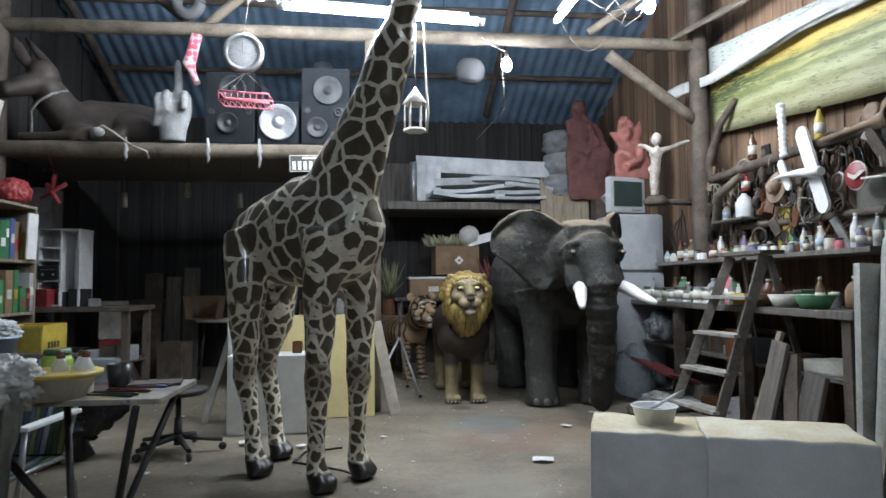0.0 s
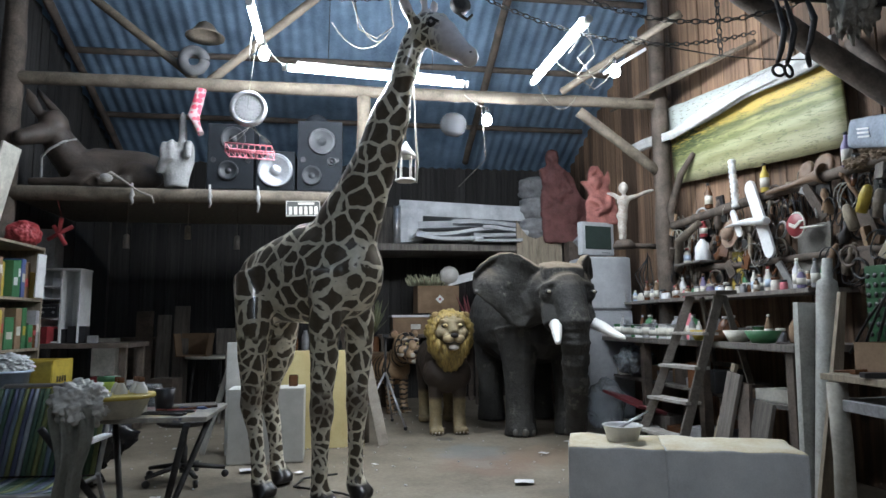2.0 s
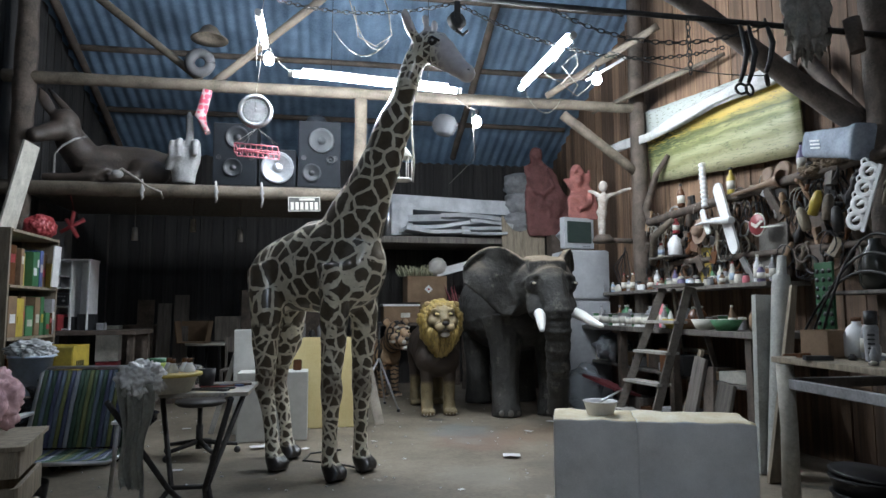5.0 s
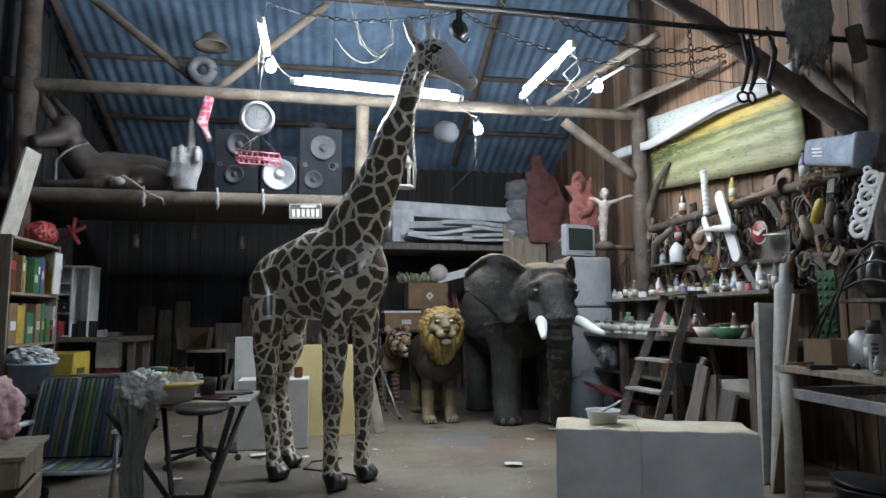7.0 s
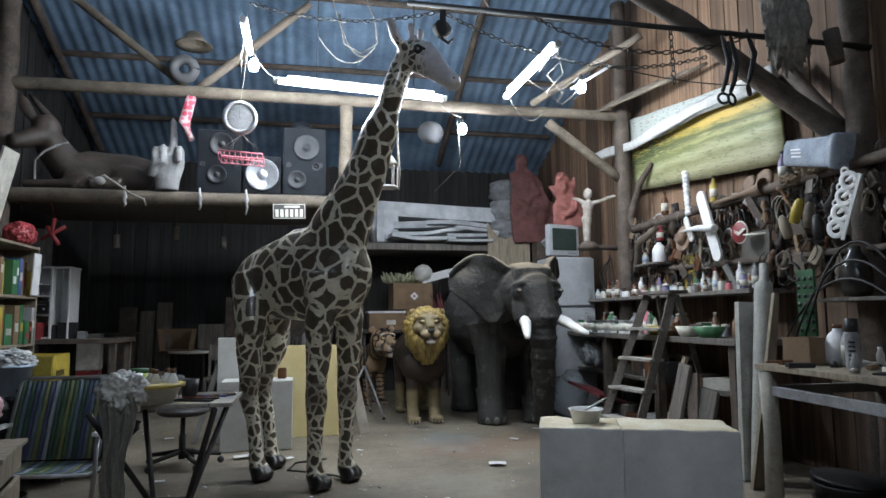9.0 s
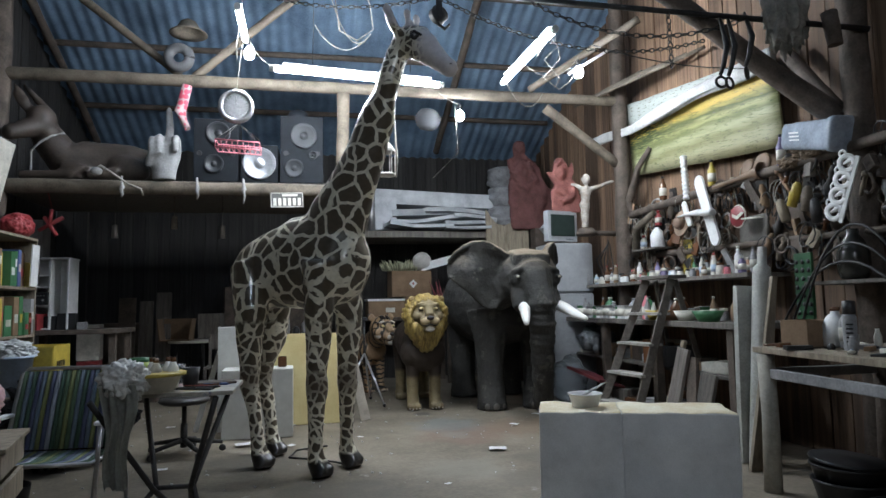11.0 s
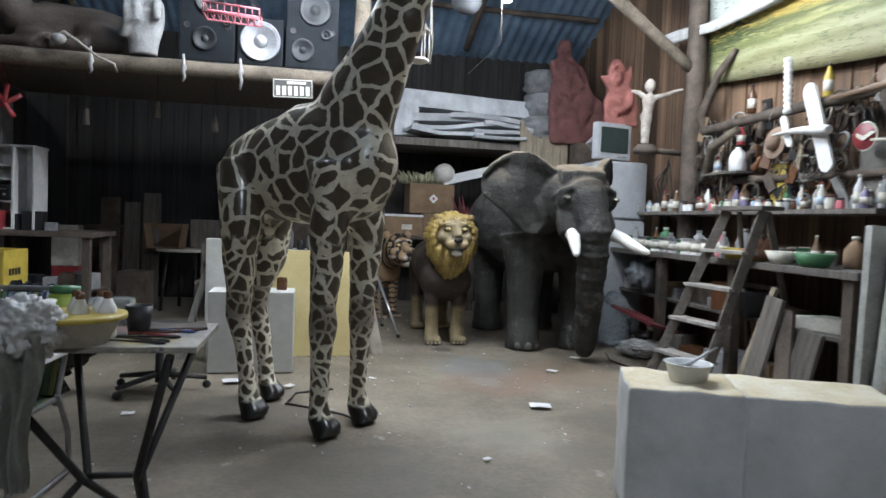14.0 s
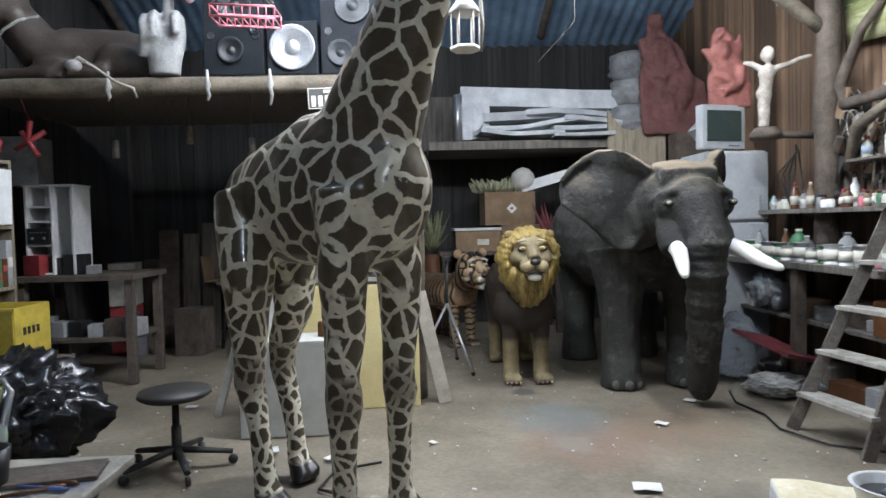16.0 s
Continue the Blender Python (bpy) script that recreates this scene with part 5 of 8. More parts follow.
h = hub("yellow_crate", T(-2.50, 5.86, 0.50), "yellow plastic crate standing on a low bench", "crate")
for y in (-0.2, 0.2):
    part("side", box(B(), (0, y, 0.19), (0.34, 0.012, 0.38), bevel=0.004), YELLOW, h)
for x in (-0.17, 0.17):
    part("end", box(B(), (x, 0, 0.19), (0.012, 0.40, 0.38), bevel=0.004), YELLOW, h)
part("base", box(B(), (0, 0, 0.01), (0.34, 0.4, 0.012)), YELLOW, h)
part("rim", box(B(), (0, -0.204, 0.37), (0.37, 0.016, 0.024), bevel=0.004), YELLOW, h)
for k in range(4):
    part("print_bar", box(B(), (0.172 + 0.006, -0.1 + 0.05 * k, 0.22), (0.003, 0.03, 0.05)), BLACK, h)
h = hub("blue_tub", T(-2.56, 5.42, 0.50), "pale blue plastic tub stuffed with rags", "tub")
part("shell", turned(B(), [(0, 0), (0.13, 0), (0.165, 0.30), (0.175, 0.30), (0.175, 0.32), (0.155, 0.32), (0.12, 0.015), (0, 0.015)], seg=24), PALE_BLUE, h)
bag("blue_white_rag", (-2.56, 5.42, 0.78), (0.17, 0.16, 0.08), tone("blue_white_cloth", (0.40, 0.42, 0.42), 0.9, spread=0.5), "crumpled pale rag heaped in a tub", 5.3, "rag", 0.3)
h = hub("low_bench", T(-2.5, 5.65, 0), "low wooden bench under the yellow crate", "bench")
part("top", box(B(), (0, 0, 0.475), (0.6, 0.95, 0.045), bevel=0.006), DARK_LOG, h)
for x in (-0.26, 0.26):
    for y in (-0.42, 0.42):
        part("leg", box(B(), (x, y, 0.225), (0.06, 0.06, 0.45), bevel=0.005), DARK_LOG, h)
h = hub("yellow_drum", T(-2.42, 5.9, 0), "yellow plastic canister under the bench", "canister")
part("body", turned(B(), [(0.13, 0), (0.15, 0.02), (0.15, 0.33), (0.08, 0.38), (0.05, 0.41)], seg=20), YELLOW, h)

# white cabinet with radio
h = hub("white_cabinet", T(-2.98, 7.45, 0.98), "white cabinet with open shelves on a dark workbench", "cabinet")
for x in (-0.2, 0.02, 0.2):
    part("side_panel", box(B(), (x, 0, 0.39), (0.018, 0.3, 0.78), bevel=0.002), WHITE, h)
part("back_panel", box(B(), (0, 0.15, 0.39), (0.42, 0.012, 0.78)), WHITE, h)
for z in (0.01, 0.26, 0.47, 0.6):
    part("shelf", box(B(), (-0.09, 0, z), (0.2, 0.28, 0.016)), WHITE, h)
part("top", box(B(), (0, 0, 0.785), (0.44, 0.32, 0.018), bevel=0.003), WHITE, h)
h = hub("radio", T(-3.07, 7.38, 1.255), "black stereo radio on the cabinet shelf", "radio")
part("body", box(B(), (0, 0, 0.07), (0.19, 0.2, 0.14), bevel=0.006), BLACK, h)
for i in range(5):
    part("button", box(B(), (-0.06 + 0.03 * i, -0.102, 0.1), (0.014, 0.006, 0.01)), STEEL, h)
for x in (-0.05, 0.05):
    part("knob", turned(B(), [(0.014, 0), (0.012, 0.01), (0, 0.01)], seg=10), STEEL, h, at=pose(x, -0.1, 0.05, 90, 0, 0))
h = hub("dark_workbench", T(-2.75, 7.55, 0), "dark cluttered workbench below the loft", "workbench")
part("top", box(B(), (0, 0, 0.95), (1.05, 0.75, 0.05), bevel=0.008), DARK_LOG, h)
for x in (-0.46, 0.46):
    for y in (-0.3, 0.3):
        part("leg", box(B(), (x, y, 0.465), (0.07, 0.07, 0.92), bevel=0.006), DARK_LOG, h)
part("shelf", box(B(), (0, 0, 0.4), (0.95, 0.65, 0.03)), DARK_LOG, h)
rng = random.Random(11)
for i in range(10):
    c = rng.choice([RED, BLACK, CARD, GREY_CLAY, BLACK, DARK_LOG])
    w = rng.uniform(0.08, 0.2)
    z = 0.416 if i < 6 else 0.976
    thing("bench_box", box(B(), (0, 0, w / 2), (w, 0.15, w), bevel=0.008), c, "small dusty box kept on the dark workbench", "box", "boxes on the dark workbench", at=T(-3.12 + 0.16 * (i % 6), 7.35 + rng.uniform(0, 0.08), z, rng.uniform(-20, 20)))
panel("storage_box", (-3.2, 7.4, 1.98), (0.3, 0.3, 0.42), (0, 0, 5), GREY_CLAY, "grey carton standing on the cabinet", "box")
for i, (x, w, hh) in enumerate(((-2.62, 0.22, 1.35), (-2.38, 0.18, 1.3), (-2.16, 0.2, 1.42))):
    panel("upright_board", (x, 9.05 + 0.03 * i, hh / 2), (w, 0.03, hh), (-4, 0, 0), GREY_PLANK if i else DARK_LOG, "old board leaning in the dark rear", "board", "boards leaning at the rear")
for i, (x, rz) in enumerate(((-2.95, 18), (-2.82, 26))):
    panel("leaning_board", (x, 8.7, 0.34), (0.03, 0.16, 0.78), (0, -rz, 0), DARK_LOG, "dark board leaning against the workbench", "board")
h = hub("water_bottle", T(-2.78, 8.5, 0), "clear blue water bottle standing on the floor", "bottle")
part("body", turned(B(), [(0.09, 0), (0.1, 0.02), (0.1, 0.3), (0.04, 0.42), (0.03, 0.46)], seg=18), FILM, h)
part("cap", turned(B(), [(0.034, 0.46), (0.034, 0.49)], seg=12), BLUE, h)
panel("red_white_box", (-2.98, 8.75, 0.28), (0.26, 0.3, 0.5), (0, 0, 8), RED, "red painted box standing on the floor", "box")
panel("pale_box", (-2.98, 8.75, 0.77), (0.27, 0.3, 0.46), (0, 0, 8), CREAM, "pale carton stacked on the red box", "box")
h = hub("small_table", T(-1.7, 9.0, 0), "small dark table in the shaded rear", "table")
part("tabletop", turned(B(), [(0, 0.72), (0.36, 0.72), (0.37, 0.735), (0.36, 0.75), (0, 0.75)], seg=24), CREAM, h)
for k in range(4):
    a = k * math.pi / 2 + 0.5
    part("leg", pipe(B(), [(0.25 * math.cos(a), 0.25 * math.sin(a), 0.72, 0.02), (0.32 * math.cos(a), 0.32 * math.sin(a), 0, 0.02)], 8), IRON, h)
h = hub("open_carton", T(-1.95, 8.95, 0.75), "open dark cardboard box standing on the table", "box")
for x in (-0.2, 0.2):
    part("side", box(B(), (x, 0, 0.15), (0.012, 0.35, 0.3), (0, 8 * (1 if x > 0 else -1), 0)), CARD, h)
part("back", box(B(), (0, 0.17, 0.15), (0.4, 0.012, 0.3)), CARD, h)
part("base", box(B(), (0, 0, 0.01), (0.4, 0.35, 0.012)), CARD, h)
panel("stool_box", (-1.0, 9.2, 0.3), (0.5, 0.4, 0.6), (0, 0, 10), DARK_LOG, "dark crate in the shaded rear", "crate")
panel("grey_machine", (-0.9, 9.2, 0.79), (0.34, 0.3, 0.36), (0, 0, -8), GREY_CLAY, "grey box resting on the dark crate", "box")
h = hub("folding_chair", T(-1.25, 8.2, 0), "dark wooden chair in the shaded rear", "chair")
part("seat", box(B(), (0, 0, 0.44), (0.4, 0.4, 0.03), bevel=0.01), GREY_PLANK, h)
part("backrest", box(B(), (0, 0.2, 0.75), (0.4, 0.025, 0.2), bevel=0.008), GREY_PLANK, h)
for x in (-0.18, 0.18):
    for y in (-0.18, 0.19):
        part("leg", box(B(), (x, y, 0.22 if y < 0 else 0.42), (0.03, 0.03, 0.43 if y < 0 else 0.84)), GREY_PLANK, h)
bm = B()
for a, b in (((0, 0, 0), (0.22, 0.02, 0.14)), ((0.05, 0, 0.14), (0.17, 0, -0.05)), ((0.1, 0, 0.05), (0.12, 0, 0.22))):
    pipe(bm, [(*a, 0.02), (*b, 0.022)], 8)
pipe(bm, [(0.12, 0, 0.22, 0.004), (0.12, -0.15, 0.42, 0.004)], 5)
thing("red_toy", bm, RED, "small red toy hanging below the log beam", "toy", at=T(-2.85, 6.65, 2.0))

# kitchen corner in the shaded rear
h = hub("plank_table", T(-0.45, 8.3, 0), "dusty plank table in the shaded rear", "table")
part("tabletop", box(B(), (0, 0, 0.8), (1.0, 0.5, 0.04), bevel=0.006), CREAM, h)
for x in (-0.45, 0.45):
    for y in (-0.2, 0.2):
        part("leg", box(B(), (x, y, 0.39), (0.05, 0.05, 0.78)), GREY_PLANK, h)
rng = random.Random(41)
for i in range(7):
    r, hh = rng.uniform(0.04, 0.08), rng.uniform(0.08, 0.24)
    bm = turned(B(), [(0, 0), (r * 0.8, 0), (r, hh * 0.3), (r * 0.95, hh * 0.8), (r * 0.5, hh), (r * 0.45, hh * 1.1)], seg=14)
    thing("pot", bm, rng.choice([GREY_CLAY, CREAM, BLACK, STEEL, BROWN]), "dusty pot standing on the plank table", "pot", "pots on the plank table", at=T(-0.85 + 0.13 * i, 8.25 + rng.uniform(-0.1, 0.1), 0.82))
bm = turned(B(), [(0, 0), (0.14, 0), (0.19, 0.12), (0.19, 0.3), (0.15, 0.42), (0.14, 0.43)], seg=20)
thing("clay_urn", bm, GREY_CLAY, "round grey urn standing under the plank table", "urn", at=T(-0.55, 8.2, 0))
for i, (x, y, z, w, hh) in enumerate(((-2.2, 8.6, 0, 0.3, 0.5), (-1.55, 9.3, 0.76, 0.3, 0.35), (-2.75, 9.4, 0, 0.5, 1.0), (-0.2, 9.6, 0, 0.6, 1.25), (-1.2, 9.8, 0, 0.5, 1.5))):
    panel("rear_crate", (x, y, z + hh / 2), (w, 0.3, hh), (0, 0, 6 * i - 10), (DARK_LOG, GREY_PLANK, DARK_LOG, DARK_LOG, DARK_LOG)[i], "dusty crate stacked in the shaded rear", "crate", "crates in the rear")
for i, (x, z) in enumerate(((-2.2, 2.0), (-1.6, 2.1), (-1.1, 2.0))):
    bm = pipe(B(), [(x, 6.9, 2.48, 0.004), (x, 6.9, z + 0.1, 0.004), (x, 6.9, z + 0.09, 0.03, 0.02), (x, 6.9, z - 0.05, 0.035, 0.02)], 8)
    thing("hanging_trinket", bm, (GREY_PLANK, LOG, GREY_PLANK)[i], "small trinket hanging below the loft deck", "trinket", "trinkets below the loft")
# ---- rear: boxes, foam, sculptures ----
FOAM_OLD = surf("dusty_old_foam", (0.30, 0.31, 0.33), (0.56, 0.57, 0.58), 4, 0.9, 0, 0.2, fine=90, vary=0.2)
h = hub("box_table", T(1.25, 9.5, 0), "dark table carrying stacked cardboard boxes", "table")
part("tabletop", box(B(), (0, 0, 0.98), (1.5, 0.7, 0.05), bevel=0.006), DARK_LOG, h)
for x in (-0.68, 0.68):
    for y in (-0.3, 0.3):
        part("leg", box(B(), (x, y, 0.48), (0.07, 0.07, 0.96)), DARK_LOG, h)


def carton(c, s, rz, label, lid=None, mark=False):
    h = hub("cardboard_box", T(*c, rz), label, "box", "boxes on the rear table")
    part("body", box(B(), (0, 0, s[2] / 2), s, bevel=0.006), CARD, h)
    part("tape", box(B(), (0, 0, s[2] + 0.0015), (0.05, s[1] * 0.98, 0.003)), PALE_WOOD, h)
    if lid:
        part("lid", box(B(), (0, 0, s[2] + 0.02), (s[0] * 1.05, s[1] * 1.04, 0.03), bevel=0.004), lid, h)
    if mark:
        part("diamond_mark", box(B(), (0.02, -s[1] / 2 - 0.002, s[2] * 0.5), (0.09, 0.003, 0.09), (0, 45, 0)), WHITE, h, "white diamond mark")
        part("mark_bar", box(B(), (0.02, -s[1] / 2 - 0.005, s[2] * 0.5), (0.03, 0.003, 0.03), (0, 45, 0)), RED, h)
    else:
        part("label_patch", box(B(), (0.06, -s[1] / 2 - 0.002, s[2] * 0.45), (0.14, 0.003, 0.07)), CREAM, h)


carton((0.96, 9.4, 1.007), (0.54, 0.4, 0.24), 2, "brown cardboard box with a pale lid", WHITE)
carton((1.55, 9.5, 1.007), (0.56, 0.4, 0.30), -3, "brown cardboard box on the rear table")
carton((1.36, 9.5, 1.31), (0.62, 0.4, 0.40), 4, "brown cardboard box with a white diamond mark", mark=True)
rng = random.Random(8)
LEAF = tone("dull_leaf", (0.16, 0.17, 0.09), 0.6, spread=0.4, vary=0.3)
h = hub("dried_plants", T(1.22, 9.45, 1.715), "tray of pale dried succulent plants on a box", "plants")
bm = B()
for i in range(110):
    a, r = rng.uniform(0, 6.28), rng.uniform(0, 0.2)
    p = Vector((r * math.cos(a) * 1.5, r * math.sin(a) * 0.8, 0))
    d = Vector((math.cos(a) * 0.5, math.sin(a) * 0.5, 1)).normalized() * rng.uniform(0.08, 0.2)
    pipe(bm, [(*p, 0.014, 0.008), (*(p + d * 0.6), 0.02, 0.01), (*(p + d), 0.003)], 5)
part("leaves", bm, tone("pale_leaf", (0.36, 0.36, 0.24), 0.7, spread=0.35), h)
bm = blob(B(), (1.55, 9.4, 1.86), (0.15, 0.15, 0.15))
thing("plaster_ball", bm, PLASTER, "round white plaster form on a box", "plaster form")
panel("white_beam", (1.98, 9.35, 1.88), (0.95, 0.06, 0.12), (0, -15, 0), WHITE, "white foam beam leaning over the boxes", "foam beam")
for nm, c, n, mt, lab in (("red_plant", (1.86, 9.2, 1.0), 90, tone("dark_red_leaf", (0.13, 0.025, 0.03), 0.6), "dark red artificial plant behind the lion"), ("green_plant", (0.42, 9.3, 1.0), 90, LEAF, "dull green artificial plant beside the boxes")):
    h = hub(nm, T(*c), lab, "plant")
    bm = B()
    for i in range(n):
        a = rng.uniform(0, 6.28)
        d = Vector((math.cos(a) * rng.uniform(0.1, 0.5), math.sin(a) * rng.uniform(0.1, 0.4), rng.uniform(0.4, 1))) * rng.uniform(0.3, 0.6)
        pipe(bm, [(0, 0, 0, 0.006), (*(d * 0.6), 0.02, 0.005), (*d, 0.002)], 5)
    part("leaves", bm, mt, h)
    part("pot", turned(B(), [(0.07, -0.99), (0.1, -0.75), (0.1, -0.02), (0.06, -0.02)] if nm == "green_plant" else [(0.07, 0.0), (0.1, 0.02), (0.1, 0.1), (0.06, 0.1)], seg=16), BROWN, h)

# foam stacked on the rear shelf
def sheet(c, size, rot, bend, mat, label, seed):
    bm = B()
    bmesh.ops.create_cube(bm, size=1)
    bmesh.ops.subdivide_edges(bm, edges=bm.edges[:], cuts=7, use_grid_fill=True)
    for v in bm.verts:
        n = noise.noise(Vector((v.co.x * 3 + seed, v.co.y * 3, 0)))
        ragged = 1 + 0.10 * noise.noise(Vector((v.co.x * 4, v.co.y * 5 + seed, 3)))
        v.co = Vector((v.co.x * size[0] * ragged, v.co.y * size[1] * ragged, v.co.z * size[2] + bend * (4 * v.co.x * v.co.x + 0.6 * n)))
    for f in bm.faces:
        f.smooth = False
    return thing("foam_offcut", bm, mat, label, "foam slab", "foam stacked on the rear shelf", at=pose(*c, *rot))


for i, (x, y, z, w, d, hh, rz, ry, bend) in enumerate((
    (1.75, 9.5, 2.82, 1.85, 0.5, 0.22, 1, 2, 0.0), (0.95, 9.4, 2.58, 0.36, 0.4, 0.5, 3, 0, 0.0), (1.6, 9.25, 2.46, 1.1, 0.5, 0.05, -6, -4, 0.03),
    (2.3, 9.2, 2.52, 0.7, 0.5, 0.05, 6, 5, -0.02), (2.25, 9.2, 2.42, 0.8, 0.5, 0.05, 0, -2, 0.02), (1.45, 9.2, 2.36, 1.0, 0.6, 0.05, 8, 1, 0.03),
    (2.05, 9.25, 2.62, 0.9, 0.5, 0.06, -9, 4, -0.03), (1.5, 9.35, 2.60, 0.9, 0.4, 0.10, 5, -3, 0.0), (2.2, 9.15, 2.33, 0.7, 0.6, 0.04, -3, 0, 0.01))):
    sheet((x, y, z), (w, d, hh), (0, ry, rz), bend, FOAM_OLD, "dusty white foam offcut stacked on the shelf", i * 3.7)
bm = B()
turned(bm, [(0.05, 0), (0.05, 0.55)], (0.75, 9.1, 2.29), 14)
thing("steel_pipe", bm, STEEL, "short steel tube standing at the shelf", "pipe")
panel("rear_board", (1.3, 10.0, 2.64), (2.6, 0.03, 0.7), (0, 0, 0), GREY_PLANK, "grey board behind the foam stack", "board")
for k in range(3):
    bm = B()
    turned(bm, [(0.0, 0), (0.17, 0.0), (0.2, 0.08), (0.235, 0.2), (0.22, 0.3), (0.235, 0.32), (0.22, 0.36), (0.12, 0.40), (0, 0.41)], seg=24)
    for a in range(9):
        blob(bm, (0.2 * math.cos(a * 0.7), 0.2 * math.sin(a * 0.7), 0.15 + 0.05 * math.sin(a * 2.3)), (0.05, 0.05, 0.06))
    sculpt("plaster_pot", bm, 0.02, None, [GREY_CLAY], "round grey plaster mould stacked on the shelf", "mould", T(2.86, 9.3, 2.40 + 0.31 * k, 40 * k) @ Matrix.Diagonal((1.04, 1.04, 0.82, 1)), lumps=0.012, lump_scale=9, smooth=3)
bm = outline(B(), [(2.46, 1.3), (2.46, 2.62), (2.53, 2.50), (2.62, 2.40), (2.74, 2.36), (2.88, 2.42), (2.98, 2.54), (3.08, 2.68), (3.13, 2.72), (3.12, 1.3)], 0.04, Matrix.Translation((0, 8.9, 0)))
thing("split_board", bm, PALE_WOOD, "rough pale board with a hollowed upper edge behind the elephant", "board")
panel("relief_stand", (3.40, 8.75, 1.15), (0.5, 0.24, 2.3), (0, 0, 0), DARK_LOG, "dark cupboard behind the elephant", "cupboard")
panel("mould_stand", (2.85, 9.3, 1.2), (0.6, 0.5, 2.4), (0, 0, 0), DARK_LOG, "dark cupboard carrying plaster moulds", "cupboard")

# red cut-out reliefs and jars
bm = B()
outline(bm, [(2.86, 2.3), (2.80, 2.9), (2.84, 3.15), (2.80, 3.36), (2.90, 3.42), (2.89, 3.55), (2.93, 3.66), (3.00, 3.68), (3.07, 3.62), (3.08, 3.46), (3.20, 3.36), (3.30, 3.26), (3.35, 3.08), (3.44, 2.95), (3.56, 2.88), (3.60, 2.6), (3.60, 2.3)], 0.08, Matrix.Translation((0, 8.83, 0)))
blob(bm, (3.0, 8.79, 3.57), (0.08, 0.05, 0.10))
blob(bm, (3.02, 8.79, 3.15), (0.16, 0.06, 0.24))
blob(bm, (3.22, 8.79, 2.85), (0.22, 0.06, 0.3))
pipe(bm, [(3.12, 8.78, 3.32, 0.05), (3.22, 8.75, 3.05, 0.05), (3.05, 8.74, 2.92, 0.045)], 8)
sculpt("red_clay_relief", bm, 0.02, None, [CLAY], "large dark red cut-out relief standing behind the television", "sculpture", T(0, 0, 0), lumps=0.02, lump_scale=9, smooth=2)
bm = B()
outline(bm, [(2.94, 2.35), (2.93, 2.62), (2.98, 2.72), (2.90, 2.84), (2.86, 2.88), (2.96, 2.88), (2.97, 3.0), (3.02, 3.08), (3.09, 3.07), (3.15, 2.98), (3.17, 2.92), (3.22, 3.02), (3.25, 2.90), (3.22, 2.80), (3.28, 2.72), (3.33, 2.55), (3.33, 2.35)], 0.06, Matrix.Translation((0, 7.36, 0)))
blob(bm, (3.06, 7.33, 2.86), (0.075, 0.05, 0.095))
blob(bm, (3.06, 7.29, 2.845), (0.018, 0.02, 0.03))
pipe(bm, [(3.0, 7.33, 2.97, 0.03), (3.06, 7.32, 3.02, 0.035), (3.13, 7.33, 2.96, 0.03)], 8)
pipe(bm, [(2.97, 7.33, 2.66, 0.04), (3.08, 7.31, 2.62, 0.05), (3.2, 7.33, 2.5, 0.04)], 8)
pipe(bm, [(3.24, 7.33, 2.72, 0.04), (3.2, 7.30, 2.56, 0.045), (3.05, 7.3, 2.48, 0.04)], 8)
sculpt("red_clay_bust", bm, 0.014, None, [tone("light_red_clay", (0.27, 0.10, 0.085), 0.8, spread=0.4)], "light red cut-out relief of a crowned figure", "sculpture", T(0, 0, 0), lumps=0.008, lump_scale=12, smooth=2)
bm = B()
pipe(bm, [(3.12, 6.75, 2.08, 0.04, 0.04), (3.12, 6.74, 2.3, 0.055, 0.045), (3.13, 6.73, 2.42, 0.05, 0.045), (3.13, 6.72, 2.52, 0.075, 0.05), (3.13, 6.72, 2.58, 0.04, 0.035)], 12)
blob(bm, (3.13, 6.70, 2.66), (0.055, 0.06, 0.07))
pipe(bm, [(3.16, 6.72, 2.54, 0.03), (3.3, 6.68, 2.58, 0.026), (3.42, 6.66, 2.63, 0.022), (3.47, 6.65, 2.64, 0.012)], 10)
pipe(bm, [(3.1, 6.72, 2.54, 0.03), (3.02, 6.76, 2.6, 0.026), (2.97, 6.8, 2.62, 0.015)], 10)
blob(bm, (3.12, 6.74, 2.35), (0.07, 0.055, 0.06))
sculpt("white_figure", bm, 0.012, None, [surf("stained_plaster", (0.24, 0.19, 0.15), (0.56, 0.53, 0.49), 9, 0.8, 0, 0.3)], "white plaster figure with an outstretched arm", "statue", T(0, 0, 0), lumps=0.006, lump_scale=14, smooth=3)
bm = turned(B(), [(0.0, 1.98), (0.12, 1.98), (0.13, 2.02), (0.10, 2.05), (0.08, 2.075), (0, 2.08)], (3.13, 6.74, 0), 18)
pipe(bm, [(3.1, 6.74, 2.02, 0.03), (3.68, 6.74, 2.0, 0.03)], 8)
thing("wall_bracket", bm, DARK_LOG, "dark wooden bracket carrying the white figure", "bracket")

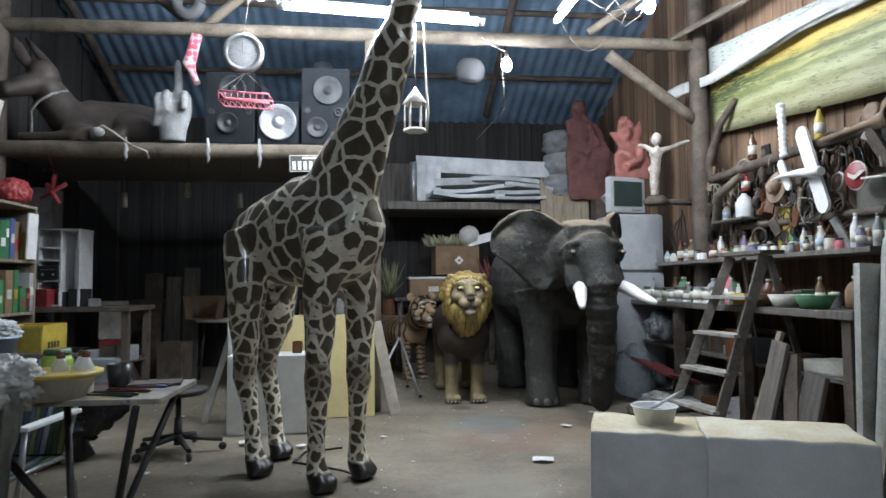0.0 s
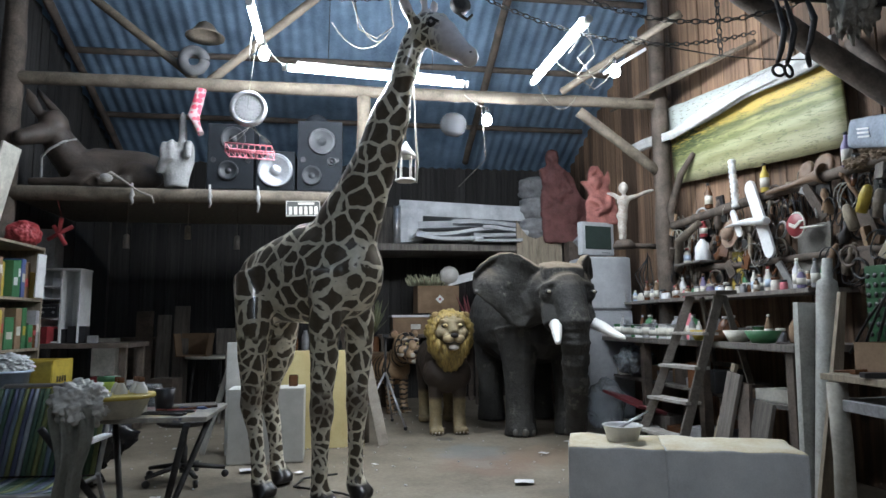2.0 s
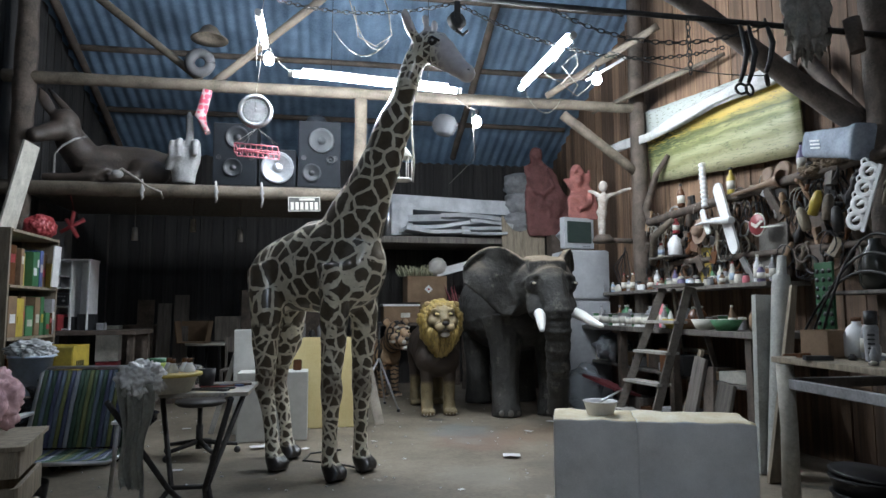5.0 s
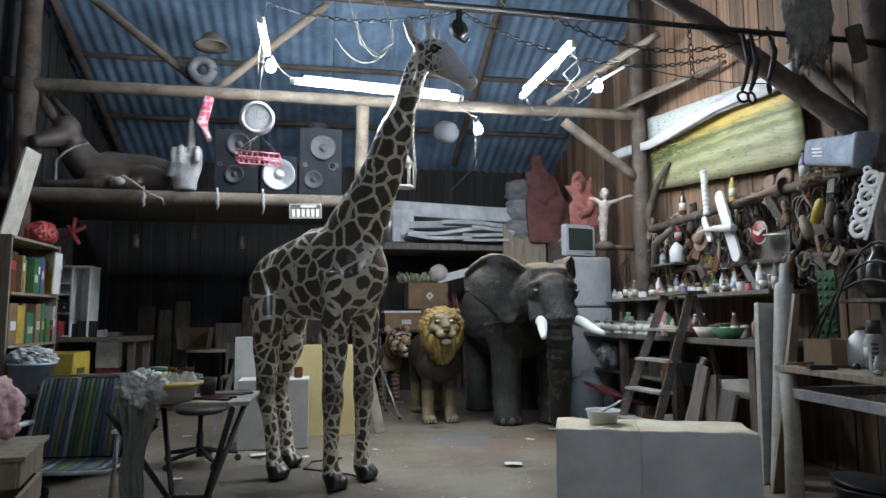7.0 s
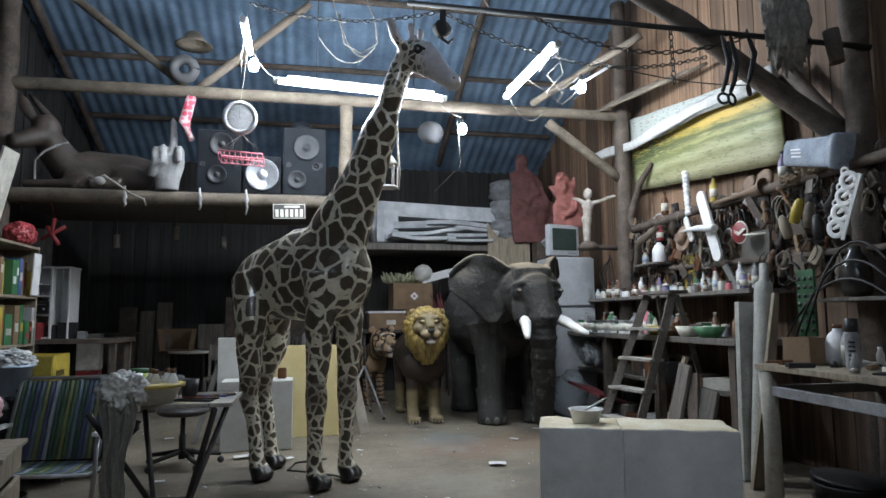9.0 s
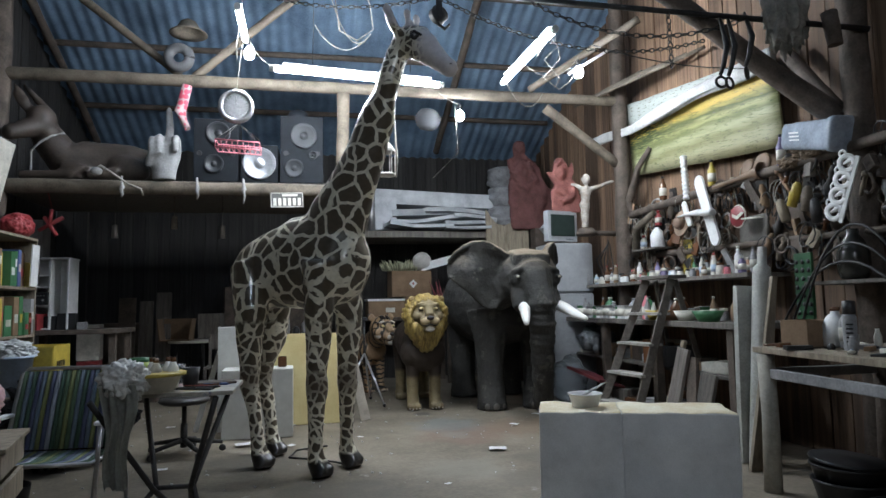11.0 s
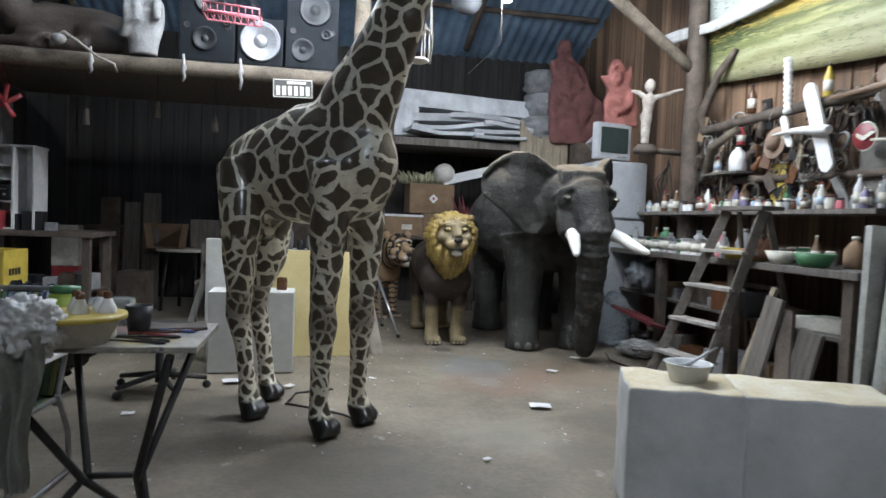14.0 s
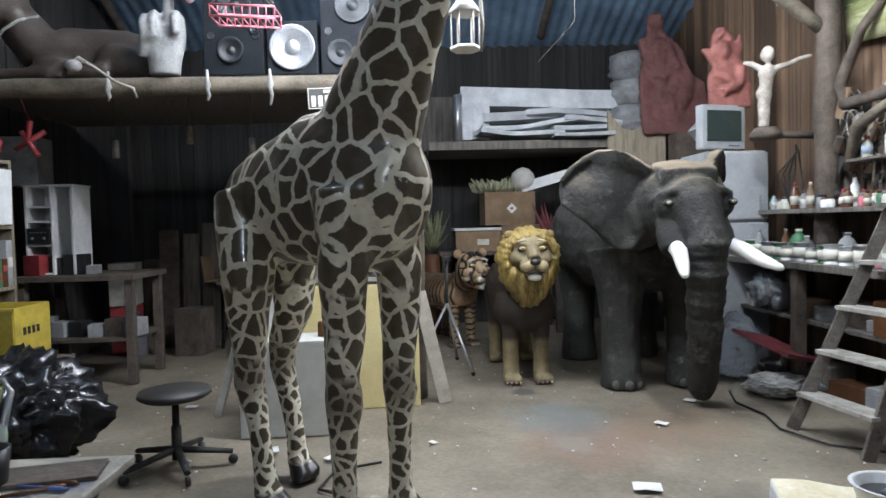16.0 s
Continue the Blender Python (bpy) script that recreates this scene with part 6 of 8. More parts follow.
# fridge and television
h = hub("fridge", T(3.12, 7.5, 0), "pale grey fridge standing against the wall", "fridge")
part("body", box(B(), (0, 0, 0.99), (0.56, 0.56, 1.9), bevel=0.03), FRIDGE, h)
part("upper_door", box(B(), (0, -0.30, 1.62), (0.55, 0.04, 0.6), bevel=0.015), FRIDGE, h)
part("lower_door", box(B(), (0, -0.30, 0.68), (0.55, 0.04, 1.22), bevel=0.015), FRIDGE, h)
for z in (1.45, 1.1):
    part("handle", box(B(), (0.2, -0.335, z), (0.025, 0.03, 0.16), bevel=0.006), STEEL, h)
for x in (-0.22, 0.22):
    part("foot", turned(B(), [(0.02, 0), (0.025, 0.045)], (x, -0.2, 0), 10), BLACK, h)
h = hub("television", T(3.04, 7.35, 1.965, 14), "old silver tube television standing on the fridge", "television")
part("case", box(B(), (0, 0.0, 0.2), (0.46, 0.1, 0.40), bevel=0.015), FRIDGE, h)
bm = B()
pipe(bm, [(0, 0.05, 0.2, 0.21, 0.18), (0, 0.3, 0.2, 0.13, 0.12)], 4, smooth=False)
part("rear_case", bm, FRIDGE, h)
part("screen", box(B(), (0, -0.05, 0.21), (0.37, 0.02, 0.28), bevel=0.008), SCREEN, h, "dark glossy screen")
for i in range(4):
    part("button", box(B(), (0.06 + 0.03 * i, -0.053, 0.03), (0.014, 0.008, 0.01)), BLACK, h)

# tripod in front of the tiger
h = hub("tripod", T(0.5, 7.5, 0), "black camera tripod standing before the tiger", "tripod")
part("column", pipe(B(), [(0, 0, 0.45, 0.014), (0, 0, 1.0, 0.014)], 8), IRON, h)
part("head_plate", box(B(), (0, 0, 1.02), (0.07, 0.09, 0.04), bevel=0.006), BLACK, h)
for x, y in ((0.2, -0.38), (-0.3, -0.1), (0.1, 0.3)):
    leg = part("leg", pipe(B(), [(0, 0, 0.6, 0.014), (x * 0.6, y * 0.6, 0.26, 0.013), (x, y, 0.03, 0.01)], 8), STEEL, h)
    part("rubber_foot", blob(B(), (x, y, 0.02), (0.02, 0.02, 0.02)), BLACK, leg)

# ---- east wall: painting, shelves, tools ----
def landscape():
    m = bpy.data.materials.new("landscape_painting")
    m.use_nodes = True
    nt = m.node_tree
    b = nt.nodes["Principled BSDF"]
    b.inputs["Roughness"].default_value = 0.6
    tc = nt.nodes.new("ShaderNodeTexCoord")
    sep = nt.nodes.new("ShaderNodeSeparateXYZ")
    nt.links.new(tc.outputs["UV"], sep.inputs[0])
    no = nt.nodes.new("ShaderNodeTexNoise")
    no.inputs["Scale"].default_value = 3.2
    no.inputs["Detail"].default_value = 8
    mp = nt.nodes.new("ShaderNodeMapping")
    mp.inputs["Scale"].default_value = (2.2, 5, 1)
    nt.links.new(tc.outputs["UV"], mp.inputs[0])
    nt.links.new(mp.outputs[0], no.inputs["Vector"])
    def calc(op, a, c):
        n = nt.nodes.new("ShaderNodeMath")
        n.operation = op
        for k, v in enumerate((a, c)):
            if isinstance(v, float):
                n.inputs[k].default_value = v
            else:
                nt.links.new(v, n.inputs[k])
        return n.outputs[0]

    def span(v, lo, hi):
        n = nt.nodes.new("ShaderNodeMapRange")
        n.inputs[1].default_value, n.inputs[2].default_value = lo, hi
        nt.links.new(v, n.inputs[0])
        return n.outputs[0]

    def over(fac, base, colour):
        n = nt.nodes.new("ShaderNodeMix")
        n.data_type = "RGBA"
        nt.links.new(fac, n.inputs[0])
        nt.links.new(base, n.inputs[6])
        n.inputs[7].default_value = (*colour, 1)
        return n.outputs[2]

    # height under the slanting skyline, broken by brush strokes
    line = calc("ADD", calc("MULTIPLY", calc("POWER", sep.outputs["X"], 0.5), 0.27), -0.36)
    hill = calc("SUBTRACT", sep.outputs["Y"], line)
    hill = calc("ADD", hill, calc("MULTIPLY", calc("SUBTRACT", no.outputs[0], 0.5), 0.16))
    rp = nt.nodes.new("ShaderNodeValToRGB")
    el = rp.color_ramp.elements
    for pos, c in ((0.12, (0.18, 0.16, 0.085)), (0.30, (0.30, 0.29, 0.17)), (0.40, (0.19, 0.19, 0.085)), (0.50, (0.33, 0.33, 0.19)), (0.58, (0.14, 0.155, 0.055)), (0.64, (0.30, 0.30, 0.13)), (0.70, (0.075, 0.085, 0.025)), (0.75, (0.26, 0.23, 0.055)), (0.80, (0.46, 0.32, 0.06)), (0.93, (0.52, 0.42, 0.11)), (0.97, (0.36, 0.39, 0.36))):
        e = el.new(pos)
        e.color = (*c, 1)
    el.remove(el[0])
    el.remove(el[-1])
    nt.links.new(hill, rp.inputs[0])
    clump = nt.nodes.new("ShaderNodeTexNoise")
    clump.inputs["Scale"].default_value = 11
    clump.inputs["Detail"].default_value = 6
    nt.links.new(mp.outputs[0], clump.inputs["Vector"])
    trees = calc("MULTIPLY", span(clump.outputs[0], 0.40, 0.52), span(sep.outputs["X"], 0.50, 0.22))
    trees = calc("MULTIPLY", trees, calc("MULTIPLY", span(hill, 0.58, 0.66), span(hill, 0.95, 0.88)))
    col = over(trees, rp.outputs[0], (0.035, 0.055, 0.018))
    edge = calc("ABSOLUTE", calc("SUBTRACT", no.outputs[0], 0.47), 0.0)
    edge = calc("MULTIPLY", span(edge, 0.014, 0.004), span(hill, 0.86, 0.80))
    col = over(calc("MULTIPLY", edge, 0.7), col, (0.07, 0.09, 0.03))
    # flaked spots, thickest along the top strip and the lower edge
    fl = nt.nodes.new("ShaderNodeTexNoise")
    fl.inputs["Scale"].default_value = 14
    fl.inputs["Detail"].default_value = 5
    nt.links.new(mp.outputs[0], fl.inputs["Vector"])
    worn = calc("ADD", calc("MULTIPLY", span(hill, 0.95, 1.02), 0.05), calc("MULTIPLY", span(hill, 0.35, 0.2), 0.05))
    col = over(span(calc("ADD", fl.outputs[0], worn), 0.63, 0.68), col, (0.13, 0.12, 0.085))
    nt.links.new(col, b.inputs["Base Color"])
    return m


bm = B()
uv = bm.loops.layers.uv.new("uv")
NY, NZ = 14, 8
TL, TR, BL, BR = Vector((3.60, 6.48, 3.53)), Vector((3.60, 3.95, 3.20)), Vector((3.64, 6.45, 2.66)), Vector((3.64, 3.94, 2.41))
grid = [[bm.verts.new(BL.lerp(BR, i / NY).lerp(TL.lerp(TR, i / NY), j / NZ) + Vector((0.012 * noise.noise(Vector((i * 0.5, j * 0.6, 1))), 0, 0.012 * noise.noise(Vector((i * 0.7, j, 5)))))) for i in range(NY + 1)] for j in range(NZ + 1)]
for j in range(NZ):
    for i in range(NY):
        f = bm.faces.new((grid[j][i], grid[j + 1][i], grid[j + 1][i + 1], grid[j][i + 1]))
        f.smooth = True
        for lp, (a, c) in zip(f.loops, ((i, j), (i, j + 1), (i + 1, j + 1), (i + 1, j))):
            lp[uv].uv = (a / NY, c / NZ)
painting = thing("landscape_painting", bm, landscape(), "faded unframed landscape painting of green fields on the wall", "painting")
sol = painting.modifiers.new("board", "SOLIDIFY")
sol.thickness = 0.02

# rolled cloth across the painting: a long twisted fold
CLOTH = surf("off_white_cloth", (0.32, 0.32, 0.31), (0.54, 0.54, 0.53), 9, 0.9, 0, 0.3)
bm = B()
KNOTS = [Vector((3.46, 7.15, 3.25)), Vector((3.50, 6.21, 3.155)), Vector((3.50, 4.94, 3.17)), Vector((3.52, 3.88, 3.14))]
rows = []
for i in range(61):
    t = i / 60 * 3
    k = min(2, int(t))
    p = KNOTS[k].lerp(KNOTS[k + 1], t - k)
    half = 0.042 + 0.012 * t + 0.008 * math.sin(t * 5)
    row = []
    for j in range(20):
        a = 2 * math.pi * j / 20
        fold = 1 + 0.22 * math.sin(3 * a + 2.1 * t) + 0.16 * math.sin(7 * a - 3.3 * t)
        row.append(bm.verts.new((p.x + 0.026 * fold * math.cos(a), p.y, p.z + half * fold * math.sin(a))))
    rows.append(row)
for r0, r1 in zip(rows, rows[1:]):
    for j in range(20):
        f = bm.faces.new((r0[j], r0[(j + 1) % 20], r1[(j + 1) % 20], r1[j]))
        f.smooth = True
bm.faces.new(rows[0])
bm.faces.new(rows[-1])
bmesh.ops.recalc_face_normals(bm, faces=bm.faces[:])
thing("rolled_cloth", bm, CLOTH, "off-white rolled cloth hung across the painting", "cloth")

h = hub("wall_shelf", T(3.5, 5.7, 1.38), "dusty plank shelf lined with bottles", "shelf")
part("board", box(B(), (0, 0, 0), (0.4, 3.3, 0.035), bevel=0.005), GREY_PLANK, h)
for y in (-1.5, 0, 1.5):
    part("bracket", box(B(), (0.1, y, -0.1), (0.03, 0.03, 0.2)), DARK_LOG, h)
h = hub("counter", T(3.36, 5.6, 0), "dark work counter with a rough plank top", "counter")
part("top", box(B(), (0, 0, 0.975), (0.7, 3.5, 0.05), bevel=0.008), GREY_PLANK, h)
part("lower_shelf", box(B(), (0.05, 0, 0.55), (0.55, 3.3, 0.03), bevel=0.004), GREY_PLANK, h)
for y in (-1.65, -0.5, 0.6, 1.65):
    part("leg", box(B(), (-0.28, y, 0.475), (0.08, 0.08, 0.95), bevel=0.008), DARK_LOG, h)


def bottle(kind, at, body, cap, label, group):
    h = hub("bottle" if kind != "can" else "paint_can", at, label, "bottle" if kind != "can" else "can", group)
    prof = {
        "round": [(0.0, 0), (0.034, 0.0), (0.036, 0.01), (0.036, 0.10), (0.02, 0.125), (0.016, 0.135)],
        "tall": [(0.0, 0), (0.034, 0), (0.036, 0.012), (0.036, 0.15), (0.014, 0.20), (0.013, 0.225)],
        "jar": [(0.0, 0), (0.04, 0), (0.043, 0.008), (0.043, 0.075), (0.034, 0.088), (0.034, 0.093)],
        "can": [(0.0, 0), (0.055, 0), (0.058, 0.006), (0.054, 0.01), (0.054, 0.125), (0.058, 0.13), (0.058, 0.136)],
        "jug": [(0.0, 0), (0.07, 0), (0.075, 0.015), (0.075, 0.13), (0.05, 0.18), (0.025, 0.20), (0.025, 0.215)],
    }[kind]
    part("body", turned(B(), prof, seg=14), body, h)
    top = prof[-1]
    part("cap" if kind != "can" else "lid", turned(B(), [(top[0] * 1.12, top[1]), (top[0] * 1.12, top[1] + (0.022 if kind != "can" else 0.005)), (0, top[1] + (0.024 if kind != "can" else 0.005))], seg=14), cap, h)
    if kind in ("round", "tall", "can"):
        r = prof[2][0] + 0.0015
        z0, z1 = (0.03, 0.085) if kind == "round" else (0.04, 0.12) if kind == "tall" else (0.03, 0.105)
        part("label_band", turned(B(), [(r, z0), (r, z1)], seg=14), CREAM if body is not CREAM else PALE_BLUE, h)
    return h


rng = random.Random(21)
BODIES = [CREAM, GREY_CLAY, PURPLE, BROWN, BROWN, PALE_BLUE, GREY_CLAY, ORANGE, CREAM, PINK, GREEN, CARD, WHITE]
NAMES = {WHITE: "white", CREAM: "cream", PINK: "pink", PURPLE: "purple", GREEN: "green", RED: "red", BROWN: "brown", PALE_BLUE: "pale blue", BLUE: "blue", GREY_CLAY: "grey", ORANGE: "orange", YELLOW: "yellow", STEEL: "steel", CARD: "tan"}
for row, (x, y0, y1, z, kinds, k0) in enumerate((
    (3.42, 4.12, 7.2, 1.4, ("round", "tall", "jar", "jar", "round"), 0.84),
    (3.56, 4.2, 7.2, 1.4, ("tall", "round", "jar"), 0.95),
    (3.12, 5.3, 7.1, 1.0, ("can", "can", "tall", "can"), 0.92),
    (3.35, 4.1, 7.0, 1.0, ("jug", "can", "jar", "tall"), 0.9),
)):
    y = y0
    while y < y1:
        kd = rng.choice(kinds)
        b_, c_ = rng.choice(BODIES), rng.choice([CREAM, BLACK, BROWN, CREAM, GREY_CLAY, RED, GREY_CLAY, BLACK])
        if kd == "can":
            b_ = rng.choice([STEEL, STEEL, GREEN, WHITE, CREAM])
            c_ = STEEL
        k = k0 * rng.uniform(0.8, 1.15)
        m = T(x + rng.uniform(-0.03, 0.03), y, z, rng.uniform(0, 360)) @ Matrix.Diagonal((k, k, k, 1))
        bottle(kd, m, b_, c_, f"{NAMES[b_]} {'paint can' if kd == 'can' else 'plastic paint bottle'} standing in a crowded row", "bottles on the wall shelves")
        y += k * {"round": 0.085, "tall": 0.085, "jar": 0.1, "can": 0.13, "jug": 0.17}[kd] + rng.uniform(0.0, 0.05)

# bowls on the counter and clutter below
for i, (y, r, mt, lab) in enumerate(((4.9, 0.12, ORANGE, "clay bowl"), (4.62, 0.11, CREAM, "cream bowl"), (4.3, 0.13, GREEN, "green bowl"), (5.15, 0.1, YELLOW, "yellow tub"))):
    bm = turned(B(), [(0, 0), (r * 0.6, 0), (r, 0.09), (r * 0.94, 0.09), (r * 0.55, 0.012), (0, 0.012)], seg=20)
    thing("bowl", bm, mt, lab + " standing on the work counter", "bowl", "bowls on the counter", at=T(3.1, y, 1.0))
rng = random.Random(31)
for i in range(34):
    w, d_, hh = rng.uniform(0.08, 0.32), rng.uniform(0.12, 0.3), rng.uniform(0.06, 0.26)
    z = 0.566 if i % 2 else 0.0
    mt = rng.choice([GREY_PLANK, GREY_PLANK, DARK_LOG, BLACK, GREY_CLAY, CARD, CREAM, BROWN, DARK_LOG])
    thing("stored_box", box(B(), (0, 0, hh / 2), (d_, w, hh), bevel=0.012), mt, "dusty box or offcut stored under the counter", "box", "clutter under the counter", at=T(3.3 + rng.uniform(-0.08, 0.1), 4.0 + i * 0.092, z, rng.uniform(-25, 25)))
bag("clear_bag", (3.2, 6.7, 0.566), (0.2, 0.22, 0.16), FILM, "cloudy plastic bag stuffed under the counter", 4.4, folds=0.3)
panel("dark_red_board", (3.0, 6.35, 0.34), (0.4, 0.55, 0.03), (12, 14, 20), tone("maroon_board", (0.14, 0.03, 0.035), 0.5), "maroon board lying tilted under the counter", "board")
for i, (y, x, rx, hh, w, mt) in enumerate(((4.55, 2.92, 7, 0.78, 0.17, GREY_PLANK), (4.35, 2.95, -12, 0.7, 0.14, DARK_LOG), (4.7, 2.98, 14, 0.85, 0.05, PALE_WOOD), (4.2, 2.95, 6, 0.6, 0.2, GREY_PLANK))):
    panel("leaning_plank", (x, y, hh / 2), (0.03, w, hh), (rx, 10, 0), mt, "short plank leaning against the counter", "plank", "planks leaning on the counter")

# step ladder
h = hub("step_ladder", T(0, 0, 0), "old paint-stained wooden step ladder standing open", "ladder")
LAD = surf("stained_ladder_wood", (0.045, 0.038, 0.032), (0.17, 0.15, 0.13), 7, 0.8, 0, 0.4, spots=(0.45, 0.44, 0.42), spot_scale=14, spot_cut=0.66)
LAD_STEP = surf("paint_splashed_step", (0.16, 0.145, 0.125), (0.42, 0.40, 0.37), 8, 0.8, 0, 0.3)
fl, fr, tl, tr = Vector((2.58, 5.44, 0)), Vector((2.66, 4.86, 0)), Vector((3.02, 5.16, 1.38)), Vector((3.06, 4.78, 1.38))


def strut(a, b, w, t):
    a, b = Vector(a), Vector(b)
    d = b - a
    m = Matrix.Translation((a + b) / 2) @ d.to_track_quat("Z", "Y").to_matrix().to_4x4()
    bm = B()
    r = bmesh.ops.create_cube(bm, size=1, matrix=m @ Matrix.Diagonal((w, t, d.length, 1)))
    bmesh.ops.bevel(bm, geom=bm.edges[:], offset=0.004, segments=1, affect="EDGES")
    return bm


for a, b in ((fl, tl), (fr, tr)):
    part("rail", strut(a, b, 0.03, 0.075), LAD, h)
for k in (0.17, 0.37, 0.57, 0.77):
    a, b = fl.lerp(tl, k), fr.lerp(tr, k)
    bm = box(B(), (0, 0, 0), (0.15, (b - a).length + 0.02, 0.025), bevel=0.004)
    part("step", bm, LAD_STEP, h, at=Matrix.Translation((a + b) / 2) @ pose(0, 0, 0, 0, 0, 8))
bm = box(B(), (3.05, 4.95, 1.395), (0.2, 0.5, 0.03), (0, 0, 6), bevel=0.005)
part("top_step", bm, LAD, h)
for a, b in (((3.42, 5.3, 0), (3.1, 5.12, 1.37)), ((3.46, 4.75, 0), (3.12, 4.82, 1.37))):
    part("rear_leg", strut(a, b, 0.025, 0.05), LAD, h)
for z in (0.35, 0.8):
    k = z / 1.37
    part("brace", strut(Vector((3.42, 5.3, 0)).lerp(Vector((3.1, 5.12, 1.37)), k), Vector((3.46, 4.75, 0)).lerp(Vector((3.12, 4.82, 1.37)), k), 0.02, 0.04), LAD, h)

def on_wall(pts, thick, x, bm=None):
    """A cut-out lying flat on the east wall, from (y, z) corners."""
    return outline(bm or B(), [(-y, z) for y, z in pts], thick, Matrix.Translation((x, 0, 0)) @ pose(0, 0, 0, 0, 0, -90))


def blade(y0, z0, y1, z1, w, x, thick, n=7):
    """A round-ended blade between two points of the wall."""
    a, b = Vector((y0, z0)), Vector((y1, z1))
    d = (b - a).normalized()
    q = Vector((-d.y, d.x)) * w / 2
    pts = []
    for c, sgn in ((b - d * w / 2, 1), (a + d * w / 2, -1)):
        for k in range(n):
            t = math.pi * k / (n - 1)
            p = c + q * sgn * math.cos(t) + d * sgn * (w / 2) * math.sin(t)
            pts.append((p.x, p.y))
    return on_wall(pts, thick, x)


# white model aeroplane, turned baluster, emblem, metal panel
h = hub("model_aeroplane", T(0, 0, 0), "white wooden model aeroplane hung on the wall", "model")
part("wing", blade(4.86, 2.34, 4.61, 1.67, 0.125, 3.43, 0.022), WHITE, h)
part("fuselage", pipe(B(), [(3.40, 5.19, 1.995, 0.006), (3.39, 5.0, 2.0, 0.022, 0.018), (3.38, 4.80, 1.985, 0.042, 0.032), (3.37, 4.58, 1.96, 0.046, 0.036), (3.37, 4.56, 1.958, 0.03, 0.025)], 10), WHITE, h)
part("tailplane", blade(5.12, 2.14, 5.01, 1.89, 0.07, 3.43, 0.014), WHITE, h)
h = hub("baluster", T(3.46, 5.10, 2.16) @ pose(0, 0, 0, -4, 0, 0), "white turned wooden baluster on the wall rail", "baluster")
prof = [(0.0, 0), (0.036, 0), (0.038, 0.03)]
for k in range(9):
    prof += [(0.026, 0.04 + 0.045 * k), (0.034, 0.055 + 0.045 * k), (0.036, 0.07 + 0.045 * k), (0.026, 0.08 + 0.045 * k)]
prof += [(0.02, 0.44), (0.0, 0.45)]
part("turning", turned(B(), prof, seg=16), WHITE, h)
h = hub("round_sign", T(3.46, 4.34, 1.89), "red round emblem with pale wings hung on the wall", "sign")
part("disc", turned(B(), [(0, -0.008), (0.088, -0.008), (0.094, 0), (0.088, 0.008), (0, 0.008)], seg=26), tone("emblem_red", (0.20, 0.03, 0.035), 0.4), h, at=pose(0, 0, 0, 90, 0, -80))
part("rim", pipe(B(), [(0, 0.094 * math.cos(a), 0.094 * math.sin(a), 0.007) for a in (2 * math.pi * q / 24 for q in range(25))], 6, up=(1, 0, 0)), CREAM, h)
bm = outline(B(), [(-0.10, 0.02), (0.0, -0.03), (0.10, 0.02), (0.06, 0.028), (0.0, 0.0), (-0.06, 0.028)], 0.006, Matrix.Translation((-0.016, 0, 0)) @ pose(0, 0, 0, 0, 0, -90))
part("wings", bm, CREAM, h)
part("name_strip", pipe(B(), [(-0.012, -0.06, -0.03, 0.009), (-0.012, -0.33, -0.05, 0.008)], 6), CREAM, h)
panel("mirror_panel", (3.60, 4.34, 1.69), (0.02, 0.36, 0.42), (0, 4, 0), tone("dull_metal", (0.17, 0.16, 0.145), 0.4, 0.4, spread=0.4, scale=4), "dull stained metal panel hung on the wall", "panel")
panel("yellow_board", (3.56, 5.28, 1.62), (0.02, 0.16, 0.34), (0, 3, 0), tone("worn_yellow_board", (0.30, 0.22, 0.035), 0.6, spread=0.4), "worn yellow board hung below the rail", "board")
h = hub("straw_hat", T(3.50, 5.27, 1.95) @ pose(0, 0, 0, 0, -80, 0), "faded straw hat hung on the wall", "hat")
part("brim", turned(B(), [(0.06, 0.0), (0.10, -0.004), (0.135, 0.006), (0.13, 0.012), (0.06, 0.008)], seg=22), tone("faded_straw", (0.27, 0.19, 0.14), 0.9), h)
part("crown", turned(B(), [(0.07, 0.0), (0.066, 0.05), (0.045, 0.075), (0, 0.08)], seg=18), tone("faded_straw_crown", (0.22, 0.15, 0.11), 0.9), h)
for k, (y, z, r) in enumerate(((4.28, 2.30, 0.075), (4.10, 2.29, 0.10))):
    thing("wooden_disc", turned(B(), [(0, 0), (r * 0.95, 0), (r, 0.012), (r * 0.9, 0.03), (r * 0.5, 0.022), (0, 0.02)], seg=22), tone("disc_brown", (0.14, 0.085, 0.05), 0.6), "turned brown wooden disc leaning on the wall rail", "disc", "discs on the rail", at=pose(3.55, y, z, 0, -80, 0))
SACK = surf("brown_sacking", (0.07, 0.05, 0.033), (0.20, 0.145, 0.095), 18, 0.95, 0, 0.7)
for k, (y, z, r) in enumerate(((3.72, 2.17, (0.11, 0.15, 0.055)), (3.46, 2.19, (0.12, 0.17, 0.065)), (3.58, 2.26, (0.10, 0.14, 0.05)))):
    bag("folded_sack", (3.54, y, z), r, SACK, "brown folded sack lying on the wall rail", 3.3 + k, "sack", 0.3)
log("wall_log", [(3.52, 2.6, 2.22, 0.04), (3.5, 6.3, 2.18, 0.045)], DARK_LOG, "dark log rail fixed along the plank wall", "rail")
log("wall_log", [(3.55, 2.9, 1.62, 0.025), (3.55, 6.0, 1.68, 0.03)], DARK_LOG, "dark log rail fixed along the plank wall", "rail")
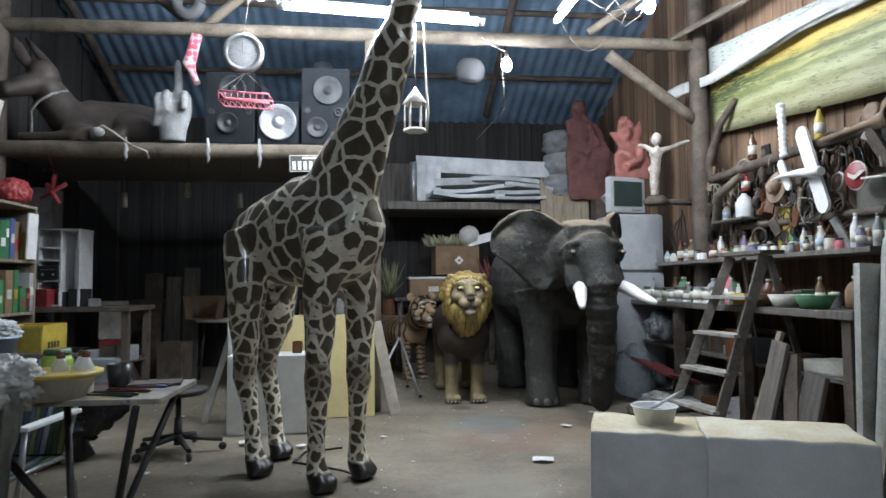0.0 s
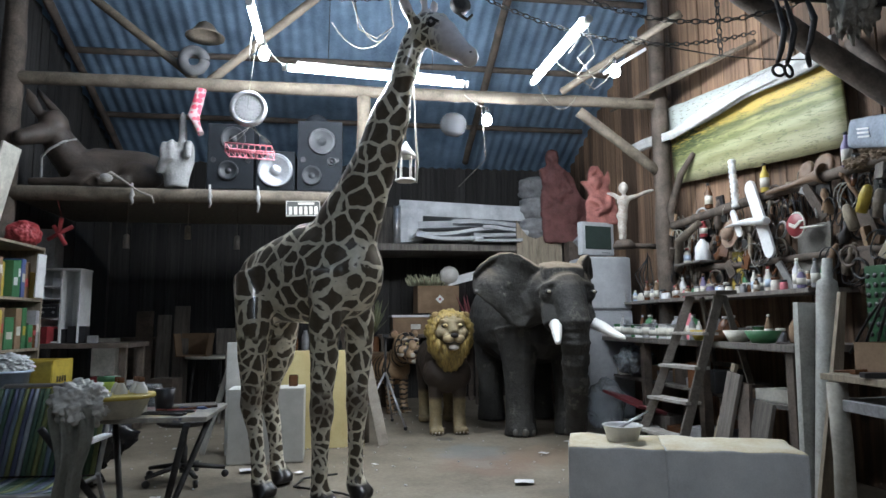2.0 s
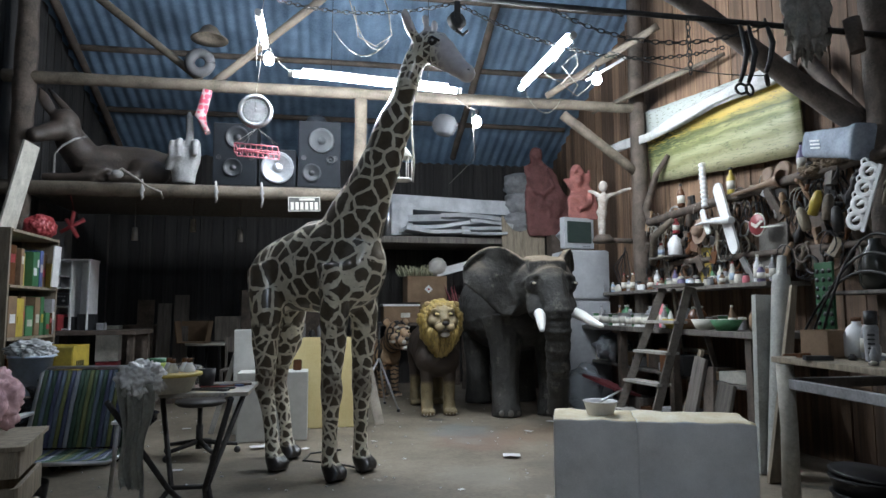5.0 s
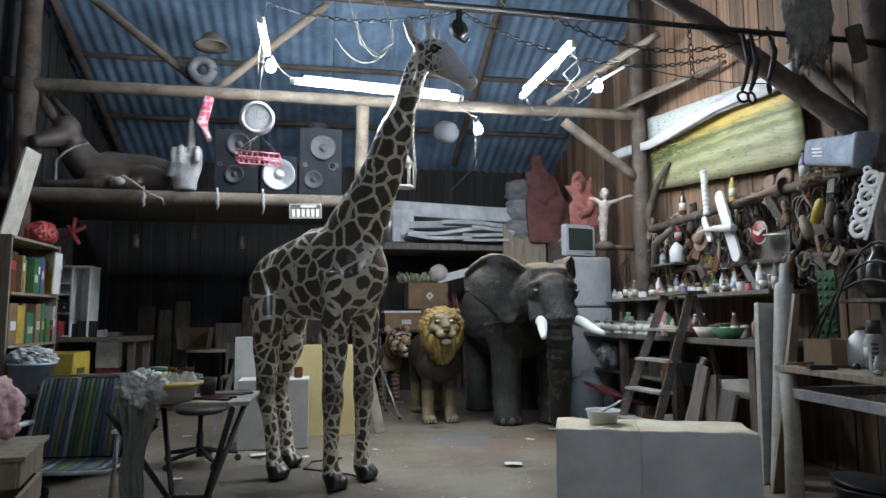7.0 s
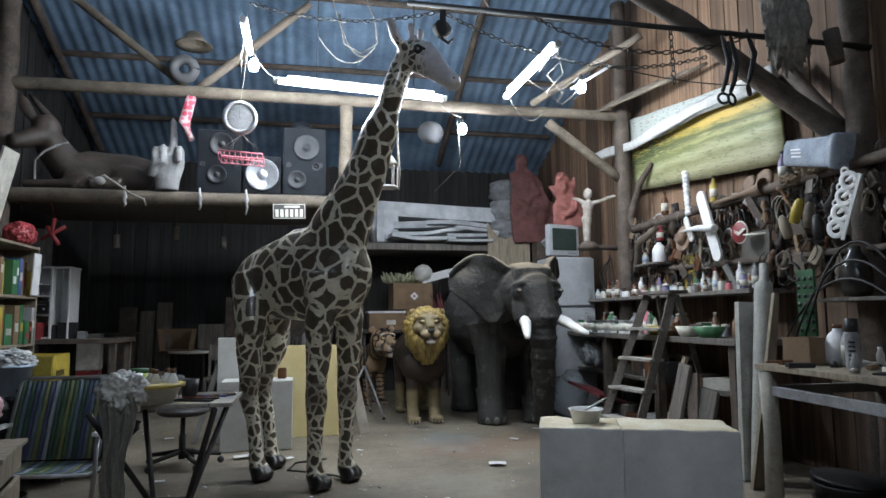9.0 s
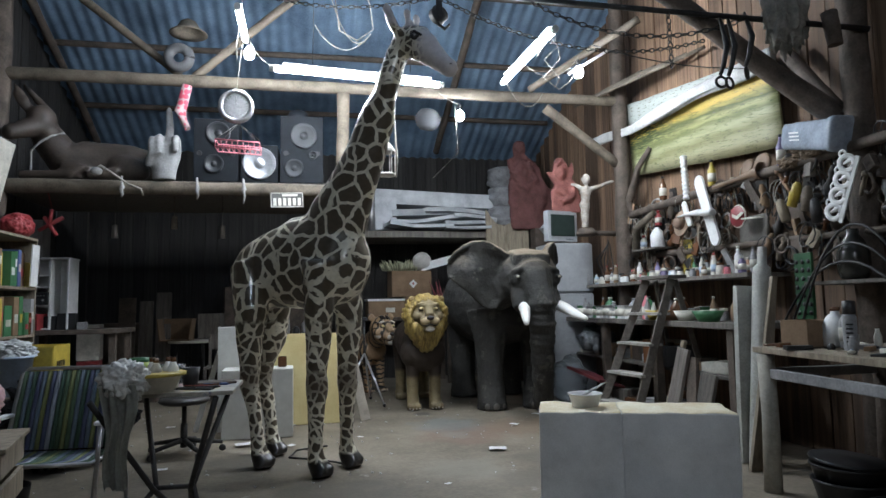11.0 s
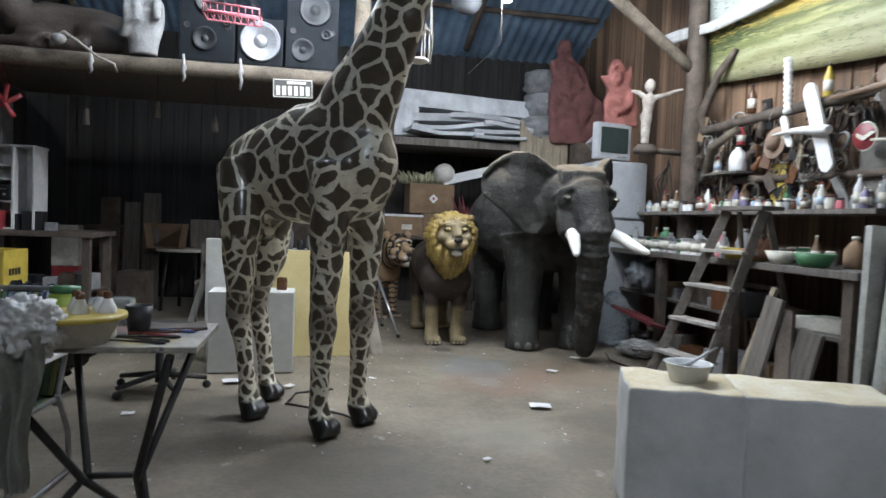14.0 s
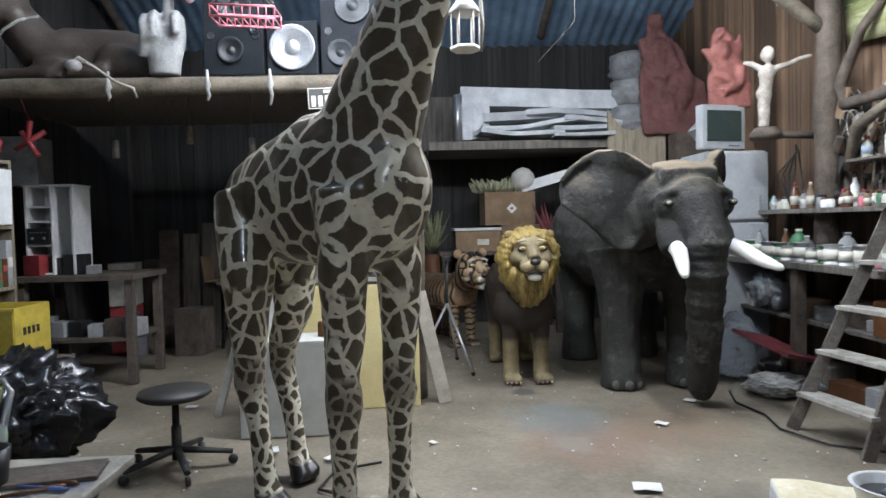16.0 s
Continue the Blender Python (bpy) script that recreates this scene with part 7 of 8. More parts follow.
log("driftwood", [(3.58, 6.3, 2.0, 0.035), (3.5, 6.35, 2.35, 0.045), (3.52, 6.15, 2.7, 0.035), (3.6, 6.0, 2.9, 0.025)], DARK_LOG, "twisted dark driftwood branch against the wall", "branch", kind="")
log("driftwood", [(3.5, 6.25, 1.7, 0.04), (3.4, 6.0, 1.98, 0.045), (3.45, 5.7, 2.12, 0.03)], LOG, "twisted grey driftwood branch against the wall", "branch", kind="")
bm = turned(B(), [(0.016, 0.0), (0.020, 0.2), (0.028, 0.38), (0.048, 0.50), (0.080, 0.57), (0.074, 0.572), (0.04, 0.50), (0.0, 0.45)], seg=18)
thing("horn", bm, tone("horn_brown", (0.15, 0.095, 0.06), 0.5), "long brown horn with a flared mouth on the wall rail", "horn", at=pose(3.43, 4.63, 2.19, 86, 0, 8))

# small tools and finds hung or set along the wall
rng = random.Random(77)
TOOLMATS = [PALE_WOOD, DARK_LOG, IRON, LINEN, DARK_LOG, PLANK, IRON, BROWN, LOG, CARD, DARK_LOG, GREY_PLANK, IRON]
for i in range(230):
    y = 2.75 + 3.75 * ((i * 0.618) % 1.0)
    z = rng.uniform(1.5, 2.25)
    x = 3.57 + rng.uniform(-0.07, 0.09)
    if 4.12 < y < 4.56 and z < 2.0:
        y -= 0.75
    mt = rng.choice(TOOLMATS)
    kind = rng.choice(["handle", "block", "ring", "board", "bulge", "coil"])
    bm = B()
    ln = rng.uniform(0.10, 0.30)
    if kind == "handle":
        pipe(bm, [(0, 0, -ln / 2, 0.014), (0.01, 0.01, 0, 0.018), (0, 0, ln * 0.35, 0.013), (0, 0, ln * 0.36, 0.03), (0, 0.0, ln / 2, 0.026)], 8)
    elif kind == "block":
        box(bm, (0, 0, 0), (0.05, rng.uniform(0.04, 0.09), ln * 0.6), bevel=0.012)
    elif kind == "ring":
        pipe(bm, [(0, 0.07 * math.cos(a), 0.07 * math.sin(a), 0.011) for a in (2 * math.pi * k / 16 for k in range(17))], 6, up=(1, 0, 0))
    elif kind == "board":
        box(bm, (0, 0, 0), (0.018, rng.uniform(0.06, 0.12), ln), bevel=0.004)
    elif kind == "bulge":
        turned(bm, [(0.0, -ln / 2), (0.03, -ln / 2 + 0.01), (0.045, -ln * 0.2), (0.02, ln * 0.1), (0.03, ln * 0.3), (0.012, ln / 2)], seg=10)
    else:
        pts = []
        for k in range(34):
            a = k * 0.55
            pts.append((0.004 * k - 0.06, 0.07 * math.cos(a) + 0.01 * math.sin(k), 0.1 * math.sin(a), 0.005))
        pipe(bm, pts, 5, up=(1, 0, 0))
        mt = rng.choice([IRON, ROPE, BLACK])
    nm = {"handle": "hand_tool", "block": "wood_block", "ring": "ring", "board": "wood_offcut", "bulge": "carved_piece", "coil": "wire_coil"}[kind]
    lab = {"handle": "old hand tool with a worn handle on the wall", "block": "rough wooden block kept on the wall rail", "ring": "thin round ring hung on the wall", "board": "narrow wooden offcut kept on the wall rail", "bulge": "turned wooden piece kept on the wall rail", "coil": "tangled coil of wire hung on the wall"}[kind]
    thing(nm, bm, mt, lab, nm.replace("_", " "), "tools along the plank wall", at=pose(x, y, z, rng.uniform(-35, 35), rng.uniform(-12, 12), rng.uniform(-30, 30)))
for y, z, kd, mt in ((5.6, 2.24, "tall", BROWN), (4.74, 2.225, "tall", YELLOW), (3.83, 2.225, "tall", PURPLE), (6.05, 1.75, "round", CREAM), (5.75, 1.75, "jug", WHITE), (5.72, 1.98, "round", RED)):
    bottle(kd, T(3.5, y, z), mt, RED if kd == "round" else BLACK, NAMES[mt] + " bottle kept on the wall rail", "bottles on the wall rail")
panel("small_wall_shelf", (3.5, 5.85, 1.735), (0.25, 0.5, 0.02), (0, 0, 0), GREY_PLANK, "short plank shelf fixed on the wall", "shelf")

# translucent tub on the wall, white lattice ornament, hide
h = hub("storage_tub", T(3.47, 3.40, 2.35) @ pose(0, 0, 0, 12, 0, 0), "cloudy pale plastic storage tub resting on sacks", "tub")
bm = B()
rows = []
for y, hz, hx in ((0.275, 0.06, 0.07), (0.27, 0.088, 0.095), (0.25, 0.10, 0.108), (-0.20, 0.115, 0.12), (-0.205, 0.127, 0.132), (-0.235, 0.128, 0.134), (-0.25, 0.118, 0.125), (-0.255, 0.09, 0.10)):
    row = []
    for j in range(28):
        a = 2 * math.pi * j / 28
        c, s_ = math.cos(a), math.sin(a)
        row.append(bm.verts.new((math.copysign(abs(c) ** 0.4, c) * hx, y, math.copysign(abs(s_) ** 0.4, s_) * hz)))
    rows.append(row)
for r0, r1 in zip(rows, rows[1:]):
    for j in range(28):
        f = bm.faces.new((r0[j], r0[(j + 1) % 28], r1[(j + 1) % 28], r1[j]))
        f.smooth = True
bm.faces.new(rows[0])
bm.faces.new(rows[-1])
bmesh.ops.recalc_face_normals(bm, faces=bm.faces[:])
part("body", bm, tone("cloudy_plastic", (0.30, 0.34, 0.40), 0.18, spread=0.35, scale=5), h)
for k in range(3):
    part("label_bar", box(B(), (-0.117, 0.12 - 0.008 * k, 0.02 - 0.026 * k), (0.003, 0.10, 0.011), (0, 0, -1.5)), WHITE, h)
h = hub("lattice_ornament", T(3.40, 3.18, 1.93) @ pose(0, 0, 0, 24, 0, 0) @ pose(0, 0, 0, 0, 0, -75), "white cut-out lattice ornament hanging on the wall", "ornament")
part("spine", box(B(), (0.075, 0, 0), (0.025, 0.014, 0.46), bevel=0.004), WHITE, h)
for k in range(4):
    z = -0.17 + 0.113 * k
    bm = pipe(B(), [(0.01 + 0.05 * math.cos(a), 0, z + 0.05 * math.sin(a), 0.019, 0.007) for a in (2 * math.pi * q / 14 for q in range(15))], 6, up=(0, 1, 0))
    part("scroll", bm, WHITE, h)
    part("leaf", pipe(B(), [(0.07, 0, z + 0.055, 0.012, 0.006), (0.02, 0, z + 0.02, 0.017, 0.007), (-0.01, 0, z - 0.01, 0.007, 0.005)], 6, up=(0, 1, 0)), WHITE, h)
    part("scroll", pipe(B(), [(-0.035 + 0.022 * math.cos(a), 0, z + 0.055 + 0.022 * math.sin(a), 0.009, 0.006) for a in (2 * math.pi * q / 10 for q in range(11))], 6, up=(0, 1, 0)), WHITE, h)
bag("fleece", (3.12, 3.27, 2.84), (0.15, 0.10, 0.36), surf("grey_fleece", (0.12, 0.115, 0.10), (0.32, 0.30, 0.27), 14, 0.95, 0, 0.6), "grey matted fleece hanging from the bar", 6.6, "fleece", 0.38)
log("hanging_block", [(3.36, 3.12, 3.13, 0.055), (3.38, 3.10, 2.90, 0.05)], DARK_LOG, "dark wooden block hanging from the bar", "block", kind="")
for k, (y, z) in enumerate(((3.62, 1.95), (3.5, 1.9), (3.42, 1.8), (3.75, 1.85))):
    bm = turned(B(), [(0, -0.09), (0.035, -0.085), (0.04, 0.02), (0.03, 0.08), (0.015, 0.1)], seg=12)
    thing("hanging_bottle", bm, (YELLOW, LOG, IRON, PALE_WOOD)[k], "old container hung on the wall by a wire", "bottle", "containers hung on the wall", at=pose(3.42, y, z, 25 - 15 * k, 0, 0))

# ---- workbench at the east wall ----
h = hub("workbench", T(0, 0, 0), "rough workbench with pale log legs and plank top", "workbench")
bm = box(B(), (3.1, 2.0, 0.86), (1.12, 2.2, 0.035), (0, 0, -5), bevel=0.006)
part("top", bm, PALE_WOOD, h)
for x, y in ((2.66, 3.05), (3.5, 3.05), (2.5, 1.1), (3.45, 1.05)):
    part("leg", pipe(B(), [(x, y, 0, 0.055), (x + 0.01, y, 0.45, 0.05), (x, y, 0.835, 0.052)], 14), tone("pale_post", (0.30, 0.28, 0.24), 0.8, spread=0.3) if y > 2 and x < 3 else DARK_LOG, h)
part("rail", strut((2.66, 3.0, 0.72), (2.50, 1.1, 0.72), 0.035, 0.06), GREY_CLAY, h)
part("rail", strut((2.66, 3.05, 0.72), (3.5, 3.05, 0.72), 0.035, 0.06), GREY_CLAY, h)
h = hub("cardboard_box", T(2.93, 2.98, 0.885, 6), "open brown cardboard box on the workbench", "box")
for x in (-0.125, 0.125):
    part("side", box(B(), (x, 0, 0.08), (0.006, 0.2, 0.16)), CARD, h)
for y in (-0.1, 0.1):
    part("side", box(B(), (0, y, 0.08), (0.25, 0.006, 0.16)), CARD, h)
part("base", box(B(), (0, 0, 0.004), (0.25, 0.2, 0.006)), CARD, h)
h = hub("spray_can", T(2.82, 2.55, 0.885), "tall white spray can with black cap on the workbench", "can")
part("body", turned(B(), [(0, 0), (0.034, 0), (0.036, 0.008), (0.036, 0.185), (0.028, 0.202)], seg=18), GREY_CLAY, h)
part("cap", turned(B(), [(0.029, 0.202), (0.034, 0.204), (0.033, 0.275), (0, 0.28)], seg=18), BLACK, h)
bm = B()
for k in range(5):
    box(bm, (-0.027, -0.026, 0.05 + 0.024 * k), (0.034, 0.004, 0.009), (0, 0, -48))
part("print", bm, BLACK, h)
bottle("jug", T(3.0, 2.85, 0.885), WHITE, BROWN, "white plastic jug standing on the workbench", "bottles on the workbench")
bottle("tall", T(2.95, 2.72, 0.885), STEEL, BLACK, "steel coloured bottle standing on the workbench", "bottles on the workbench")
bottle("jug", T(3.05, 2.3, 0.885), PALE_BLUE, WHITE, "pale blue plastic jug standing on the workbench", "bottles on the workbench")
rng = random.Random(15)
for i in range(46):
    mt = rng.choice([IRON, STEEL, CARD, CREAM, PALE_WOOD, BLACK, BLACK, BROWN, GREY_CLAY])
    ln = rng.uniform(0.04, 0.15)
    m = T(2.62 + rng.uniform(0, 0.7), 1.4 + 0.036 * i, 0.879, rng.uniform(0, 180))
    if i % 3 == 0:
        bm = pipe(B(), [(-ln, 0, 0.014, 0.008), (0, 0.01, 0.014, 0.013), (ln, 0, 0.014, 0.006)], 7)
    elif i % 3 == 1:
        bm = turned(B(), [(0, 0), (0.02, 0), (0.022, ln * 0.5), (0.012, ln * 0.7), (0.012, ln * 0.8)], seg=10)
    else:
        bm = box(B(), (0, 0, 0.014), (ln, rng.uniform(0.02, 0.07), 0.026), bevel=0.005)
    thing(("hand_tool", "small_jar", "offcut")[i % 3], bm, mt, ("small worn tool lying on the workbench", "small dusty jar standing on the workbench", "small offcut lying on the workbench")[i % 3], ("tool", "jar", "offcut")[i % 3], "litter on the workbench", at=m)
h = hub("perforated_sheet", T(3.4, 3.55, 1.2), "green perforated plastic sheet standing behind the bench", "sheet")
part("plate", box(B(), (0, 0, 0), (0.02, 0.17, 0.62), bevel=0.004), tone("deep_green_plastic", (0.02, 0.075, 0.03), 0.45), h)
for r in range(9):
    for c in range(3):
        part("hole", turned(B(), [(0.018, 0), (0.018, 0.004), (0, 0.004)], (-0.0115, -0.06 + 0.06 * c, -0.25 + 0.062 * r), 8, rot=(0, -90, 0)), BLACK, h)
h = hub("glass_demijohn", T(3.45, 3.15, 1.3), "large dark glass demijohn on a shelf board", "jar")
part("body", turned(B(), [(0, 0), (0.08, 0.005), (0.10, 0.05), (0.10, 0.18), (0.07, 0.26), (0.04, 0.3), (0.04, 0.34)], seg=20), tone("dark_glass", (0.03, 0.03, 0.026), 0.25), h)
panel("board_shelf", (3.5, 2.9, 1.285), (0.3, 1.2, 0.025), (0, 0, 0), GREY_PLANK, "short plank shelf above the workbench", "shelf")
for k in range(3):
    pts = sag((3.3, 3.7 - 0.1 * k, 0.95), (3.35, 2.75, 1.25 + 0.1 * k), -0.3 - 0.06 * k, 12)
    thing("hose", pipe(B(), [(*p, 0.009) for p in pts], 8), IRON, "dark rubber hose arching behind the workbench", "hose", "hoses behind the bench")
for k, (x, y, z, r) in enumerate(((2.98, 2.8, 0, 0.2), (2.98, 2.8, 0.09, 0.205), (2.85, 2.3, 0, 0.17))):
    bm = turned(B(), [(0, 0), (r * 0.85, 0), (r, 0.10), (r * 1.04, 0.105), (r * 1.04, 0.115), (r * 0.95, 0.115), (r * 0.8, 0.02), (0, 0.02)], seg=24)
    thing("black_basin", bm, BLACK, "black plastic basin stacked under the workbench", "basin", "basins under the bench", at=T(x, y, z))
bm = turned(B(), [(0, 0), (0.21, 0), (0.215, 0.012), (0.2, 0.02), (0, 0.03)], seg=24)
thing("plastic_disc", bm, BLACK, "black plastic disc lying on the basins", "disc", at=pose(2.98, 2.8, 0.215, 4, 3, 0))

# pale foam roll and boards standing before the counter
DUSTY = surf("dusty_sheet", (0.22, 0.22, 0.20), (0.46, 0.46, 0.43), 5, 0.75, 0, 0.3)
bm = turned(B(), [(0, 0), (0.062, 0), (0.064, 0.03), (0.064, 1.36), (0.058, 1.42), (0.034, 1.44), (0.030, 1.57), (0, 1.575)], seg=20)
thing("foam_tube", bm, DUSTY, "tall pale foam tube standing beside the workbench", "foam tube", at=pose(2.99, 3.62, 0, -1, 5.5, 0))
panel("pale_board", (3.03, 3.74, 0.64), (0.17, 0.05, 1.28), (-1, 2, 0), DUSTY, "tall pale board standing beside the foam tube", "board")
bm = outline(B(), [(2.83, 0.0), (2.96, 0.0), (3.125, 1.34), (3.085, 1.34)], 0.03, Matrix.Translation((0, 3.5, 0)))
thing("brown_board", bm, PALE_WOOD, "brown tapered board leaning beside the foam tube", "board")

# ---- foam block with bowl ----
def foam_block(u0, u1, label, grp):
    o, a = Vector((1.13, 2.97, 0)), radians(-20.5)
    d, n = Vector((math.cos(a), math.sin(a), 0)), Vector((-math.sin(a), math.cos(a), 0))
    bm = B()
    w = u1 - u0
    box(bm, (w / 2, 0.20, 0.28), (w - 0.002, 0.40, 0.56), bevel=0.014)
    bmesh.ops.subdivide_edges(bm, edges=[e for e in bm.edges if e.calc_length() > 0.15], cuts=9, use_grid_fill=True)
    for v in bm.verts:
        v.co += Vector((noise.noise(v.co * 6), noise.noise(v.co * 6 + Vector((5, 0, 0))), noise.noise(v.co * 9 + Vector((0, 5, 0))))) * (0.006 if v.co.z < 0.5 else 0.012)
    for f in bm.faces:
        f.smooth = True
        if f.normal.z > 0.7 and f.calc_center_median().z > 0.5:
            f.material_index = 1
    p = o + d * u0
    return thing("foam_block", bm, [FOAM, FOAM_TOP], label, "foam block", grp, at=T(p.x, p.y, 0.006, -20.5))


foam_block(0.0, 0.46, "white foam block with yellowed glue on top", "foam blocks on the floor")
foam_block(0.452, 1.07, "wide white foam block with yellowed glue on top", "foam blocks on the floor")
h = hub("bowl", T(1.46, 3.08, 0.565), "grey plastic bowl of paint on the foam block", "bowl")
part("bowl_shell", turned(B(), [(0, 0), (0.075, 0), (0.095, 0.075), (0.104, 0.077), (0.098, 0.08), (0.09, 0.075), (0.07, 0.012), (0, 0.012)], seg=24), WHITE, h)
part("paint", turned(B(), [(0, 0.05), (0.08, 0.05), (0.08, 0.052), (0, 0.052)], seg=20), BLACK, h)
part("brush", pipe(B(), [(-0.03, 0, 0.055, 0.008), (0.12, 0.03, 0.12, 0.006), (0.16, 0.04, 0.135, 0.004)], 8), STEEL, h)

# ---- painter's table and deck chair ----
h = hub("folding_table", T(0, 0, 0), "small folding steel table with a paint-stained top", "table")
TOPMAT = surf("painted_tabletop", (0.14, 0.13, 0.12), (0.42, 0.39, 0.33), 7, 0.45, 0, 0.2, spots=(0.05, 0.06, 0.14), spot_scale=9, spot_cut=0.58)
stain(TOPMAT, (-0.66, 2.75), 0.09, (0.42, 0.33, 0.10), 0.8)
stain(TOPMAT, (-0.80, 2.95), 0.08, (0.34, 0.10, 0.09), 0.6)
stain(TOPMAT, (-0.56, 2.92), 0.07, (0.10, 0.14, 0.30), 0.7)
part("tabletop", box(B(), (-0.77, 2.86, 0.787), (0.57, 0.46, 0.02), bevel=0.006), TOPMAT, h)
for a, b, c in (((-1.10, 2.62, 0.77), (-0.87, 2.83, 0.32), (-0.66, 3.08, 0.0)), ((-0.96, 3.02, 0.77), (-0.865, 2.87, 0.32), (-1.12, 2.58, 0.0)), ((-0.56, 2.62, 0.77), (-0.70, 2.83, 0.32), (-0.72, 3.08, 0.0)), ((-0.54, 3.02, 0.77), (-0.695, 2.87, 0.32), (-0.56, 2.56, 0.0))):
    part("leg", pipe(B(), [(*a, 0.014), (*b, 0.014), (*c, 0.014)], 8), IRON, h)
part("crossbar", pipe(B(), [(-0.87, 2.85, 0.32, 0.012), (-0.70, 2.85, 0.32, 0.012)], 8), IRON, h)
h = hub("paint_basin", T(-0.86, 2.7, 0.797), "yellow plastic basin with paint smears on the table", "basin")
part("shell", turned(B(), [(0, 0), (0.1, 0), (0.135, 0.075), (0.15, 0.08), (0.148, 0.086), (0.128, 0.08), (0.096, 0.01), (0, 0.01)], seg=26), CREAM, h)
part("rim", turned(B(), [(0.13, 0.076), (0.153, 0.076), (0.153, 0.09), (0.13, 0.09)], seg=26), YELLOW, h, "bright yellow rim")
for i, (x, y, mt) in enumerate(((-0.87, 2.76, WHITE), (-0.80, 2.77, WHITE), (-0.77, 2.73, WHITE), (-0.84, 2.70, CREAM))):
    bottle("round", T(x, y, 0.81) @ Matrix.Diagonal((0.75, 0.75, 0.9, 1)), mt, BROWN, NAMES[mt] + " small paint bottle standing in the basin", "bottles in the basin")
h = hub("green_jar", T(-0.98, 2.98, 0.797), "lime green glass jar on the table", "jar")
part("body", turned(B(), [(0, 0), (0.05, 0), (0.055, 0.02), (0.055, 0.1), (0.045, 0.12)], seg=18), LIME, h)
part("lid", turned(B(), [(0.048, 0.12), (0.048, 0.14), (0, 0.142)], seg=18), GREEN, h)
h = hub("dark_cup", T(-0.72, 2.9, 0.797), "dark cup standing on the table", "cup")
part("shell", turned(B(), [(0, 0), (0.035, 0), (0.045, 0.09), (0.04, 0.09), (0.032, 0.01), (0, 0.01)], seg=16), BLACK, h)
rng = random.Random(3)
for i in range(8):
    a = rng.uniform(-30, 30)
    thing("paint_brush", pipe(B(), [(-0.1, 0, 0.006, 0.003), (0.05, 0, 0.006, 0.005), (0.08, 0, 0.006, 0.007), (0.1, 0, 0.006, 0.004)], 7), rng.choice([RED, BLUE, BROWN, BROWN, BLACK]), "thin paint brush lying on the table", "brush", "brushes on the table", at=T(-0.68 + 0.01 * i, 2.69 + 0.04 * i, 0.797, a))
panel("palette", (-0.63, 2.96, 0.803), (0.24, 0.12, 0.012), (0, 0, 12), DARK_LOG, "dark paint-covered palette on the table", "palette")
# rag hanging over the table's edge: a crumpled head and a folded strip
bm = B()
bmesh.ops.create_icosphere(bm, subdivisions=5, radius=1)
for v in bm.verts:
    q = v.co * 2.4 + Vector((4, 1, 7))
    k = 1 + 0.22 * noise.fractal(q, 0.7, 2.1, 4) - 0.28 * (0.5 - abs(noise.noise(q * 1.7)))
    v.co = Vector((-0.945 + v.co.x * 0.105 * k, 2.57 + v.co.y * 0.09 * k, 0.865 + v.co.z * 0.095 * k))
for f in bm.faces:
    f.smooth = True
NA, NB = 26, 30
grid = []
for j in range(NB + 1):
    t = j / NB
    z = 0.86 - 0.46 * t
    w_ = 0.14 - 0.05 * t + 0.014 * math.sin(9 * t)
    row = []
    for i in range(NA + 1):
        u = i / NA - 0.5
        fold = 0.018 * math.sin(14 * u + 3 * t) + 0.012 * math.sin(27 * u - 5 * t) + 0.01 * noise.noise(Vector((u * 6, t * 6, 2)))
        row.append(bm.verts.new((-0.955 + u * w_ + 0.012 * math.sin(6 * t), 2.53 - 0.02 * (1 - t) + fold, z + 0.035 * (t > 0.9) * noise.noise(Vector((u * 5, 3, 1))))))
    grid.append(row)
fs = [bm.faces.new((grid[j][i], grid[j][i + 1], grid[j + 1][i + 1], grid[j + 1][i])) for j in range(NB) for i in range(NA)]
for f in fs:
    f.smooth = True
for f in fs:
    f.material_index = 1
bmesh.ops.solidify(bm, geom=fs, thickness=0.006)
thing("rag", bm, [surf("pale_rag", (0.26, 0.26, 0.25), (0.70, 0.69, 0.66), 9, 0.5, 0, 0.3), surf("drab_cloth", (0.24, 0.24, 0.21), (0.46, 0.46, 0.41), 5, 0.9, 0, 0.3)], "crumpled pale rag with a drab cloth hanging over the table edge", "rag")

h = hub("deck_chair", T(-1.565, 3.5, 0, -4) @ Matrix.Diagonal((1.17, 1, 1.02, 1)), "folding deck chair with green and blue striped webbing", "chair")
STRIPES = [tone("green_webbing", (0.075, 0.12, 0.07), 0.9), tone("teal_webbing", (0.12, 0.155, 0.2), 0.9), tone("olive_webbing", (0.17, 0.185, 0.075), 0.9), tone("navy_webbing", (0.07, 0.08, 0.14), 0.9), tone("grey_webbing", (0.27, 0.29, 0.34), 0.9), tone("bottle_webbing", (0.045, 0.085, 0.06), 0.9)]
n = 22
for i in range(n):
    x = -0.255 + 0.51 * (i + 0.5) / n
    mt = STRIPES[(0, 1, 5, 3, 1, 2, 3, 4, 5, 0, 2)[i % 11]]
    bm = pipe(B(), [(x, 0.17, 0.37, 0.0114, 0.004), (x, 0.245, 0.6, 0.0114, 0.004), (x, 0.33, 0.8, 0.0114, 0.004)], 6)
    part("back_strap", bm, mt, h)
    bm = pipe(B(), [(x, 0.16, 0.36, 0.0114, 0.004), (x, -0.05, 0.345, 0.0114, 0.004), (x, -0.26, 0.37, 0.0114, 0.004)], 6)
    part("seat_strap", bm, mt, h)
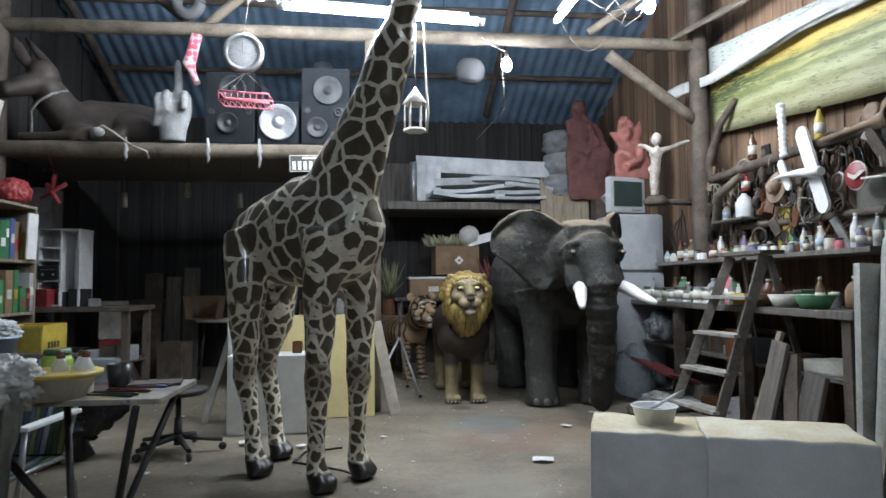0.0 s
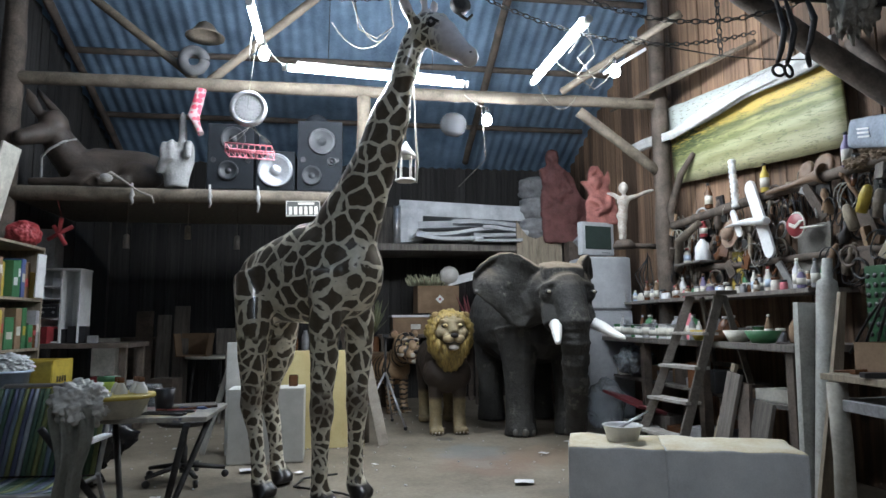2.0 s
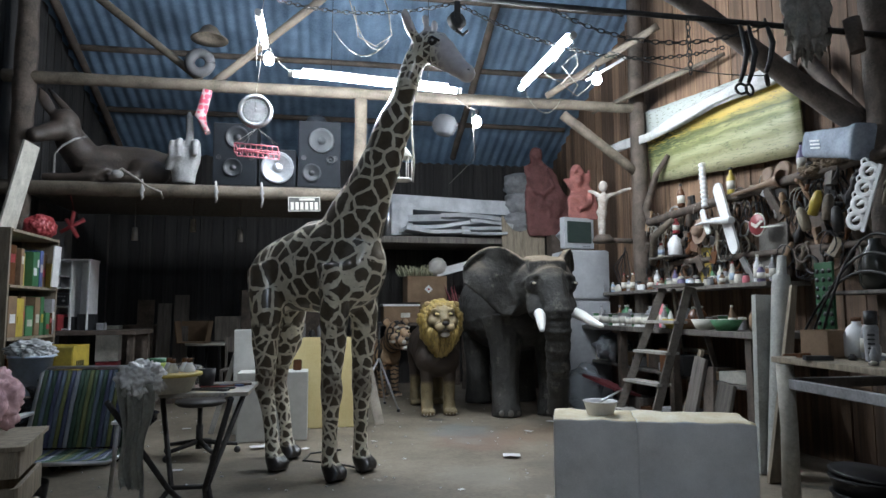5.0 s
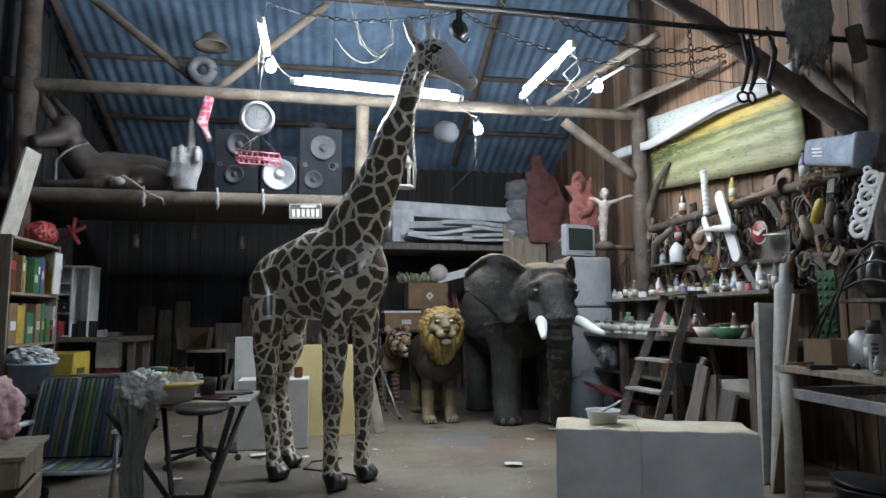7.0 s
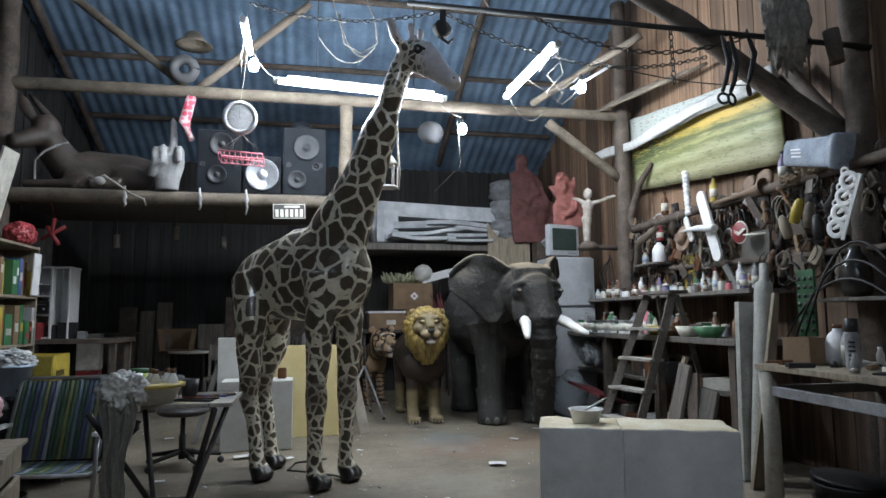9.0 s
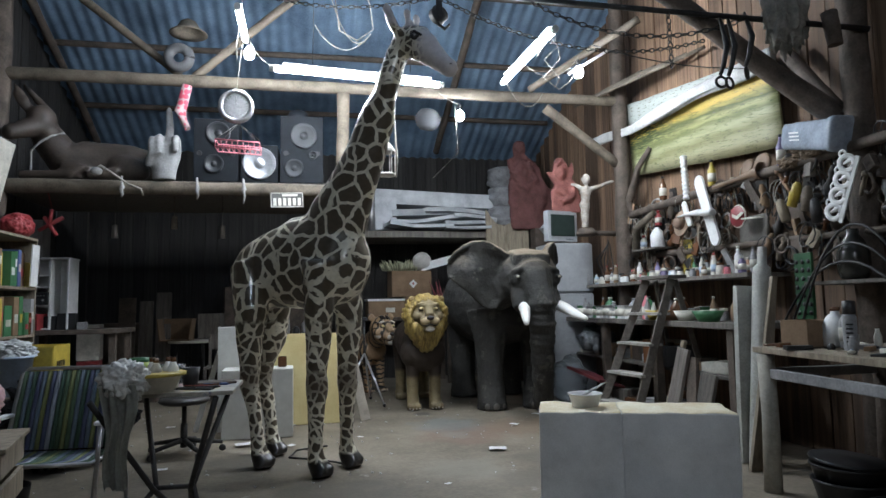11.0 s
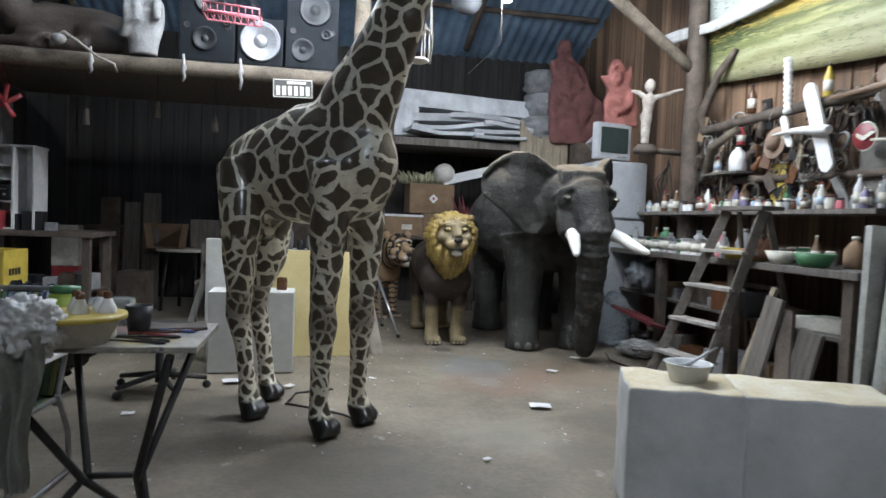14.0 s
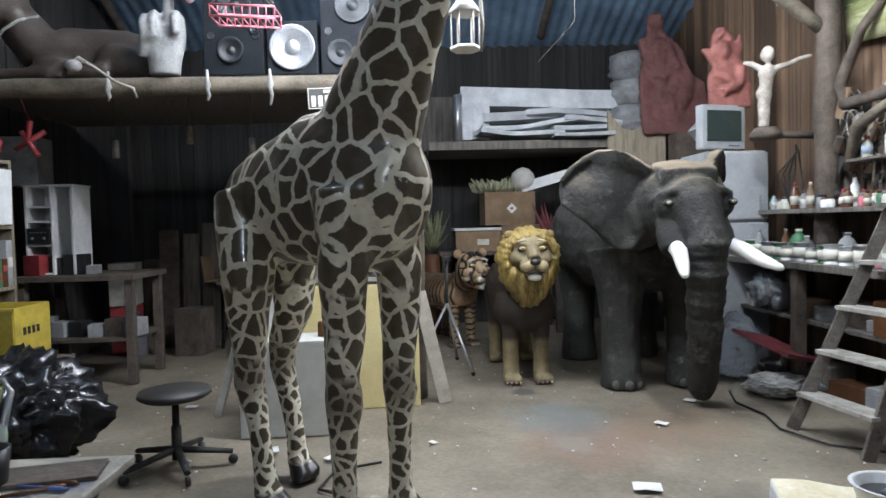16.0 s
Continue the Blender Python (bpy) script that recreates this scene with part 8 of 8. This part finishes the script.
part("back_frame", pipe(B(), [(-0.27, 0.15, 0.33, 0.011), (-0.27, 0.335, 0.78, 0.011), (-0.24, 0.345, 0.815, 0.011), (0.24, 0.345, 0.815, 0.011), (0.27, 0.335, 0.78, 0.011), (0.27, 0.15, 0.33, 0.011)], 8), STEEL, h)
part("seat_frame", pipe(B(), [(-0.27, 0.17, 0.36, 0.011), (-0.27, -0.27, 0.37, 0.011), (0.27, -0.27, 0.37, 0.011), (0.27, 0.17, 0.36, 0.011)], 8), STEEL, h)
for x in (-0.28, 0.28):
    part("leg", pipe(B(), [(x, -0.18, 0.55, 0.011), (x, -0.2, 0.38, 0.011), (x, -0.28, 0.012, 0.011), (x, 0.26, 0.012, 0.011), (x, 0.24, 0.2, 0.011), (x, 0.14, 0.38, 0.011)], 8), STEEL, h)
    part("armrest", box(B(), (x, 0.02, 0.56), (0.045, 0.44, 0.02), bevel=0.008), WHITE, h)
bm = turned(B(), [(0, 0), (0.12, 0), (0.15, 0.24), (0.14, 0.24), (0.115, 0.01), (0, 0.01)], seg=20)
thing("black_bucket", bm, BLACK, "black plastic bucket under the deck chair", "bucket", at=T(-1.78, 3.42, 0))

# crate with pink rag near the walk
h = hub("wooden_crate", T(-1.62, 2.62, 0, 12), "worn pale wooden crate holding rags", "crate")
for z in (0.08, 0.24, 0.40, 0.55):
    part("slat", box(B(), (0.2, 0, z), (0.02, 0.5, 0.11), bevel=0.004), PALE_WOOD, h)
    part("slat", box(B(), (0, -0.25, z), (0.4, 0.02, 0.11), bevel=0.004), PALE_WOOD, h)
    part("slat", box(B(), (0, 0.25, z), (0.4, 0.02, 0.11), bevel=0.004), PALE_WOOD, h)
part("top_board", box(B(), (0, 0, 0.615), (0.46, 0.54, 0.02), bevel=0.004), PALE_WOOD, h)
bag("pink_rag", (-1.66, 2.7, 0.63), (0.15, 0.16, 0.16), tone("pale_pink_cloth", (0.62, 0.40, 0.42), 0.9), "pale pink cloth bundled on the crate", 8.8, "rag", 0.25)

# litter on the floor
rng = random.Random(9)
for i, (x, y, s) in enumerate(((1.35, 4.61, 0.05), (2.2, 6.1, 0.03), (-0.3, 5.2, 0.025), (0.3, 5.4, 0.02), (-1.2, 4.6, 0.025), (-1.5, 6.4, 0.03), (-1.1, 6.6, 0.02), (0.75, 3.7, 0.015), (2.45, 4.5, 0.03), (2.5, 3.9, 0.03), (-0.7, 5.35, 0.05), (1.8, 5.6, 0.03))):
    bm = B()
    bmesh.ops.create_grid(bm, x_segments=5, y_segments=4, size=s)
    for v in bm.verts:
        v.co.x *= 1.4
        v.co.z = 0.012 + 0.12 * s * (1 + noise.noise(v.co * 25 + Vector((i * 3, 0, 0))))
    q = bmesh.ops.solidify(bm, geom=bm.faces[:], thickness=0.002)
    thing("paper_scrap", bm, WHITE, "crumpled scrap of white paper on the floor", "paper", "litter on the floor", at=T(x, y, 0.0, rng.uniform(0, 360)))
bm = B()
for i in range(260):
    x, y, s = rng.uniform(-2.2, 2.7), rng.uniform(2.6, 8.5), rng.uniform(0.004, 0.014)
    box(bm, (x, y, 0.008), (s, s * rng.uniform(0.6, 1.8), 0.006), (0, 0, rng.uniform(0, 90)))
thing("foam_crumbs", bm, FOAM, "white foam crumbs scattered over the floor", "crumbs", kind="stuff")
pts = [(0.15, 4.35), (0.05, 4.5), (-0.1, 4.62), (-0.3, 4.75), (-0.25, 5.0), (0.0, 5.1)]
thing("floor_cable", pipe(B(), [(x, y, 0.012, 0.008) for x, y in pts], 6), BLACK, "black cable lying round the giraffe hooves", "cable")
pts = [(2.6, 6.3), (2.5, 6.0), (2.55, 5.7), (2.48, 5.4), (2.6, 5.1), (2.9, 4.9)]
thing("floor_cable", pipe(B(), [(x, y, 0.012, 0.008) for x, y in pts], 6), BLACK, "black cable lying near the ladder", "cable")

# cables hanging beside the fridge, clear tub on the painter's table
for k in range(4):
    pts = [(3.48 - 0.02 * k, 6.9 - 0.05 * k, 1.95 - 0.02 * k), (3.46 - 0.05 * k, 6.88, 1.7), (3.40 + 0.02 * k, 6.86, 1.45 - 0.05 * k), (3.48, 6.84, 1.35 - 0.04 * k), (3.52, 6.86, 1.6), (3.5, 6.9, 1.9)]
    thing("hanging_cable", pipe(B(), [(*p, 0.007) for p in pts], 6), BLACK, "loop of black cable hanging beside the fridge", "cable", "cables beside the fridge")
h = hub("clear_tub", T(-0.84, 3.02, 0.797), "clear plastic tub standing on the table", "tub")
part("shell", box(B(), (0, 0, 0.05), (0.14, 0.08, 0.1), bevel=0.015), FILM, h)

# ---- planks of the walls ----
rng = random.Random(2)
w = 0.205
mesh = made("plank", box(B(), (0, 0, 0), (0.025, w - 0.011, 1.0), bevel=0.004), PLANK)
for i in range(42):
    y = 1.5 + (i + 0.5) * w
    top = roof_z(y) - 0.02
    ob = new("plank", mesh)
    ob.parent = walls["wall_east"]
    ob.matrix_basis = pose(WALL_R + 0.03 - rng.uniform(0, 0.014), y, top / 2, 0, 0, rng.uniform(-1.2, 1.2)) @ Matrix.Diagonal((1, 1, top, 1))
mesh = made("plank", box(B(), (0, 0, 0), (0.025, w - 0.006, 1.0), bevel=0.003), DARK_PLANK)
for i in range(33):
    y = 3.3 + (i + 0.5) * w
    top = roof_z(y) - 0.02
    ob = new("plank", mesh)
    ob.parent = walls["wall_west"]
    ob.matrix_basis = pose(WALL_L - 0.03 + rng.uniform(0, 0.014), y, top / 2, 0, 0, rng.uniform(-1.2, 1.2)) @ Matrix.Diagonal((1, 1, top, 1))
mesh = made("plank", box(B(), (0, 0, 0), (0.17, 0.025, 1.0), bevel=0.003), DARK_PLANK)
for i in range(40):
    ob = new("plank", mesh)
    ob.parent = walls["wall_north"]
    ob.matrix_basis = pose(-3.3 + 0.178 * i, WALL_B + 0.03 - rng.uniform(0, 0.012), 1.84, 0, 0, 0) @ Matrix.Diagonal((1, 1, 3.68, 1))
